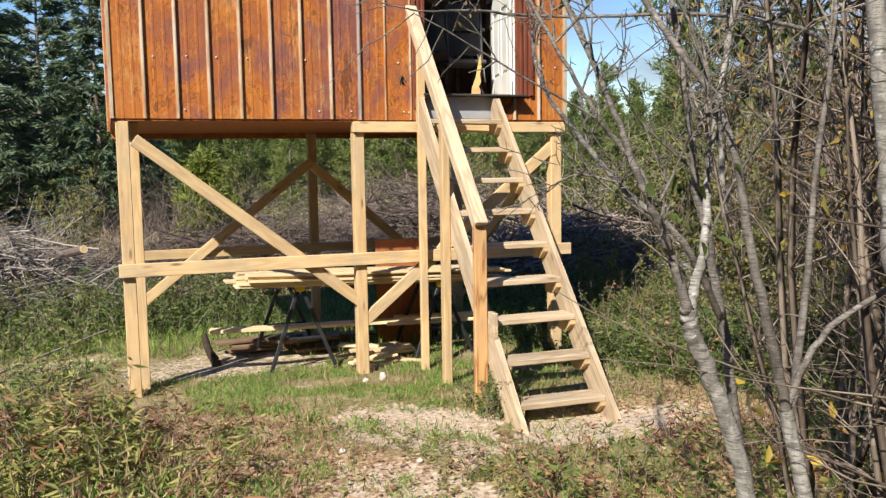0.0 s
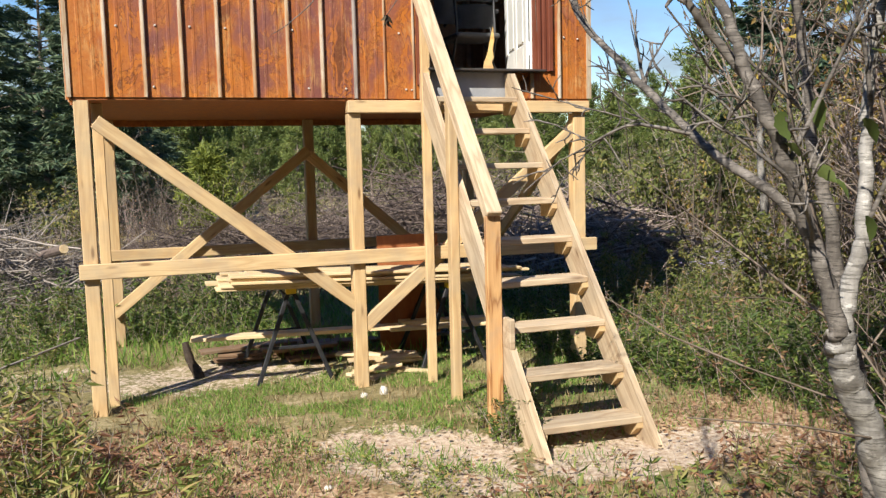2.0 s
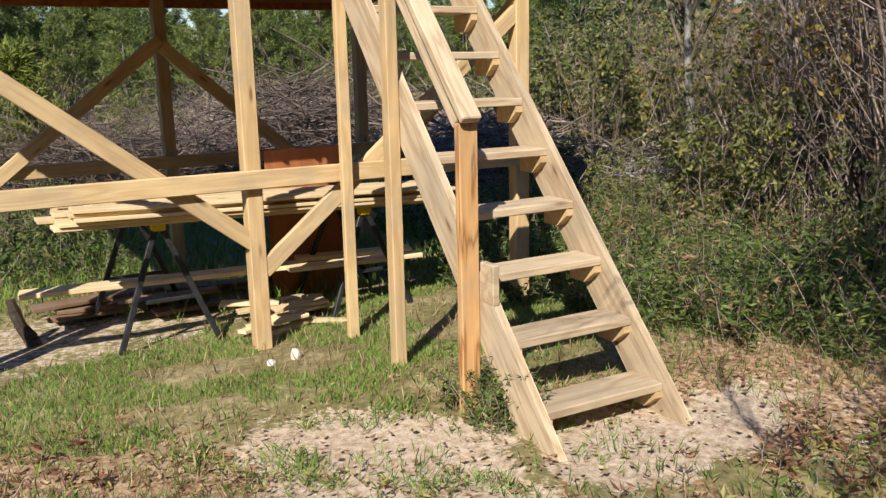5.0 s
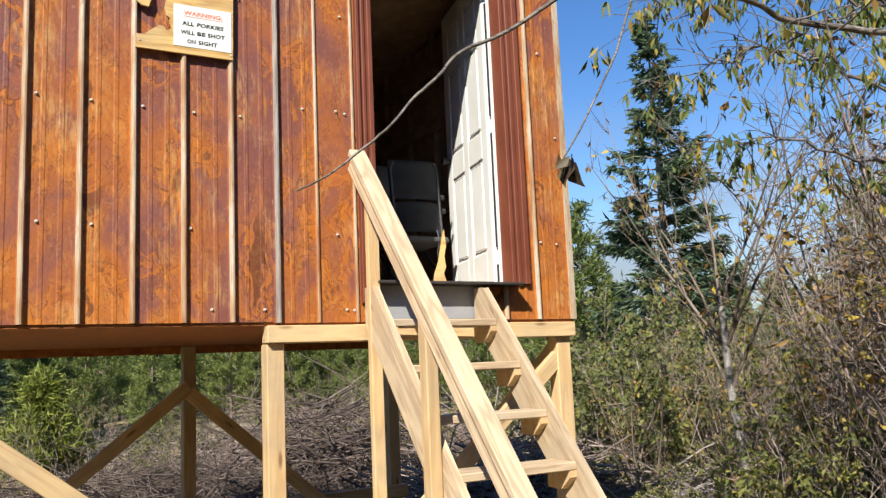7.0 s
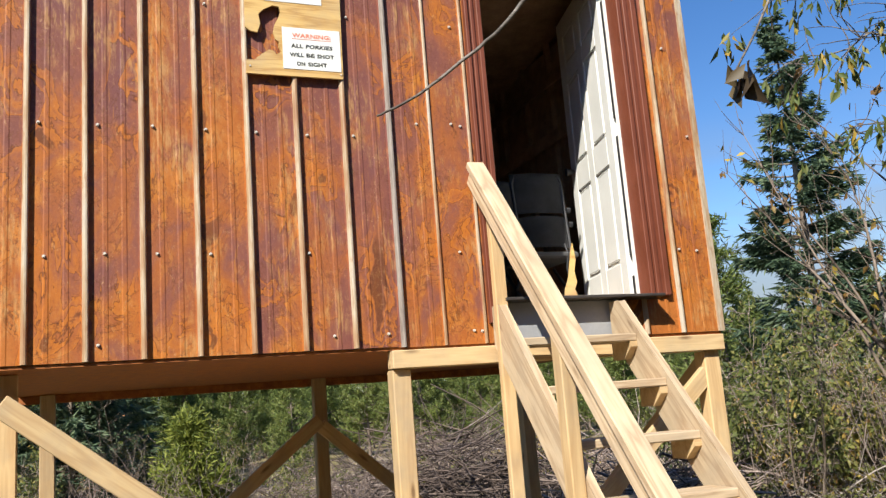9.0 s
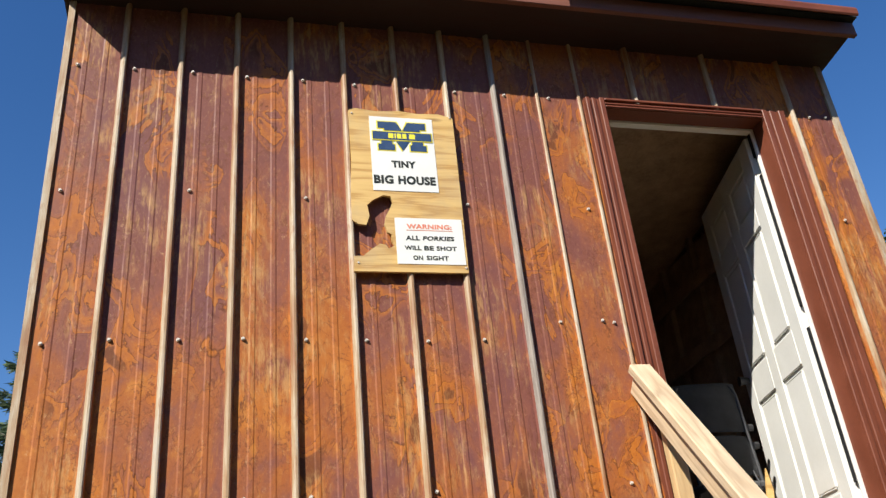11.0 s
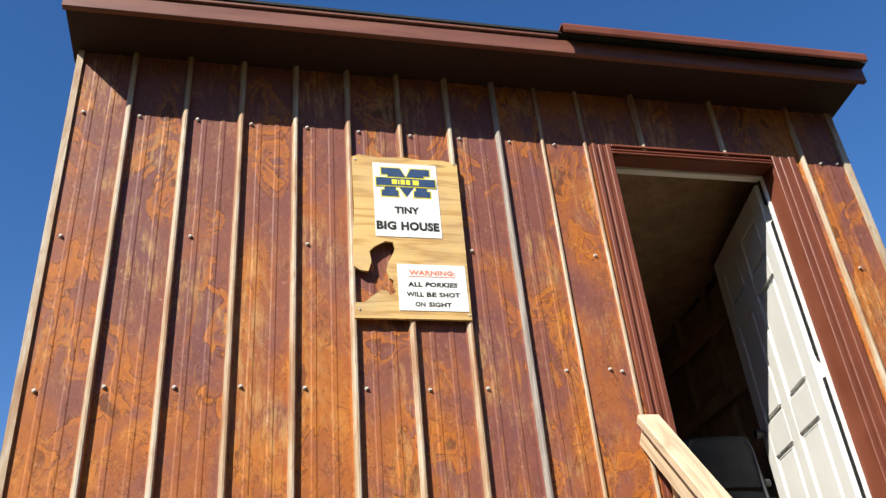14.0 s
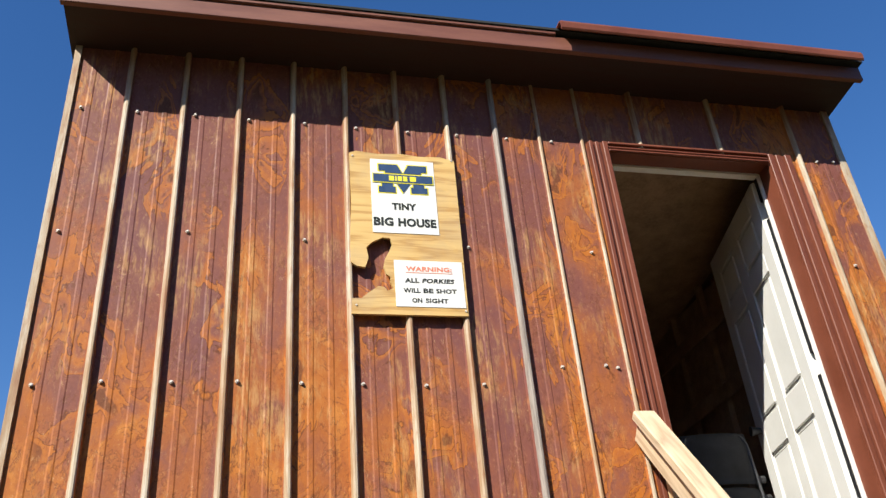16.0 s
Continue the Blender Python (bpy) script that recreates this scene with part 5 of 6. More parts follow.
def sapling(name, label, h, seed, leafmat, stems=4, spread=0.35, leafy=1.0, barkmat=None, size=0.06, category="shrub", leaf_from=0.0):
    """Several wandering stems with side twigs, and as many leaves as autumn has left."""
    t = thing(name, label, category)
    p = Plant(seed)
    r = p.r
    for s in range(stems):
        a = r.uniform(0, 2 * np.pi)
        lean = spread * r.uniform(0.3, 1.0)
        hh = h * r.uniform(0.6, 1.0)
        pts, _ = p.path((0.08 * np.cos(a), 0.08 * np.sin(a), -0.03), (lean * np.cos(a), lean * np.sin(a), 1), hh, 9, 0.22, 0.3)
        p.twig(pts, 0.006 + 0.0042 * hh, 0.003)
        for i in range(2, 10):
            for _ in range(r.integers(1, 4)):
                d = unit(np.array([*r.normal(0, 1, 2), r.uniform(0.2, 1.1)]))
                ln = hh * r.uniform(0.10, 0.30) * (1.15 - 0.07 * i)
                q, _ = p.path(pts[i], d, ln, 4, 0.35, 0.25)
                p.twig(q, 0.0032 + 0.0035 * ln, 0.0015)
                for b in range(1, 5):
                    if r.random() < 0.75:
                        d2 = unit(d + r.normal(0, 0.8, 3))
                        q2, _ = p.path(q[b], d2, ln * r.uniform(0.2, 0.5), 2, 0.3, 0.2)
                        p.twig(q2, 0.0025, 0.0012)
                        m = r.poisson(2.2 * leafy) if q2[0][2] >= leaf_from else 0
                        if m:
                            p.leaves(q2[r.integers(0, 3, m)] + r.normal(0, 0.02, (m, 3)), r.normal(0, 1, (m, 3)) + np.array([0, 0, -0.7]), r.uniform(0.6, 1.3, m) * size, r.uniform(0.35, 0.6, m) * size)
    p.twig_object("stem", barkmat or M_TWIG, t)
    p.leaf_object("foliage", leafmat, t)
    return t


# ---- woods round the clearing ----
def brush_top(x, y):
    """The scrub stays low in the gap between the cabin and the thicket, and grows tall in the thicket."""
    along_gap = math.hypot(x - 0.5, y + 4.0)
    side = (x - 0.5) / max(y + 4.0, 0.1)
    if side < 1.28:
        return 1.55 + 0.035 * along_gap
    return 1.6 + 0.035 * along_gap + min((side - 1.28) * 11.0, 4.5)


def plant_woods():
    spruces = [conifer("spruce_tree", "tall dark green spruce with drooping boughs", 10.0, 2.7, 11, M_SPRUCE, 0.06, 40),
               conifer("spruce_tree", "tall dark green spruce with drooping boughs", 8.5, 1.75, 12, M_SPRUCE, 0.04, 46, 0.38)]
    pines = [conifer("pine_tree", "bushy green pine with tufted boughs", 6.5, 2.0, 21, M_PINENEEDLE, 0.10, 20, 0.15, True),
             conifer("pine_tree", "bushy green pine with tufted boughs", 5.0, 1.8, 22, M_PINENEEDLE, 0.06, 17, 0.10, True)]
    bare = [sapling("bare_shrub", "leafless grey-brown shrub with many upright twigs", 3.6, 31, M_BROWNLEAF, 6, 0.30, 0.12),
            sapling("bare_shrub", "leafless grey-brown shrub with many upright twigs", 2.8, 32, M_BROWNLEAF, 7, 0.40, 0.35),
            sapling("bare_shrub", "leafless grey-brown shrub with many upright twigs", 4.4, 33, M_BROWNLEAF, 5, 0.25, 0.08, M_BARK)]
    yellow = [sapling("yellow_shrub", "tall shrub with sparse yellow autumn leaves", 3.8, 41, M_YELLOWLEAF, 6, 0.42, 0.62, size=0.085),
              sapling("yellow_shrub", "tall shrub with sparse yellow autumn leaves", 3.0, 42, M_YELLOWLEAF, 6, 0.50, 0.75, size=0.08)]
    green = [sapling("leafy_shrub", "low shrub in olive green leaf", 1.9, 51, M_OLIVELEAF, 8, 0.55, 2.6, size=0.065),
             sapling("leafy_shrub", "low shrub in olive green leaf", 1.3, 52, M_OLIVELEAF, 9, 0.7, 3.0, size=0.06)]

    used = set()

    def put(kinds, i, x, y, s=1.0):
        k = kinds[i % len(kinds)]
        m = pose(x, y, rise(x, y) - 0.03, 0, 0, (i * 137.5) % 360)
        if k.name not in used:
            used.add(k.name)
            k.matrix_basis = m
            ob = k
        else:
            ob = copy_thing(k, m)
        ob.scale = (s, s, s * (0.92 + 0.16 * ((i * 0.618) % 1)))
        return ob

    # the spruce and pine that stand clear against the sky
    put(spruces, 1, 18.4, 14.0, 1.40)
    put(pines, 1, 18.9, 18.6, 1.42)
    # tall dark spruces past the far left corner
    for i, (x, y, s) in enumerate(((-3.4, 17.0, 1.15), (-0.2, 16.5, 0.95), (-5.5, 19.0, 0.70), (-6.8, 15.0, 1.0), (-1.9, 22.0, 0.9), (0.9, 20.0, 0.62), (-9.5, 21.0, 1.2), (-8.0, 27.0, 1.3))):
        put(spruces, i, x, y, s)
    # a belt of pines and spruces beyond the brush piles
    r = np.random.default_rng(3)
    for i in range(92):
        x = -13 + i * 0.70 + r.uniform(-0.8, 0.8)
        y = 30 + r.uniform(-5, 7) - max(0, x - 14) * 0.42
        put(pines, i, x, y, r.uniform(0.62, 0.92))
    for i in range(40):
        x = -10 + i * 1.9 + r.uniform(-1, 1)
        y = 44 + r.uniform(-4, 6) - max(0, x - 18) * 0.45
        put(spruces if i % 3 else pines, i, x, y, r.uniform(0.50, 0.74) * (1.0 if i % 3 else 1.5))
    for i in range(60):
        x = -14 + i * 1.05 + r.uniform(-0.6, 0.6)
        y = 37 + r.uniform(-2, 3) - max(0, x - 16) * 0.42
        put(pines, i, x, y, r.uniform(0.78, 1.12))
    for i in range(34):
        a = radians(2 + i * 3.4)
        put(spruces, i, 2 + 62 * math.cos(a), 62 * math.sin(a), r.uniform(0.62, 0.95))
    for i, (x, y, s) in enumerate(((4.3, 15.5, 0.50), (22.5, 17.0, 1.0), (26, 13.0, 1.2), (24.5, 7.0, 1.1), (28.0, 3.0, 1.3), (16.0, 20.0, 0.85), (13.5, 23.0, 0.75))):
        put(pines, i, x, y, s)
    # grey brush and saplings between the piles and the pines
    for i in range(80):
        x = -7 + 24 * r.random()
        y = 8.5 + 13 * r.random()
        if 16.5 < x and y > 10:
            continue
        put(bare if i % 3 else green, i, x, y, r.uniform(0.35, 0.60) * (1.0 if i % 3 else 1.9))
    # the thicket to the right of the clearing
    for i in range(110):
        x = 5.6 + 8.5 * r.random() ** 0.9
        y = -5.0 + 9.5 * r.random()
        if x - 5.6 < 0.35 * (y + 1.0):
            x += 2.0
        s = r.uniform(0.75, 1.45)
        put(bare if i % 3 else yellow, i, x, y, min(s, brush_top(x, y) / 3.4))
    for i in range(28):
        x, y = 6.4 + 5.0 * r.random(), -4.5 + 6.0 * r.random()
        if x - 0.5 > 1.42 * (y + 4.0):
            put(yellow if i % 5 < 3 else bare, i + 3, x, y, r.uniform(1.0, 1.5))
    for i in range(40):
        x = 9.0 + 10 * r.random()
        y = 3.5 + 8 * r.random()
        s = r.uniform(0.7, 1.25)
        put((bare, yellow, green)[i % 3], i, x, y, min(s, brush_top(x, y) / 3.4))
    for i, (x, y, s) in enumerate(((10.6, 2.6, 1.45), (9.0, 0.6, 1.35), (12.0, 4.0, 1.6), (8.2, -1.5, 1.3), (7.2, -3.2, 1.2), (14.2, 6.6, 1.4), (10.2, 5.4, 1.0), (6.6, -4.6, 1.1), (11.6, 1.4, 1.6), (13.0, 2.6, 1.7), (5.9, -1.5, 1.25), (7.4, 0.9, 1.15), (6.9, -0.3, 1.2))):
        put(yellow, i, x, y, min(s, brush_top(x, y) / 3.2))
    # broad green bushes in the gap beside the cabin, before the tall spruce
    for i, (x, y, s) in enumerate(((7.8, 4.3, 1.35), (8.4, 5.2, 1.5), (9.3, 5.3, 1.45), (7.9, 5.6, 1.5), (10.2, 5.2, 1.3), (9.0, 6.6, 1.7), (10.4, 7.0, 1.6), (11.6, 6.2, 1.5), (12.8, 8.0, 1.8), (11.0, 8.6, 1.9), (9.8, 3.8, 1.0), (8.8, 3.0, 0.9))):
        put(green, i, x, y, s)
    for i, (x, y, s) in enumerate(((5.2, 1.9, 0.55), (5.8, 2.6, 0.4), (6.6, 2.3, 0.45), (4.9, 0.6, 0.45), (5.9, 0.7, 0.55), (6.6, -0.6, 0.6), (5.7, -0.9, 0.5), (5.6, -2.2, 0.45), (9.4, 8.6, 1.0), (11.5, 9.5, 1.2), (14.0, 11.5, 1.3), (12.6, 10.8, 1.0),
                                   (-2.9, 0.8, 0.7), (-2.4, 2.6, 0.6), (-3.4, -0.6, 0.7), (-3.6, 3.4, 0.9), (-1.3, 3.2, 0.4), (0.4, 3.6, 0.45), (1.2, 3.9, 0.4), (-0.4, 3.4, 0.4))):
        put(green, i, x, y, s)
    lime = conifer("young_pine", "small bright yellow-green young pine", 2.3, 1.15, 23, M_LIME, 0.04, 14, 0.1, True)
    lime.matrix_basis = pose(1.95, 13.2, rise(1.95, 13.2) - 0.02, 0, 0, 20)
    lime.scale = (0.9, 0.9, 0.9)
    for i in range(22):
        x, y = 5.9 + 5.0 * r.random(), -3.0 + 8.0 * r.random()
        if x > 5.4 + 0.35 * (y + 1):
            put(green if i % 3 == 0 else bare, i, x, y, r.uniform(0.7, 1.5) * (1.0 if i % 3 == 0 else 0.6))
    # unseen woods behind the clearing, added to hold back the low skylight
    for i in range(20):
        a = radians(178 + i * 9.6)
        put(spruces if i % 3 else pines, i, 1.5 + 13.5 * math.cos(a), -5 + 11 * math.sin(a), r.uniform(0.80, 0.95) * (1.0 if i % 3 else 1.3))
    for i in range(26):
        a = radians(172 + i * 7.8)
        put(pines if i % 3 else spruces, i, 1.5 + 17.5 * math.cos(a), -5 + 15 * math.sin(a), r.uniform(1.3, 1.6) if i % 3 else 1.05)
    for i in range(34):
        a = radians(176 + i * 5.4)
        put(green if i % 2 else bare, i, 1.5 + 9.5 * math.cos(a) * r.uniform(0.9, 1.15), -5 + 7.5 * math.sin(a) * r.uniform(0.9, 1.1), r.uniform(0.9, 1.3))


plant_woods()


# ---- brush piles, thicket and undergrowth ----
def stuff(ob, label, category):
    return tagged(ob, label, category, kind="stuff")


def brush_pile(name, label, cx, cy, rx, ry, h, count, seed, material, long=(0.8, 2.2), thick=(0.006, 0.020)):
    p = Plant(seed)
    r = p.r
    for i in range(count):
        a, q = r.uniform(0, 2 * np.pi), r.random() ** 0.6
        x, y = cx + rx * q * np.cos(a), cy + ry * q * np.sin(a)
        z = rise(x, y) + 0.04 + h * (1 - q ** 2) * r.random() ** 0.7
        d = np.array([np.cos(b := r.uniform(0, 2 * np.pi)), np.sin(b), r.normal(0.05, 0.22)])
        ln = r.uniform(*long)
        pts, dd = p.path(np.array([x, y, z]) - d * ln / 2, d, ln, 4, 0.3, 0.0)
        pts[:, 2] = np.maximum(pts[:, 2], rise(x, y) + 0.02)
        r0 = r.uniform(*thick)
        p.twig(pts, r0, r0 * 0.4)
        for k in range(r.integers(1, 5)):
            q2, _ = p.path(pts[r.integers(1, 5)], unit(d + r.normal(0, 0.7, 3) + np.array([0, 0, 0.2])), ln * r.uniform(0.15, 0.4), 2, 0.3)
            p.twig(q2, r0 * 0.45, 0.0015)
    return stuff(p.twig_object(name, material, None, 3), label, "brush pile")


brush_pile("brush_pile", "heap of grey dead branches beyond the cabin", -1.6, 4.7, 1.7, 1.2, 0.95, 1300, 61, M_DEADWOOD, (0.6, 1.9), (0.004, 0.014))
brush_pile("brush_pile", "long heap of dead branches behind the cabin", 2.2, 6.3, 3.2, 1.3, 0.70, 1700, 62, M_HEAP, (0.6, 2.0), (0.003, 0.012))
brush_pile("brush_pile", "dark heap of curving branches behind the cabin", 5.2, 7.6, 2.0, 1.4, 1.35, 520, 63, M_HEAP, (1.2, 3.0))
brush_pile("brush_pile", "dark tangled heap of branches in the cabin's shade", 6.7, 4.9, 1.5, 1.0, 0.85, 620, 66, M_TWIG)
brush_pile("brush_pile", "pale fallen sticks at the thicket's edge", 8.2, 3.6, 1.5, 0.7, 0.35, 160, 64, M_DEADWOOD)
brush_pile("brush_pile", "low heap of dead branches far off", 7.5, 13.0, 5.0, 2.0, 0.8, 600, 65, M_TWIG, (1.2, 2.8), (0.008, 0.025))

# logs at the pile
for p, q, rr in (((-0.347, 3.787, 0.80), (-0.78, 4.60, 0.64), 0.052), ((-2.0, 4.1, 0.80), (-1.5, 4.2, 0.90), 0.03)):
    lg = part("log", cyl(p, q, rr, rr * 0.85, 10), M_HEAP)
    tagged(lg, "cut log with a pale sawn end lying on the brush pile", "log", "logs on the brush")
    back = (Vector(p) - Vector(q)).normalized()
    part("cut_end", cyl(Vector(p) + back * 0.001, Vector(p) + back * 0.008, rr * 0.94, rr * 0.90, 10), M_SCRAP, lg, "pale sawn end")


def thicket(seed, count, box_, hmin, hmax, name, label, material, keep=None):
    p = Plant(seed)
    r = p.r
    x0, x1, y0, y1 = box_
    for _ in range(count):
        x, y = r.uniform(x0, x1), r.uniform(y0, y1)
        if keep and not keep(x, y):
            continue
        h = r.uniform(hmin, hmax)
        pts, _ = p.path((x, y, rise(x, y) - 0.02), (r.normal(0, 0.30), r.normal(0, 0.30), 1), h, 5, 0.30)
        r0 = r.uniform(0.003, 0.009)
        p.twig(pts, r0, 0.0015)
        for _ in range(r.integers(2, 6)):
            k = r.integers(1, 6)
            q, _ = p.path(pts[k], unit(np.array([*r.normal(0, 0.7, 2), 0.8])), h * r.uniform(0.1, 0.35), 2, 0.3)
            p.twig(q, r0 * 0.5, 0.0012)
    return stuff(p.twig_object(name, material), label, "thicket")


thicket(71, 2600, (5.4, 13.0, -5.2, 5.0), 0.8, 2.6, "thicket", "dense thicket of thin bare brown stems", M_TWIG, lambda x, y: x > 5.6 + 0.35 * (y + 1) and (x - 0.5) > 1.12 * (y + 4))
thicket(72, 700, (5.0, 18.0, 4.0, 11.0), 0.6, 1.7, "thicket", "dense thicket of thin bare brown stems", M_TWIG, lambda x, y: x > 5.0 + 0.5 * (y - 2) and math.hypot(x - 6.6, y - 4.9) > 2.2)
thicket(73, 700, (-8.0, 14.0, 9.0, 18.0), 0.6, 1.6, "thicket", "grey winter brush beyond the heaps", M_TWIG)


def weeds(seed, count, where, hmin, hmax, name, label, material, leaf=0.07, per=14, stemmat=None, slim=1.0, nod=0.25):
    """Upright weeds with narrow leaves all along the stem."""
    p = Plant(seed)
    r = p.r
    for _ in range(count):
        spot = where(r)
        if spot is None:
            continue
        x, y = spot
        h = r.uniform(hmin, hmax)
        pts, _ = p.path((x, y, rise(x, y) - 0.02), (r.normal(0, 0.28), r.normal(0, 0.28), 1), h, 4, 0.25)
        p.twig(pts, 0.0028, 0.0012)
        s = r.uniform(0.08, 1.0, per)
        base = np.array([np.interp(s * 4, range(5), pts[:, q]) for q in range(3)]).T
        a = r.uniform(0, 2 * np.pi, per)
        dirs = np.stack([np.cos(a), np.sin(a), r.normal(nod, 0.45, per)], 1)
        p.leaves(base, dirs, leaf * r.uniform(0.6, 1.4, per), leaf * slim * r.uniform(0.16, 0.36, per))
    holder = p.leaf_object(name, material)
    stems = p.twig_object("stem", stemmat or M_TWIG, holder)
    return stuff(holder, label, "weeds")


def in_box(x0, x1, y0, y1, keep=None):
    def pick(r):
        x, y = r.uniform(x0, x1), r.uniform(y0, y1)
        return (x, y) if keep is None or keep(x, y) else None
    return pick


def open_ground(x, y):
    return sand_at(x, y) < 0.35


def by_path(x, y):
    """True away from the trodden way that the eye follows."""
    return math.hypot(x - 0.35, y + 4.6) > 1.25 and sand_at(x, y) < 0.3


weeds(81, 3000, in_box(-6.5, 0.75, -6.5, -0.35, lambda x, y: by_path(x, y) and math.hypot(x + 0.5, y + 6.3) > 2.2 and math.hypot((x + 1.5) / 3.6, (y + 1.8) / 2.9) + 0.5 * noise.noise((x * 0.8, y * 0.8, 41)) < 1.15 and x < 0.55 - 0.28 * (y + 0.3) - 0.5 and noise.noise((x * 1.3, y * 1.3, 0)) > -0.02), 0.18, 0.50, "foreground_weeds", "bushy green and tan weeds in the clearing", M_HERB, 0.095, 20, None, 0.62, -0.05)
weeds(82, 520, in_box(-2.2, 0.75, -3.9, -0.9, lambda x, y: by_path(x, y) and litter_at(x, y) + 0.5 * noise.noise((x * 1.6, y * 1.6, 12)) > 0.35), 0.05, 0.20, "dry_weeds", "low red-brown withered weeds", M_RUSTWEED, 0.045, 16)
weeds(114, 520, in_box(-3.4, 0.4, -4.2, -0.5, lambda x, y: by_path(x, y) and x < 0.3 - 0.28 * (y + 0.3) and noise.noise((x * 1.3, y * 1.3, 91)) > 0.0), 0.15, 0.42, "withered_stalks", "withered reddish stalks among the green weeds", M_RUSTWEED, 0.07, 16, None, 0.7, -0.1)
weeds(116, 150, in_box(1.55, 3.8, -3.7, -2.45, lambda x, y: sand_at(x, y) < 0.6), 0.05, 0.22, "low_weeds", "low withered reddish weeds before the sand", M_RUSTWEED, 0.05, 16)
weeds(112, 90, in_box(1.55, 3.6, -3.7, -2.55, lambda x, y: sand_at(x, y) < 0.5 and noise.noise((x * 1.4, y * 1.4, 71)) > -0.25), 0.05, 0.19, "low_weeds", "low green and tan weeds before the sand", M_HERB, 0.050, 16)
weeds(113, 260, in_box(0.9, 2.2, -3.3, -1.5, lambda x, y: noise.noise((x * 2.2, y * 2.2, 81)) > 0.12), 0.03, 0.11, "sprouts", "small green and red-brown sprouts on the bare ground", M_HERB, 0.034, 10)
weeds(83, 1500, in_box(3.35, 7.6, -1.7, 3.6, lambda x, y: not (x < 3.9 and -0.3 < y < 2.6) and x > 3.35 + 0.35 * max(0, -y - 0.6)), 0.12, 0.42, "green_undergrowth", "thick green undergrowth beside the stair", M_UNDER, 0.052, 30)
# paler M_HERB leaves put a sunlit patch into the undergrowth's colour
weeds(78, 700, in_box(3.6, 6.6, -1.2, 3.0, lambda x, y: not (x < 4.0 and y > -0.4)), 0.10, 0.46, "sunlit_weeds", "yellow-green weeds, paler to give the sunlit patch beside the stair", M_HERB, 0.045, 24)
weeds(84, 900, in_box(3.6, 8.0, -5.2, -1.2, lambda x, y: sand_at(x, y) < 0.2 and litter_at(x, y) < 0.75), 0.2, 0.7, "shaded_undergrowth", "green ferny undergrowth at the thicket's edge", M_UNDER, 0.065, 24)
weeds(85, 1200, in_box(-3.8, 1.6, 2.2, 4.4), 0.2, 0.65, "back_undergrowth", "green weeds behind the cabin", M_UNDER, 0.06, 18)
weeds(86, 700, in_box(-3.6, -0.3, -0.6, 2.4, lambda x, y: sand_at(x, y) < 0.3), 0.15, 0.55, "side_weeds", "green weeds beside the cabin", M_UNDER, 0.055, 20)
weeds(87, 120, in_box(1.75, 3.6, -4.6, -3.0, lambda x, y: math.hypot(x - 0.5, y + 4) > 1.35 and sand_at(x, y) < 0.3), 0.15, 0.45, "path_weeds", "weeds under the birch", M_UNDER, 0.055, 18)
weeds(89, 420, in_box(3.5, 8.0, -3.2, 1.8, lambda x, y: sand_at(x, y) < 0.2 and not (x < 3.9 and y > -0.4)), 0.3, 0.75, "dry_stalks", "tan withered stalks standing in the undergrowth", M_BROWNLEAF, 0.05, 12)
weeds(90, 1100, in_box(3.3, 5.4, -2.3, 0.9, lambda x, y: x > 3.75 - 0.25 * (y + 1.2) and sand_at(x, y) < 0.35), 0.10, 0.40, "stair_undergrowth", "dark green leafy undergrowth beside the stair's foot", M_UNDER, 0.05, 26)
weeds(88, 90, in_box(2.1, 2.45, -1.75, -1.3), 0.10, 0.34, "newel_weeds", "dark green weeds round the newel's foot", M_UNDER, 0.035, 20)


def litter(seed, count, where, name, label, material, size=(0.014, 0.040)):
    r = np.random.default_rng(seed)
    pts = []
    for _ in range(count):
        s = where(r)
        if s is not None:
            pts.append((s[0], s[1], rise(*s) + 0.008))
    p = Plant(seed)
    b = np.array(pts)
    n = len(b)
    a = r.uniform(0, 2 * np.pi, n)
    ln = r.uniform(*size, n)
    p.leaves(b, np.stack([np.cos(a), np.sin(a), r.normal(0.05, 0.12, n)], 1), ln, ln * r.uniform(0.4, 0.8, n))
    return stuff(p.leaf_object(name, material, None, True), label, "fallen leaves")


def grass(seed, count, where, hmin, hmax, name, label, material, splay=0.42):
    r = np.random.default_rng(seed)
    pts = []
    for _ in range(count):
        s = where(r)
        if s is not None:
            pts.append((s[0], s[1], rise(*s) - 0.01))
    p = Plant(seed)
    b = np.array(pts)
    n = len(b)
    d = np.concatenate([r.normal(0, splay, (n, 2)), np.ones((n, 1))], 1)
    p.leaves(b, d, r.uniform(hmin, hmax, n), r.uniform(0.0022, 0.0055, n))
    return stuff(p.leaf_object(name, material), label, "grass")


grass(115, 15000, in_box(0.2, 2.0, -3.9, -1.2, lambda x, y: noise.noise((x * 2.7, y * 2.7, 41)) + 0.6 * noise.noise((x * 6, y * 6, 4)) > 0.22), 0.02, 0.085, "tuft_grass", "yellow-green tufts on the bare ground", M_GRASS, 0.8)
grass(91, 66000, in_box(0.2, 4.6, -1.3, 0.75, lambda x, y: y + 1.15 - 0.12 * x + 0.5 * noise.noise((x * 1.2, y * 1.2, 2)) > 0 and sand_at(x, y) < 0.45 * random.random() + 0.12 and noise.noise((x * 1.9, y * 1.9, 4)) + 0.5 * noise.noise((x * 5, y * 5, 14)) > -0.16), 0.014, 0.054, "lawn_grass", "short green grass under and before the cabin", M_GRASS)
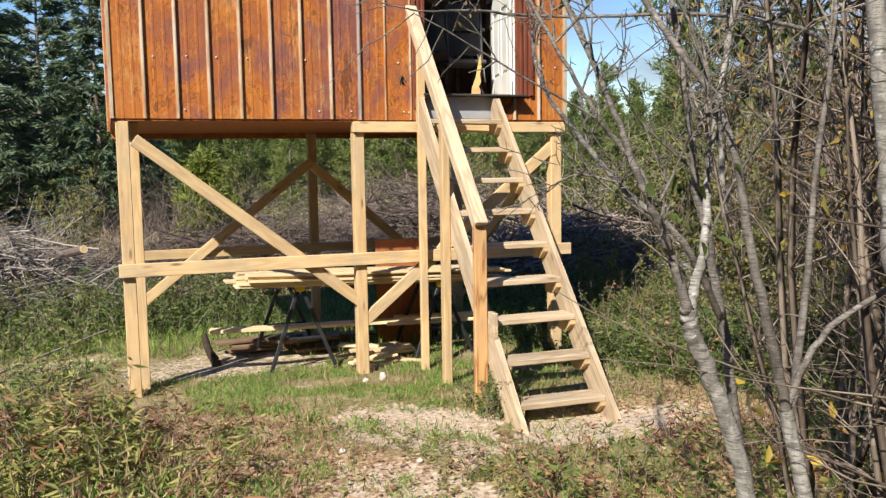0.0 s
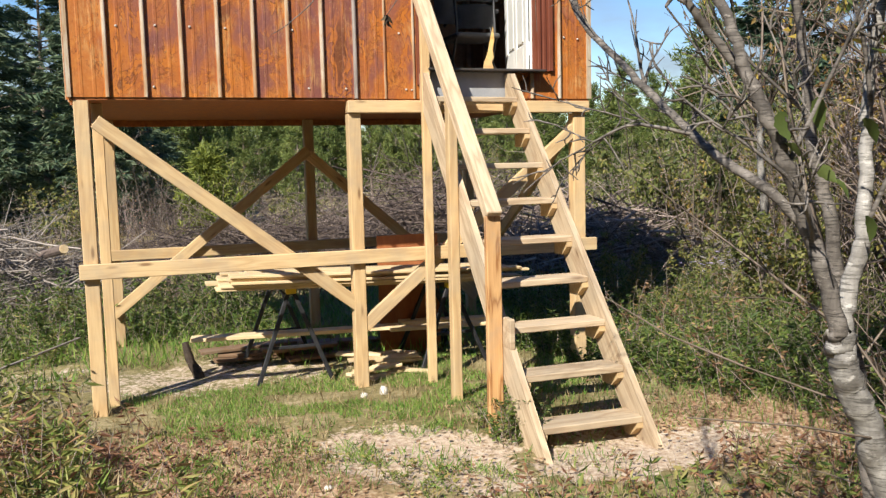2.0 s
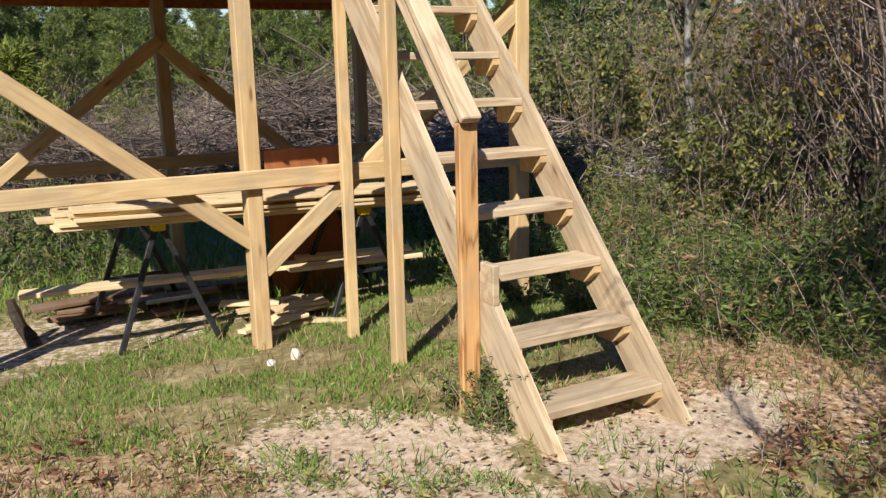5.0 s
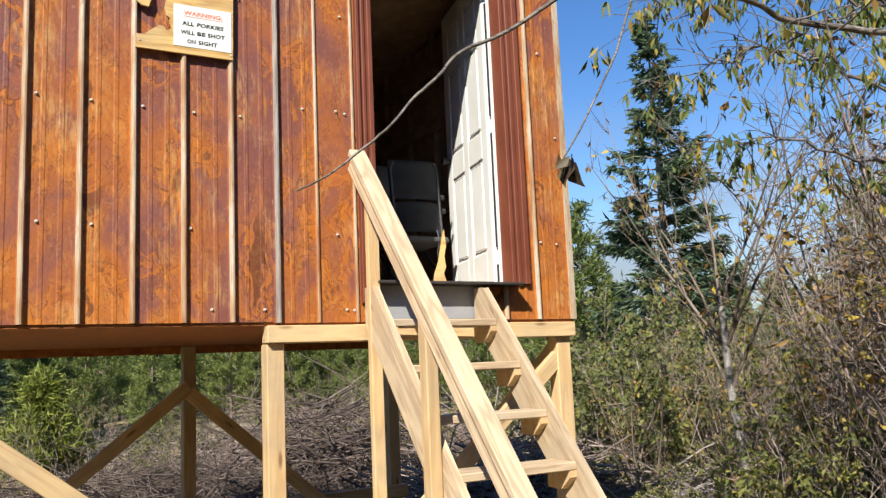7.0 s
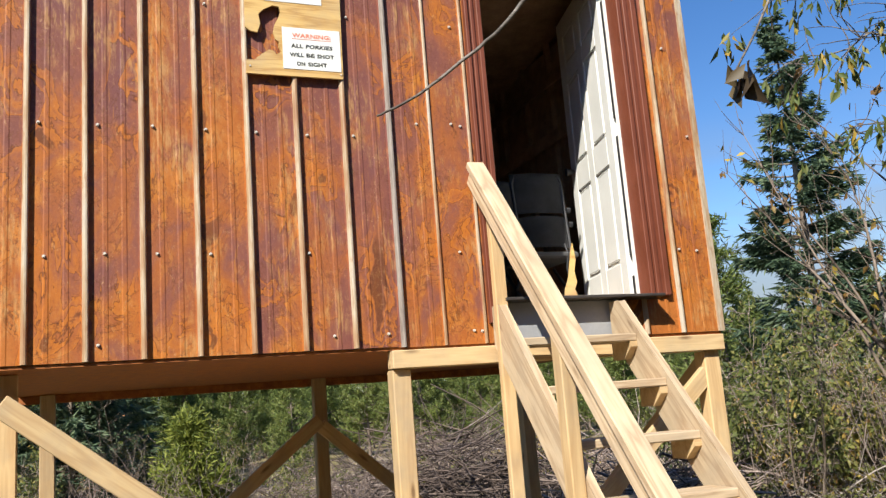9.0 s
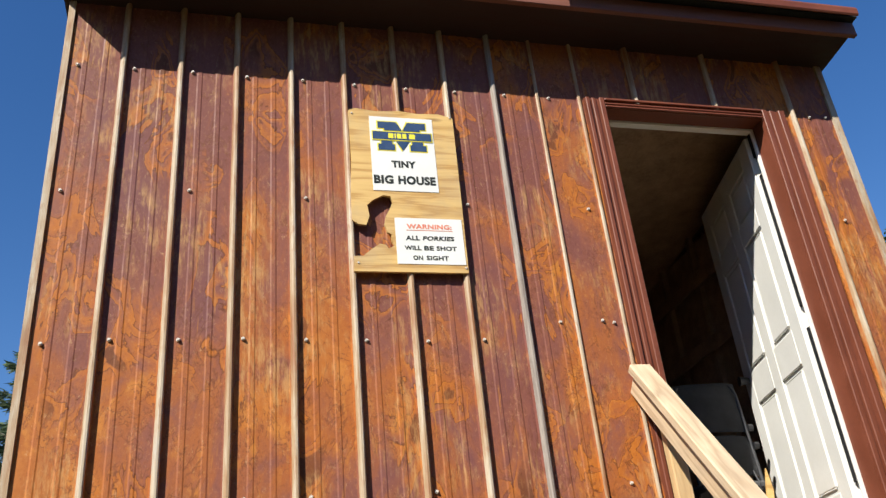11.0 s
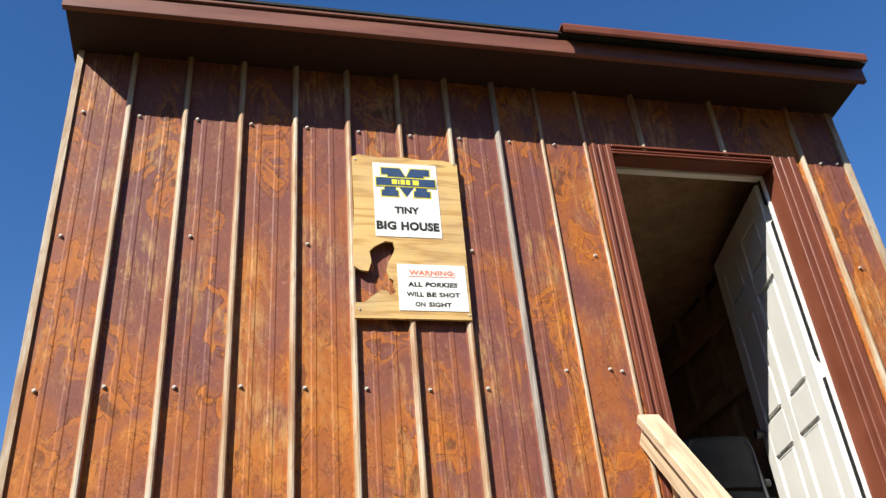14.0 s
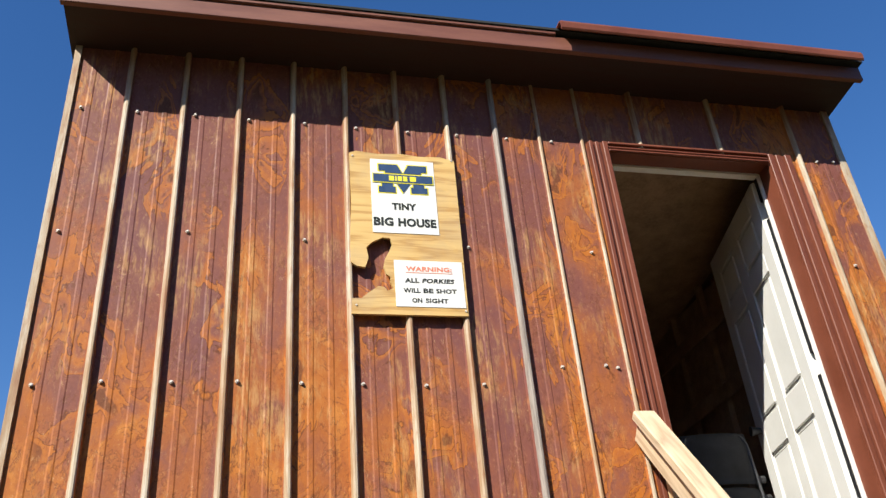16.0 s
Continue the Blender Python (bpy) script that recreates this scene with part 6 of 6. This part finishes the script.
grass(92, 34000, in_box(-3.4, 6.0, -5.8, -0.8, lambda x, y: sand_at(x, y) < 0.5 * random.random()), 0.02, 0.09, "mixed_grass", "patchy green grass in the clearing", M_GRASS)
grass(93, 26000, in_box(-3.4, 6.0, -5.8, 1.6, lambda x, y: sand_at(x, y) < 0.55 * random.random()), 0.02, 0.11, "dry_grass", "thin dry straw-coloured grass", M_STRAW)
grass(104, 7000, in_box(0.6, 4.8, -3.6, -0.8, lambda x, y: sand_at(x, y) > 0.3 and noise.noise((x * 2.6, y * 2.6, 21)) > 0.08), 0.02, 0.09, "sand_grass", "thin green and straw grass coming up through the sand", M_GRASS)
litter(105, 3000, in_box(0.6, 4.8, -3.8, -0.9, lambda x, y: noise.noise((x * 2.1, y * 2.1, 31)) > 0.05), "fallen_leaves", "reddish brown leaf crumbs in drifts on the sand", M_LITTER, (0.015, 0.04))
grass(109, 26000, in_box(-11.0, 10.0, -14.0, -4.2, lambda x, y: noise.noise((x * 0.6, y * 0.6, 51)) > -0.15), 0.04, 0.20, "rough_grass", "rough tawny grass round the clearing", M_STRAW, 0.7)
grass(110, 26000, in_box(-11.0, 10.0, -14.0, -4.2, lambda x, y: noise.noise((x * 0.6, y * 0.6, 61)) > -0.15), 0.04, 0.18, "rough_grass", "rough green grass round the clearing", M_GRASS, 0.7)
grass(111, 14000, in_box(-10.0, -3.2, -4.6, 4.0), 0.04, 0.22, "rough_grass", "rough green grass beside the clearing", M_GRASS, 0.7)
grass(94, 14000, in_box(-2.4, 4.2, 0.7, 4.4, lambda x, y: sand_at(x, y) < 0.3), 0.05, 0.20, "shade_grass", "grass behind the cabin", M_GRASS)
grass(99, 7000, in_box(-3.4, 0.7, -4.2, -0.3, lambda x, y: noise.noise((x * 1.1, y * 1.1, 7)) > 0 and by_path(x, y) and x < -0.2 - 0.28 * (y + 0.3)), 0.08, 0.26, "tall_grass", "tall tawny grass among the weeds", M_STRAW, 0.9)
grass(100, 20000, in_box(-3.4, 0.7, -4.2, -0.3, lambda x, y: noise.noise((x * 1.1, y * 1.1, 17)) > 0 and by_path(x, y) and x < -0.1 - 0.28 * (y + 0.3)), 0.07, 0.22, "tall_grass", "tall green grass among the weeds", M_GRASS, 0.9)
grass(95, 16000, in_box(-8.0, 16.0, 3.6, 16.0), 0.10, 0.45, "meadow_grass", "rough tawny meadow grass beyond", M_STRAW)


litter(96, 22000, in_box(-1.2, 5.6, -5.4, -0.6, lambda x, y: random.random() < 0.03 + 0.80 * litter_at(x, y) * (1 - sand_at(x, y))), "fallen_leaves", "dry brown fallen leaves on the ground", M_LITTER)
litter(97, 700, in_box(0.8, 4.8, -3.2, -0.9), "fallen_leaves", "scattered tan fallen leaves on the sand", M_LITTER)
litter(98, 1500, in_box(0.6, 3.9, -3.6, -0.7, lambda x, y: sand_at(x, y) > 0.4), "wood_chips", "pale wood chips trodden into the sand", M_STRAW, (0.012, 0.04))


# ---- the birches beside the way, and their overhanging boughs ----
def birch():
    t = thing("birch_tree", "young many-stemmed birch with pale banded bark and few leaves", "tree")
    p = Plant(101)
    r = p.r
    tw, dark = Plant(102), Plant(104)

    def limb(pts, r0, r1, fine=6, twigs=True, twiglen=0.65, above=1.78, every=3, dim=False):
        pts = np.array(pts, float)
        n = len(pts)
        u = np.linspace(0, n - 1, (n - 1) * fine + 1)
        # a smooth curve through the bends
        def cr(i, f):
            a, b, c, d = pts[max(i - 1, 0)], pts[i], pts[min(i + 1, n - 1)], pts[min(i + 2, n - 1)]
            return 0.5 * (2 * b + (c - a) * f + (2 * a - 5 * b + 4 * c - d) * f * f + (3 * b - a - 3 * c + d) * f ** 3)
        q = np.array([cr(min(int(k), n - 2), k - min(int(k), n - 2)) for k in u])
        q[1:-1] += r.normal(0, min(0.003, r0 * 0.10), (len(q) - 2, 3))
        if r0 > 0.009:
            (dark if dim or r0 < 0.0172 else p).tube(q, r0 * 0.86, r1 * 0.86)
        else:
            tw.twig(q, r0, r1)
        if twigs:
            for i in range(fine - 2, len(q), every):
                if q[i][2] < above:
                    continue
                d = unit(q[min(i + 1, len(q) - 1)] - q[i - 1])
                for _ in range(r.integers(1, 3)):
                    d1 = unit(d + r.normal(0, 0.45, 3) + np.array([0.35, 0.1, 0.45]))
                    l1 = twiglen * r.uniform(0.5, 1.25)
                    s1, _ = tw.path(q[i], d1, l1, 7, 0.24, 0.25)
                    tw.twig(s1, min(0.0046, r0 * 0.34), 0.0014)
                    for k in range(1, 8):
                        for _ in range(r.integers(0, 3)):
                            d2 = unit(d1 + r.normal(0, 0.8, 3))
                            l2 = l1 * r.uniform(0.12, 0.4)
                            s2, _ = tw.path(s1[k], d2, l2, 4, 0.35, 0.1)
                            tw.twig(s2, 0.0022, 0.0009)
                            if r.random() < 0.5:
                                s3, _ = tw.path(s2[2], unit(d2 + r.normal(0, 0.8, 3)), l2 * 0.5, 2, 0.3)
                                tw.twig(s3, 0.0018, 0.0009)
        return q

    # the main stem and its fork
    limb([(1.66, -4.86, 0.0), (1.53, -4.87, 0.55), (1.39, -4.89, 1.00), (1.266, -4.903, 1.249), (1.235, -4.908, 1.33)], 0.030, 0.0225, 10, twigs=False)
    limb([(1.24, -4.906, 1.32), (1.225, -4.914, 1.36), (1.181, -4.904, 1.491), (1.12, -4.91, 1.61), (1.09, -4.888, 1.694), (1.07, -4.85, 1.80), (0.99, -4.6, 2.25), (0.93, -4.3, 2.6)], 0.0165, 0.005, 8, every=4)
    limb([(1.165, -4.905, 1.53), (1.13, -4.87, 1.66), (1.066, -4.85, 1.745), (1.01, -4.85, 1.81), (0.90, -4.80, 2.02), (0.80, -4.7, 2.3)], 0.0095, 0.004, 8, every=4, twiglen=0.45)
    limb([(1.24, -4.906, 1.31), (1.265, -4.895, 1.38), (1.298, -4.888, 1.476), (1.325, -4.865, 1.60), (1.335, -4.86, 1.70), (1.40, -4.88, 2.15), (1.50, -4.95, 2.8)], 0.0175, 0.005, 8, every=4)
    limb([(1.86, -5.1, 0.0), (1.71, -5.1, 1.17), (1.64, -5.1, 1.72), (1.57, -5.1, 2.18), (1.50, -5.1, 2.9)], 0.034, 0.020, 9, twigs=False)
    # a darker stem just behind, and the long bough that leans from it towards the cabin
    limb([(1.78, -4.58, 0.0), (1.70, -4.54, 0.9), (1.62, -4.50, 1.44), (1.575, -4.49, 1.63), (1.56, -4.482, 1.79), (1.52, -4.4, 2.3), (1.50, -4.2, 2.75)], 0.021, 0.006, 8, every=4, dim=True)
    limb([(1.65, -4.52, 1.22), (1.455, -4.59, 1.465), (1.379, -4.459, 1.585), (1.363, -4.315, 1.684), (1.37, -4.10, 1.82), (1.375, -3.95, 1.92), (1.44, -3.72, 2.10), (1.55, -3.55, 2.24)], 0.0125, 0.007, 8, twiglen=0.3, every=7, above=1.6, dim=True)
    for a_, b_ in (((1.20, -4.90, 1.45), (1.02, -4.93, 1.62)), ((1.30, -4.89, 1.48), (1.42, -4.98, 1.78)), ((1.14, -4.91, 1.57), (1.19, -5.0, 1.80)), ((1.36, -4.4, 1.63), (1.20, -4.3, 1.62)), ((1.33, -4.87, 1.60), (1.22, -4.92, 1.85)), ((1.57, -4.49, 1.66), (1.30, -4.5, 1.92))):
        a_, b_ = np.array(a_), np.array(b_)
        limb([a_, (a_ + b_) / 2 + r.normal(0, 0.015, 3), b_], 0.0045, 0.0018, 6, twiglen=0.2, above=1.5, every=4)
    limb([(1.72, -4.92, 0.0), (1.62, -4.92, 0.72), (1.53, -4.92, 1.06)], 0.028, 0.021, twigs=False)
    limb([(1.53, -4.92, 1.06), (1.45, -4.95, 1.26), (1.37, -4.96, 1.50), (1.33, -4.92, 1.78), (1.22, -4.75, 2.08), (1.10, -4.45, 2.55)], 0.017, 0.007)
    limb([(1.53, -4.92, 1.06), (1.62, -4.94, 1.24), (1.76, -4.98, 1.34), (1.98, -5.05, 1.46), (2.3, -5.1, 1.66)], 0.012, 0.005)
    limb([(1.55, -4.92, 1.07), (1.61, -4.90, 1.38), (1.65, -4.88, 1.66), (1.76, -4.82, 2.12), (1.85, -4.7, 2.8)], 0.013, 0.005)
    # boughs that reach over the way towards the cabin, with one long bare shoot hanging from them
    def over(pts, r0, r1, root=()):
        limb(list(root) + [(x, -3.2 + 0.012 * math.sin(9 * x + 5 * z), z) for x, z in pts], r0, r1, twigs=False)
    over([(1.625, 2.325), (1.509, 2.33), (1.41, 2.33), (1.281, 2.319), (1.185, 2.316), (1.116, 2.327), (1.06, 2.336), (1.007, 2.351), (0.914, 2.381), (0.844, 2.403)], 0.0085, 0.0012, [(1.76, -4.82, 1.95), (2.15, -4.3, 2.12), (2.20, -3.7, 2.27), (1.90, -3.3, 2.31)])
    over([(1.165, 2.309), (1.095, 2.255), (1.023, 2.205), (0.958, 2.17), (0.921, 2.131), (0.886, 2.101), (0.852, 2.063), (0.805, 2.023), (0.768, 1.995), (0.739, 1.98)], 0.0030, 0.0009)
    over([(1.723, 2.634), (1.472, 2.575), (1.338, 2.53), (1.263, 2.501), (1.175, 2.494), (1.102, 2.489), (1.031, 2.466), (0.925, 2.445)], 0.0065, 0.0010, [(1.50, -4.95, 2.8), (1.85, -4.1, 2.72)])
    over([(1.69, 2.529), (1.409, 2.474), (1.307, 2.442), (1.224, 2.413), (1.127, 2.39), (1.048, 2.378), (0.955, 2.363)], 0.0045, 0.0010, [(1.85, -4.7, 2.8), (1.95, -4.0, 2.62)])
    over([(1.252, 2.337), (1.32, 2.397), (1.406, 2.463), (1.516, 2.544), (1.621, 2.624), (1.699, 2.693)], 0.0028, 0.0050)
    over([(1.06, 2.336), (0.976, 2.314), (0.922, 2.295), (0.876, 2.274)], 0.0024, 0.0011)
    over([(0.974, 2.358), (0.909, 2.328), (0.857, 2.328)], 0.0019, 0.0010)
    over([(0.965, 2.527), (0.889, 2.476), (0.845, 2.446), (0.795, 2.416), (0.741, 2.395), (0.683, 2.375)], 0.0026, 0.0011, [(1.60, -4.1, 2.62), (1.20, -3.6, 2.60)])
    over([(1.019, 2.373), (1.023, 2.416), (1.037, 2.471), (1.057, 2.548)], 0.0014, 0.0022)
    over([(0.889, 2.476), (0.858, 2.495), (0.84, 2.53)], 0.0014, 0.0010)
    for i in range(26):
        x, z = r.uniform(0.86, 1.65), r.uniform(2.30, 2.56)
        b, _ = tw.path((x, -3.2 + r.normal(0, 0.03), z), (r.normal(-0.6, 0.7), r.normal(0, 0.3), r.normal(0, 0.8)), r.uniform(0.05, 0.17), 4, 0.35)
        tw.twig(b, 0.0014, 0.0007)
    # loose small twigs and drooping leaves along those boughs
    leaves = Plant(103)
    for q in ((1.55, -3.3, 2.30), (1.40, -3.25, 2.42), (1.62, -3.4, 2.50), (1.30, -3.22, 2.46), (1.70, -3.5, 2.36)):
        for _ in range(4):
            d = unit(r.normal(0, 1, 3) + np.array([-0.2, 0.2, -0.1]))
            b, _ = tw.path(np.array(q) + r.normal(0, 0.03, 3), d, r.uniform(0.1, 0.3), 4, 0.4, -0.2)
            tw.twig(b, 0.002, 0.0009)
            m = r.integers(1, 4)
            leaves.leaves(b[r.integers(1, 5, m)], r.normal(0, 0.35, (m, 3)) + np.array([0, 0, -1.0]), r.uniform(0.020, 0.040, m), r.uniform(0.008, 0.015, m))
    # a long shoot with one curled dead leaf at its end
    tw.twig(np.array([(1.254, -3.2, 2.32), (1.234, -3.2, 2.274), (1.204, -3.2, 2.204), (1.168, -3.2, 2.145), (1.133, -3.2, 2.09), (1.102, -3.2, 2.048)]), 0.0022, 0.0011)
    dead = Plant(108)
    tip = np.array([1.102, -3.2, 2.046])
    for k in range(9):
        off = r.normal(0, 0.006, 3)
        dead.leaves(np.array([tip + off]), np.array([[r.normal(0, 0.6), r.normal(0, 0.6), -1.0]]), r.uniform(0.022, 0.040), r.uniform(0.014, 0.022))
    dead.leaf_object("dead_leaf", M_DEADLEAF, t)
    # broad yellow-green leaves left on the stems
    for q in ((1.12, -4.93, 1.60), (1.15, -4.95, 1.57), (1.20, -4.93, 1.55), (1.22, -4.96, 1.63), (1.18, -4.92, 1.66), (1.10, -4.94, 1.64), (1.25, -4.94, 1.50), (1.28, -4.96, 1.51), (1.33, -4.95, 1.68), (1.24, -4.95, 1.72)):
        bm = bmesh.new()
        ln, wd = r.uniform(0.034, 0.058), r.uniform(0.013, 0.022)
        rows = []
        for k in range(8):
            f = k / 7
            half = wd * math.sin(math.pi * f ** 0.8) ** 0.8 * (0.90 + 0.2 * (k % 2)) / 2 + 0.0006
            droop = -0.25 * ln * f * f
            rows.append([bm.verts.new((ln * f, u * half, droop + 0.30 * abs(u) * half)) for u in (-1, 0, 1)])
        for a_, b_ in zip(rows[:-1], rows[1:]):
            for u in (0, 1):
                bm.faces.new((a_[u], a_[u + 1], b_[u + 1], b_[u]))
        leaf = part("leaf", bm, M_HANGLEAF, t, "broad yellowing leaf", True)
        leaf.matrix_basis = pose(*q, r.uniform(-70, 70), r.uniform(0, 60), r.uniform(-90, 60))
    for tb in p.tubes:
        one = Plant(105)
        one.tubes = [tb]
        one.twig_object("trunk", M_BIRCH, t, 9)
    for tb in dark.tubes:
        one = Plant(105)
        one.tubes = [tb]
        one.twig_object("limb", M_BOUGH, t, 9)
    tw.twig_object("twig", M_BOUGH, t, 4)
    leaves.leaf_object("foliage", M_YELLOWLEAF, t)
    return t


def overhanging_tree():
    """A bent tree at the thicket's edge whose leafy boughs hang towards the cabin's corner."""
    t = thing("overhanging_tree", "bent tree with hanging green and yellow leaves on thin boughs", "tree")
    p, lv = Plant(106), Plant(107)
    r = p.r
    root = np.array([6.2, -1.6, 0.0])
    trunk = np.array([root, (6.15, -1.6, 1.2), (6.0, -1.55, 2.4), (5.85, -1.5, 3.4), (5.6, -1.4, 4.6), (5.4, -1.4, 5.6)])
    p.twig(trunk, 0.06, 0.02)
    boughs = [[(5.9, -1.55, 3.1), (4.8, -1.25, 3.95), (4.1, -0.95, 4.0), (3.68, -0.8, 3.65)],
              [(6.0, -1.55, 2.6), (4.95, -1.25, 3.3), (4.3, -1.0, 3.5), (3.75, -0.85, 3.25)],
              [(5.8, -1.5, 3.6), (4.9, -1.4, 4.5), (4.3, -1.1, 4.5), (3.95, -0.95, 4.25)],
              [(6.05, -1.57, 2.1), (5.1, -1.3, 2.75), (4.4, -1.0, 3.0), (4.0, -0.85, 2.9)],
              [(5.9, -1.55, 2.9), (4.95, -1.7, 3.35), (4.2, -1.75, 3.45), (3.7, -1.7, 3.2)],
              [(5.7, -1.45, 4.0), (5.0, -0.7, 4.3), (4.5, -0.2, 4.0)]]
    for bg in boughs:
        bg = np.array(bg)
        n = len(bg)
        u = np.linspace(0, n - 1, 22)
        q = np.array([np.interp(u, range(n), bg[:, k]) for k in range(3)]).T
        q[1:-1] = (q[:-2] + q[1:-1] * 2 + q[2:]) / 4 + r.normal(0, 0.015, (20, 3))
        p.twig(q, 0.016, 0.003)
        for i in range(4, 22):
            for _ in range(r.integers(3, 6)):
                d = unit(np.array([-0.5, 0.2, 0.1]) + r.normal(0, 0.6, 3))
                side, _ = p.path(q[i], d, r.uniform(0.12, 0.42), 6, 0.3, -0.5)
                p.twig(side, 0.0035, 0.0014)
                if r.random() < 0.60 - 0.010 * i:
                    for k in r.integers(2, 7, r.integers(1, 5)):
                        m = r.integers(2, 7)
                        base = side[k] + np.array([0, 0, -1.0]) * r.uniform(0, 0.08, (m, 1)) + r.normal(0, 0.02, (m, 3))
                        lv.leaves(base, r.normal(0, 0.33, (m, 3)) + np.array([0, 0, -1.0]), r.uniform(0.055, 0.10, m), r.uniform(0.018, 0.032, m))
    p.twig_object("trunk", M_BOUGH, t, 5)
    lv.leaf_object("foliage", M_HANGLEAF, t)


overhanging_tree()
birch()
# more bare stems standing behind the birch
for i, (x, y, s) in enumerate(((2.6, -4.6, 0.92), (3.2, -4.0, 1.0), (3.0, -5.3, 1.1), (3.9, -4.7, 1.1), (4.3, -3.5, 1.0), (2.2, -5.5, 0.95), (4.9, -4.2, 1.15), (4.6, -5.6, 1.2), (2.0, -5.0, 0.85), (3.5, -3.2, 0.7), (1.6, -5.9, 1.0), (3.7, -5.9, 1.3))):
    sh = sapling("bare_shrub", "leafless grey shrub with many forked twigs", 3.4, 110 + i, M_OLIVELEAF if i % 2 else M_YELLOWLEAF, 5, 0.30, 0.30, M_BARK)
    sh.matrix_basis = pose(x, y, rise(x, y) - 0.03, 0, 0, i * 70)
    sh.scale = (s, s, s)

# taller saplings added by the birch; their unseen crowns shade the thicket's edge
for i, (x, y, s) in enumerate(((2.3, -5.4, 1.05), (2.1, -4.9, 0.9), (2.9, -5.7, 1.1), (3.0, -5.0, 0.85), (2.5, -6.3, 1.15))):
    sh = sapling("leafy_sapling", "tall sapling added for shade, with a leafy yellow-green crown", 5.2, 130 + i, M_OLIVELEAF, 5, 0.30, 4.2, M_BARK, 0.10, "tree", 2.6)
    sh.matrix_basis = pose(x, y, rise(x, y) - 0.03, 0, 0, i * 50)
    sh.scale = (s, s, s)
# slim saplings added so that crowns out of view shade the stair's undergrowth
for i, (x, y) in enumerate(((2.55, -4.05), (3.0, -3.85), (2.9, -4.45))):
    sh = sapling("leafy_sapling", "slim sapling added for shade beside the birch, with a dense olive crown", 4.0, 190 + i, M_OLIVELEAF, 4, 0.16, 5.0, M_BARK, 0.10, "tree", 2.55)
    sh.matrix_basis = pose(x, y, rise(x, y) - 0.03, 0, 0, i * 80)


def young_tree(x, y, h, seed):
    """A slim pale trunk that forks into many steep limbs."""
    t = thing("young_tree", "slim grey young tree with steep bare limbs", "tree", at=(x, y, rise(x, y) - 0.03))
    p = Plant(seed)
    r = p.r
    trunk, d = p.path((0, 0, 0), (0.03, -0.02, 1), h * 0.45, 6, 0.10)
    p.twig(trunk, 0.050, 0.028)
    w = Plant(seed + 1)
    lv = Plant(seed + 2)
    for i in range(9):
        a = r.uniform(0, 2 * np.pi)
        k = r.integers(4, 7)
        limb, dd = w.path(trunk[k], (0.55 * np.cos(a), 0.55 * np.sin(a), 1), h * r.uniform(0.35, 0.55), 7, 0.18, 0.1)
        w.twig(limb, 0.018, 0.004)
        for j in range(1, 8):
            for _ in range(3):
                s, _ = w.path(limb[j], unit(dd + r.normal(0, 0.6, 3)), r.uniform(0.2, 0.8), 3, 0.3, 0.1)
                w.twig(s, 0.005, 0.0015)
                if r.random() < 0.4:
                    lv.leaves(s[1:3], r.normal(0, 0.6, (2, 3)) + np.array([0, 0, -0.8]), 0.085, 0.045)
    p.twig_object("trunk", M_BIRCH, t, 8)
    w.twig_object("branch", M_BARK, t, 4)
    lv.leaf_object("foliage", M_YELLOWLEAF, t)


young_tree(6.45, 1.2, 5.0, 141)
young_tree(9.4, 2.1, 4.6, 151)
young_tree(12.4, 5.6, 5.6, 161)

# a broad-leaved seedling turning yellow, and asters, at the edge of the undergrowth
sd = sapling("leafy_seedling", "low seedling with broad green and yellow leaves", 1.0, 171, M_YELLOWLEAF, 3, 0.6, 0.28, size=0.15)
sd.matrix_basis = pose(6.15, 0.85, rise(6.15, 0.85), 0, 0, 0)
asters = Plant(181)
for _ in range(60):
    c0 = np.array([6.7 + 0.35 * asters.r.normal(), 1.9 + 0.2 * asters.r.normal(), 0.35 + 0.2 * asters.r.random()])
    a = np.linspace(0, 2 * np.pi, 9)[:8]
    asters.leaves(np.repeat(c0[None], 8, 0), np.stack([np.cos(a), np.sin(a), 0.25 * np.ones(8)], 1), 0.022, 0.010)
stuff(asters.leaf_object("aster_flowers", M_LILAC), "pale lilac aster flowers in the undergrowth", "flowers")

st = part("stick", cyl((-1.35, 0.25, 0.06), (-0.12, 1.55, 0.26), 0.014, 0.008, 6), M_DEADWOOD)
tagged(st, "long pale stick lying in the weeds", "stick")
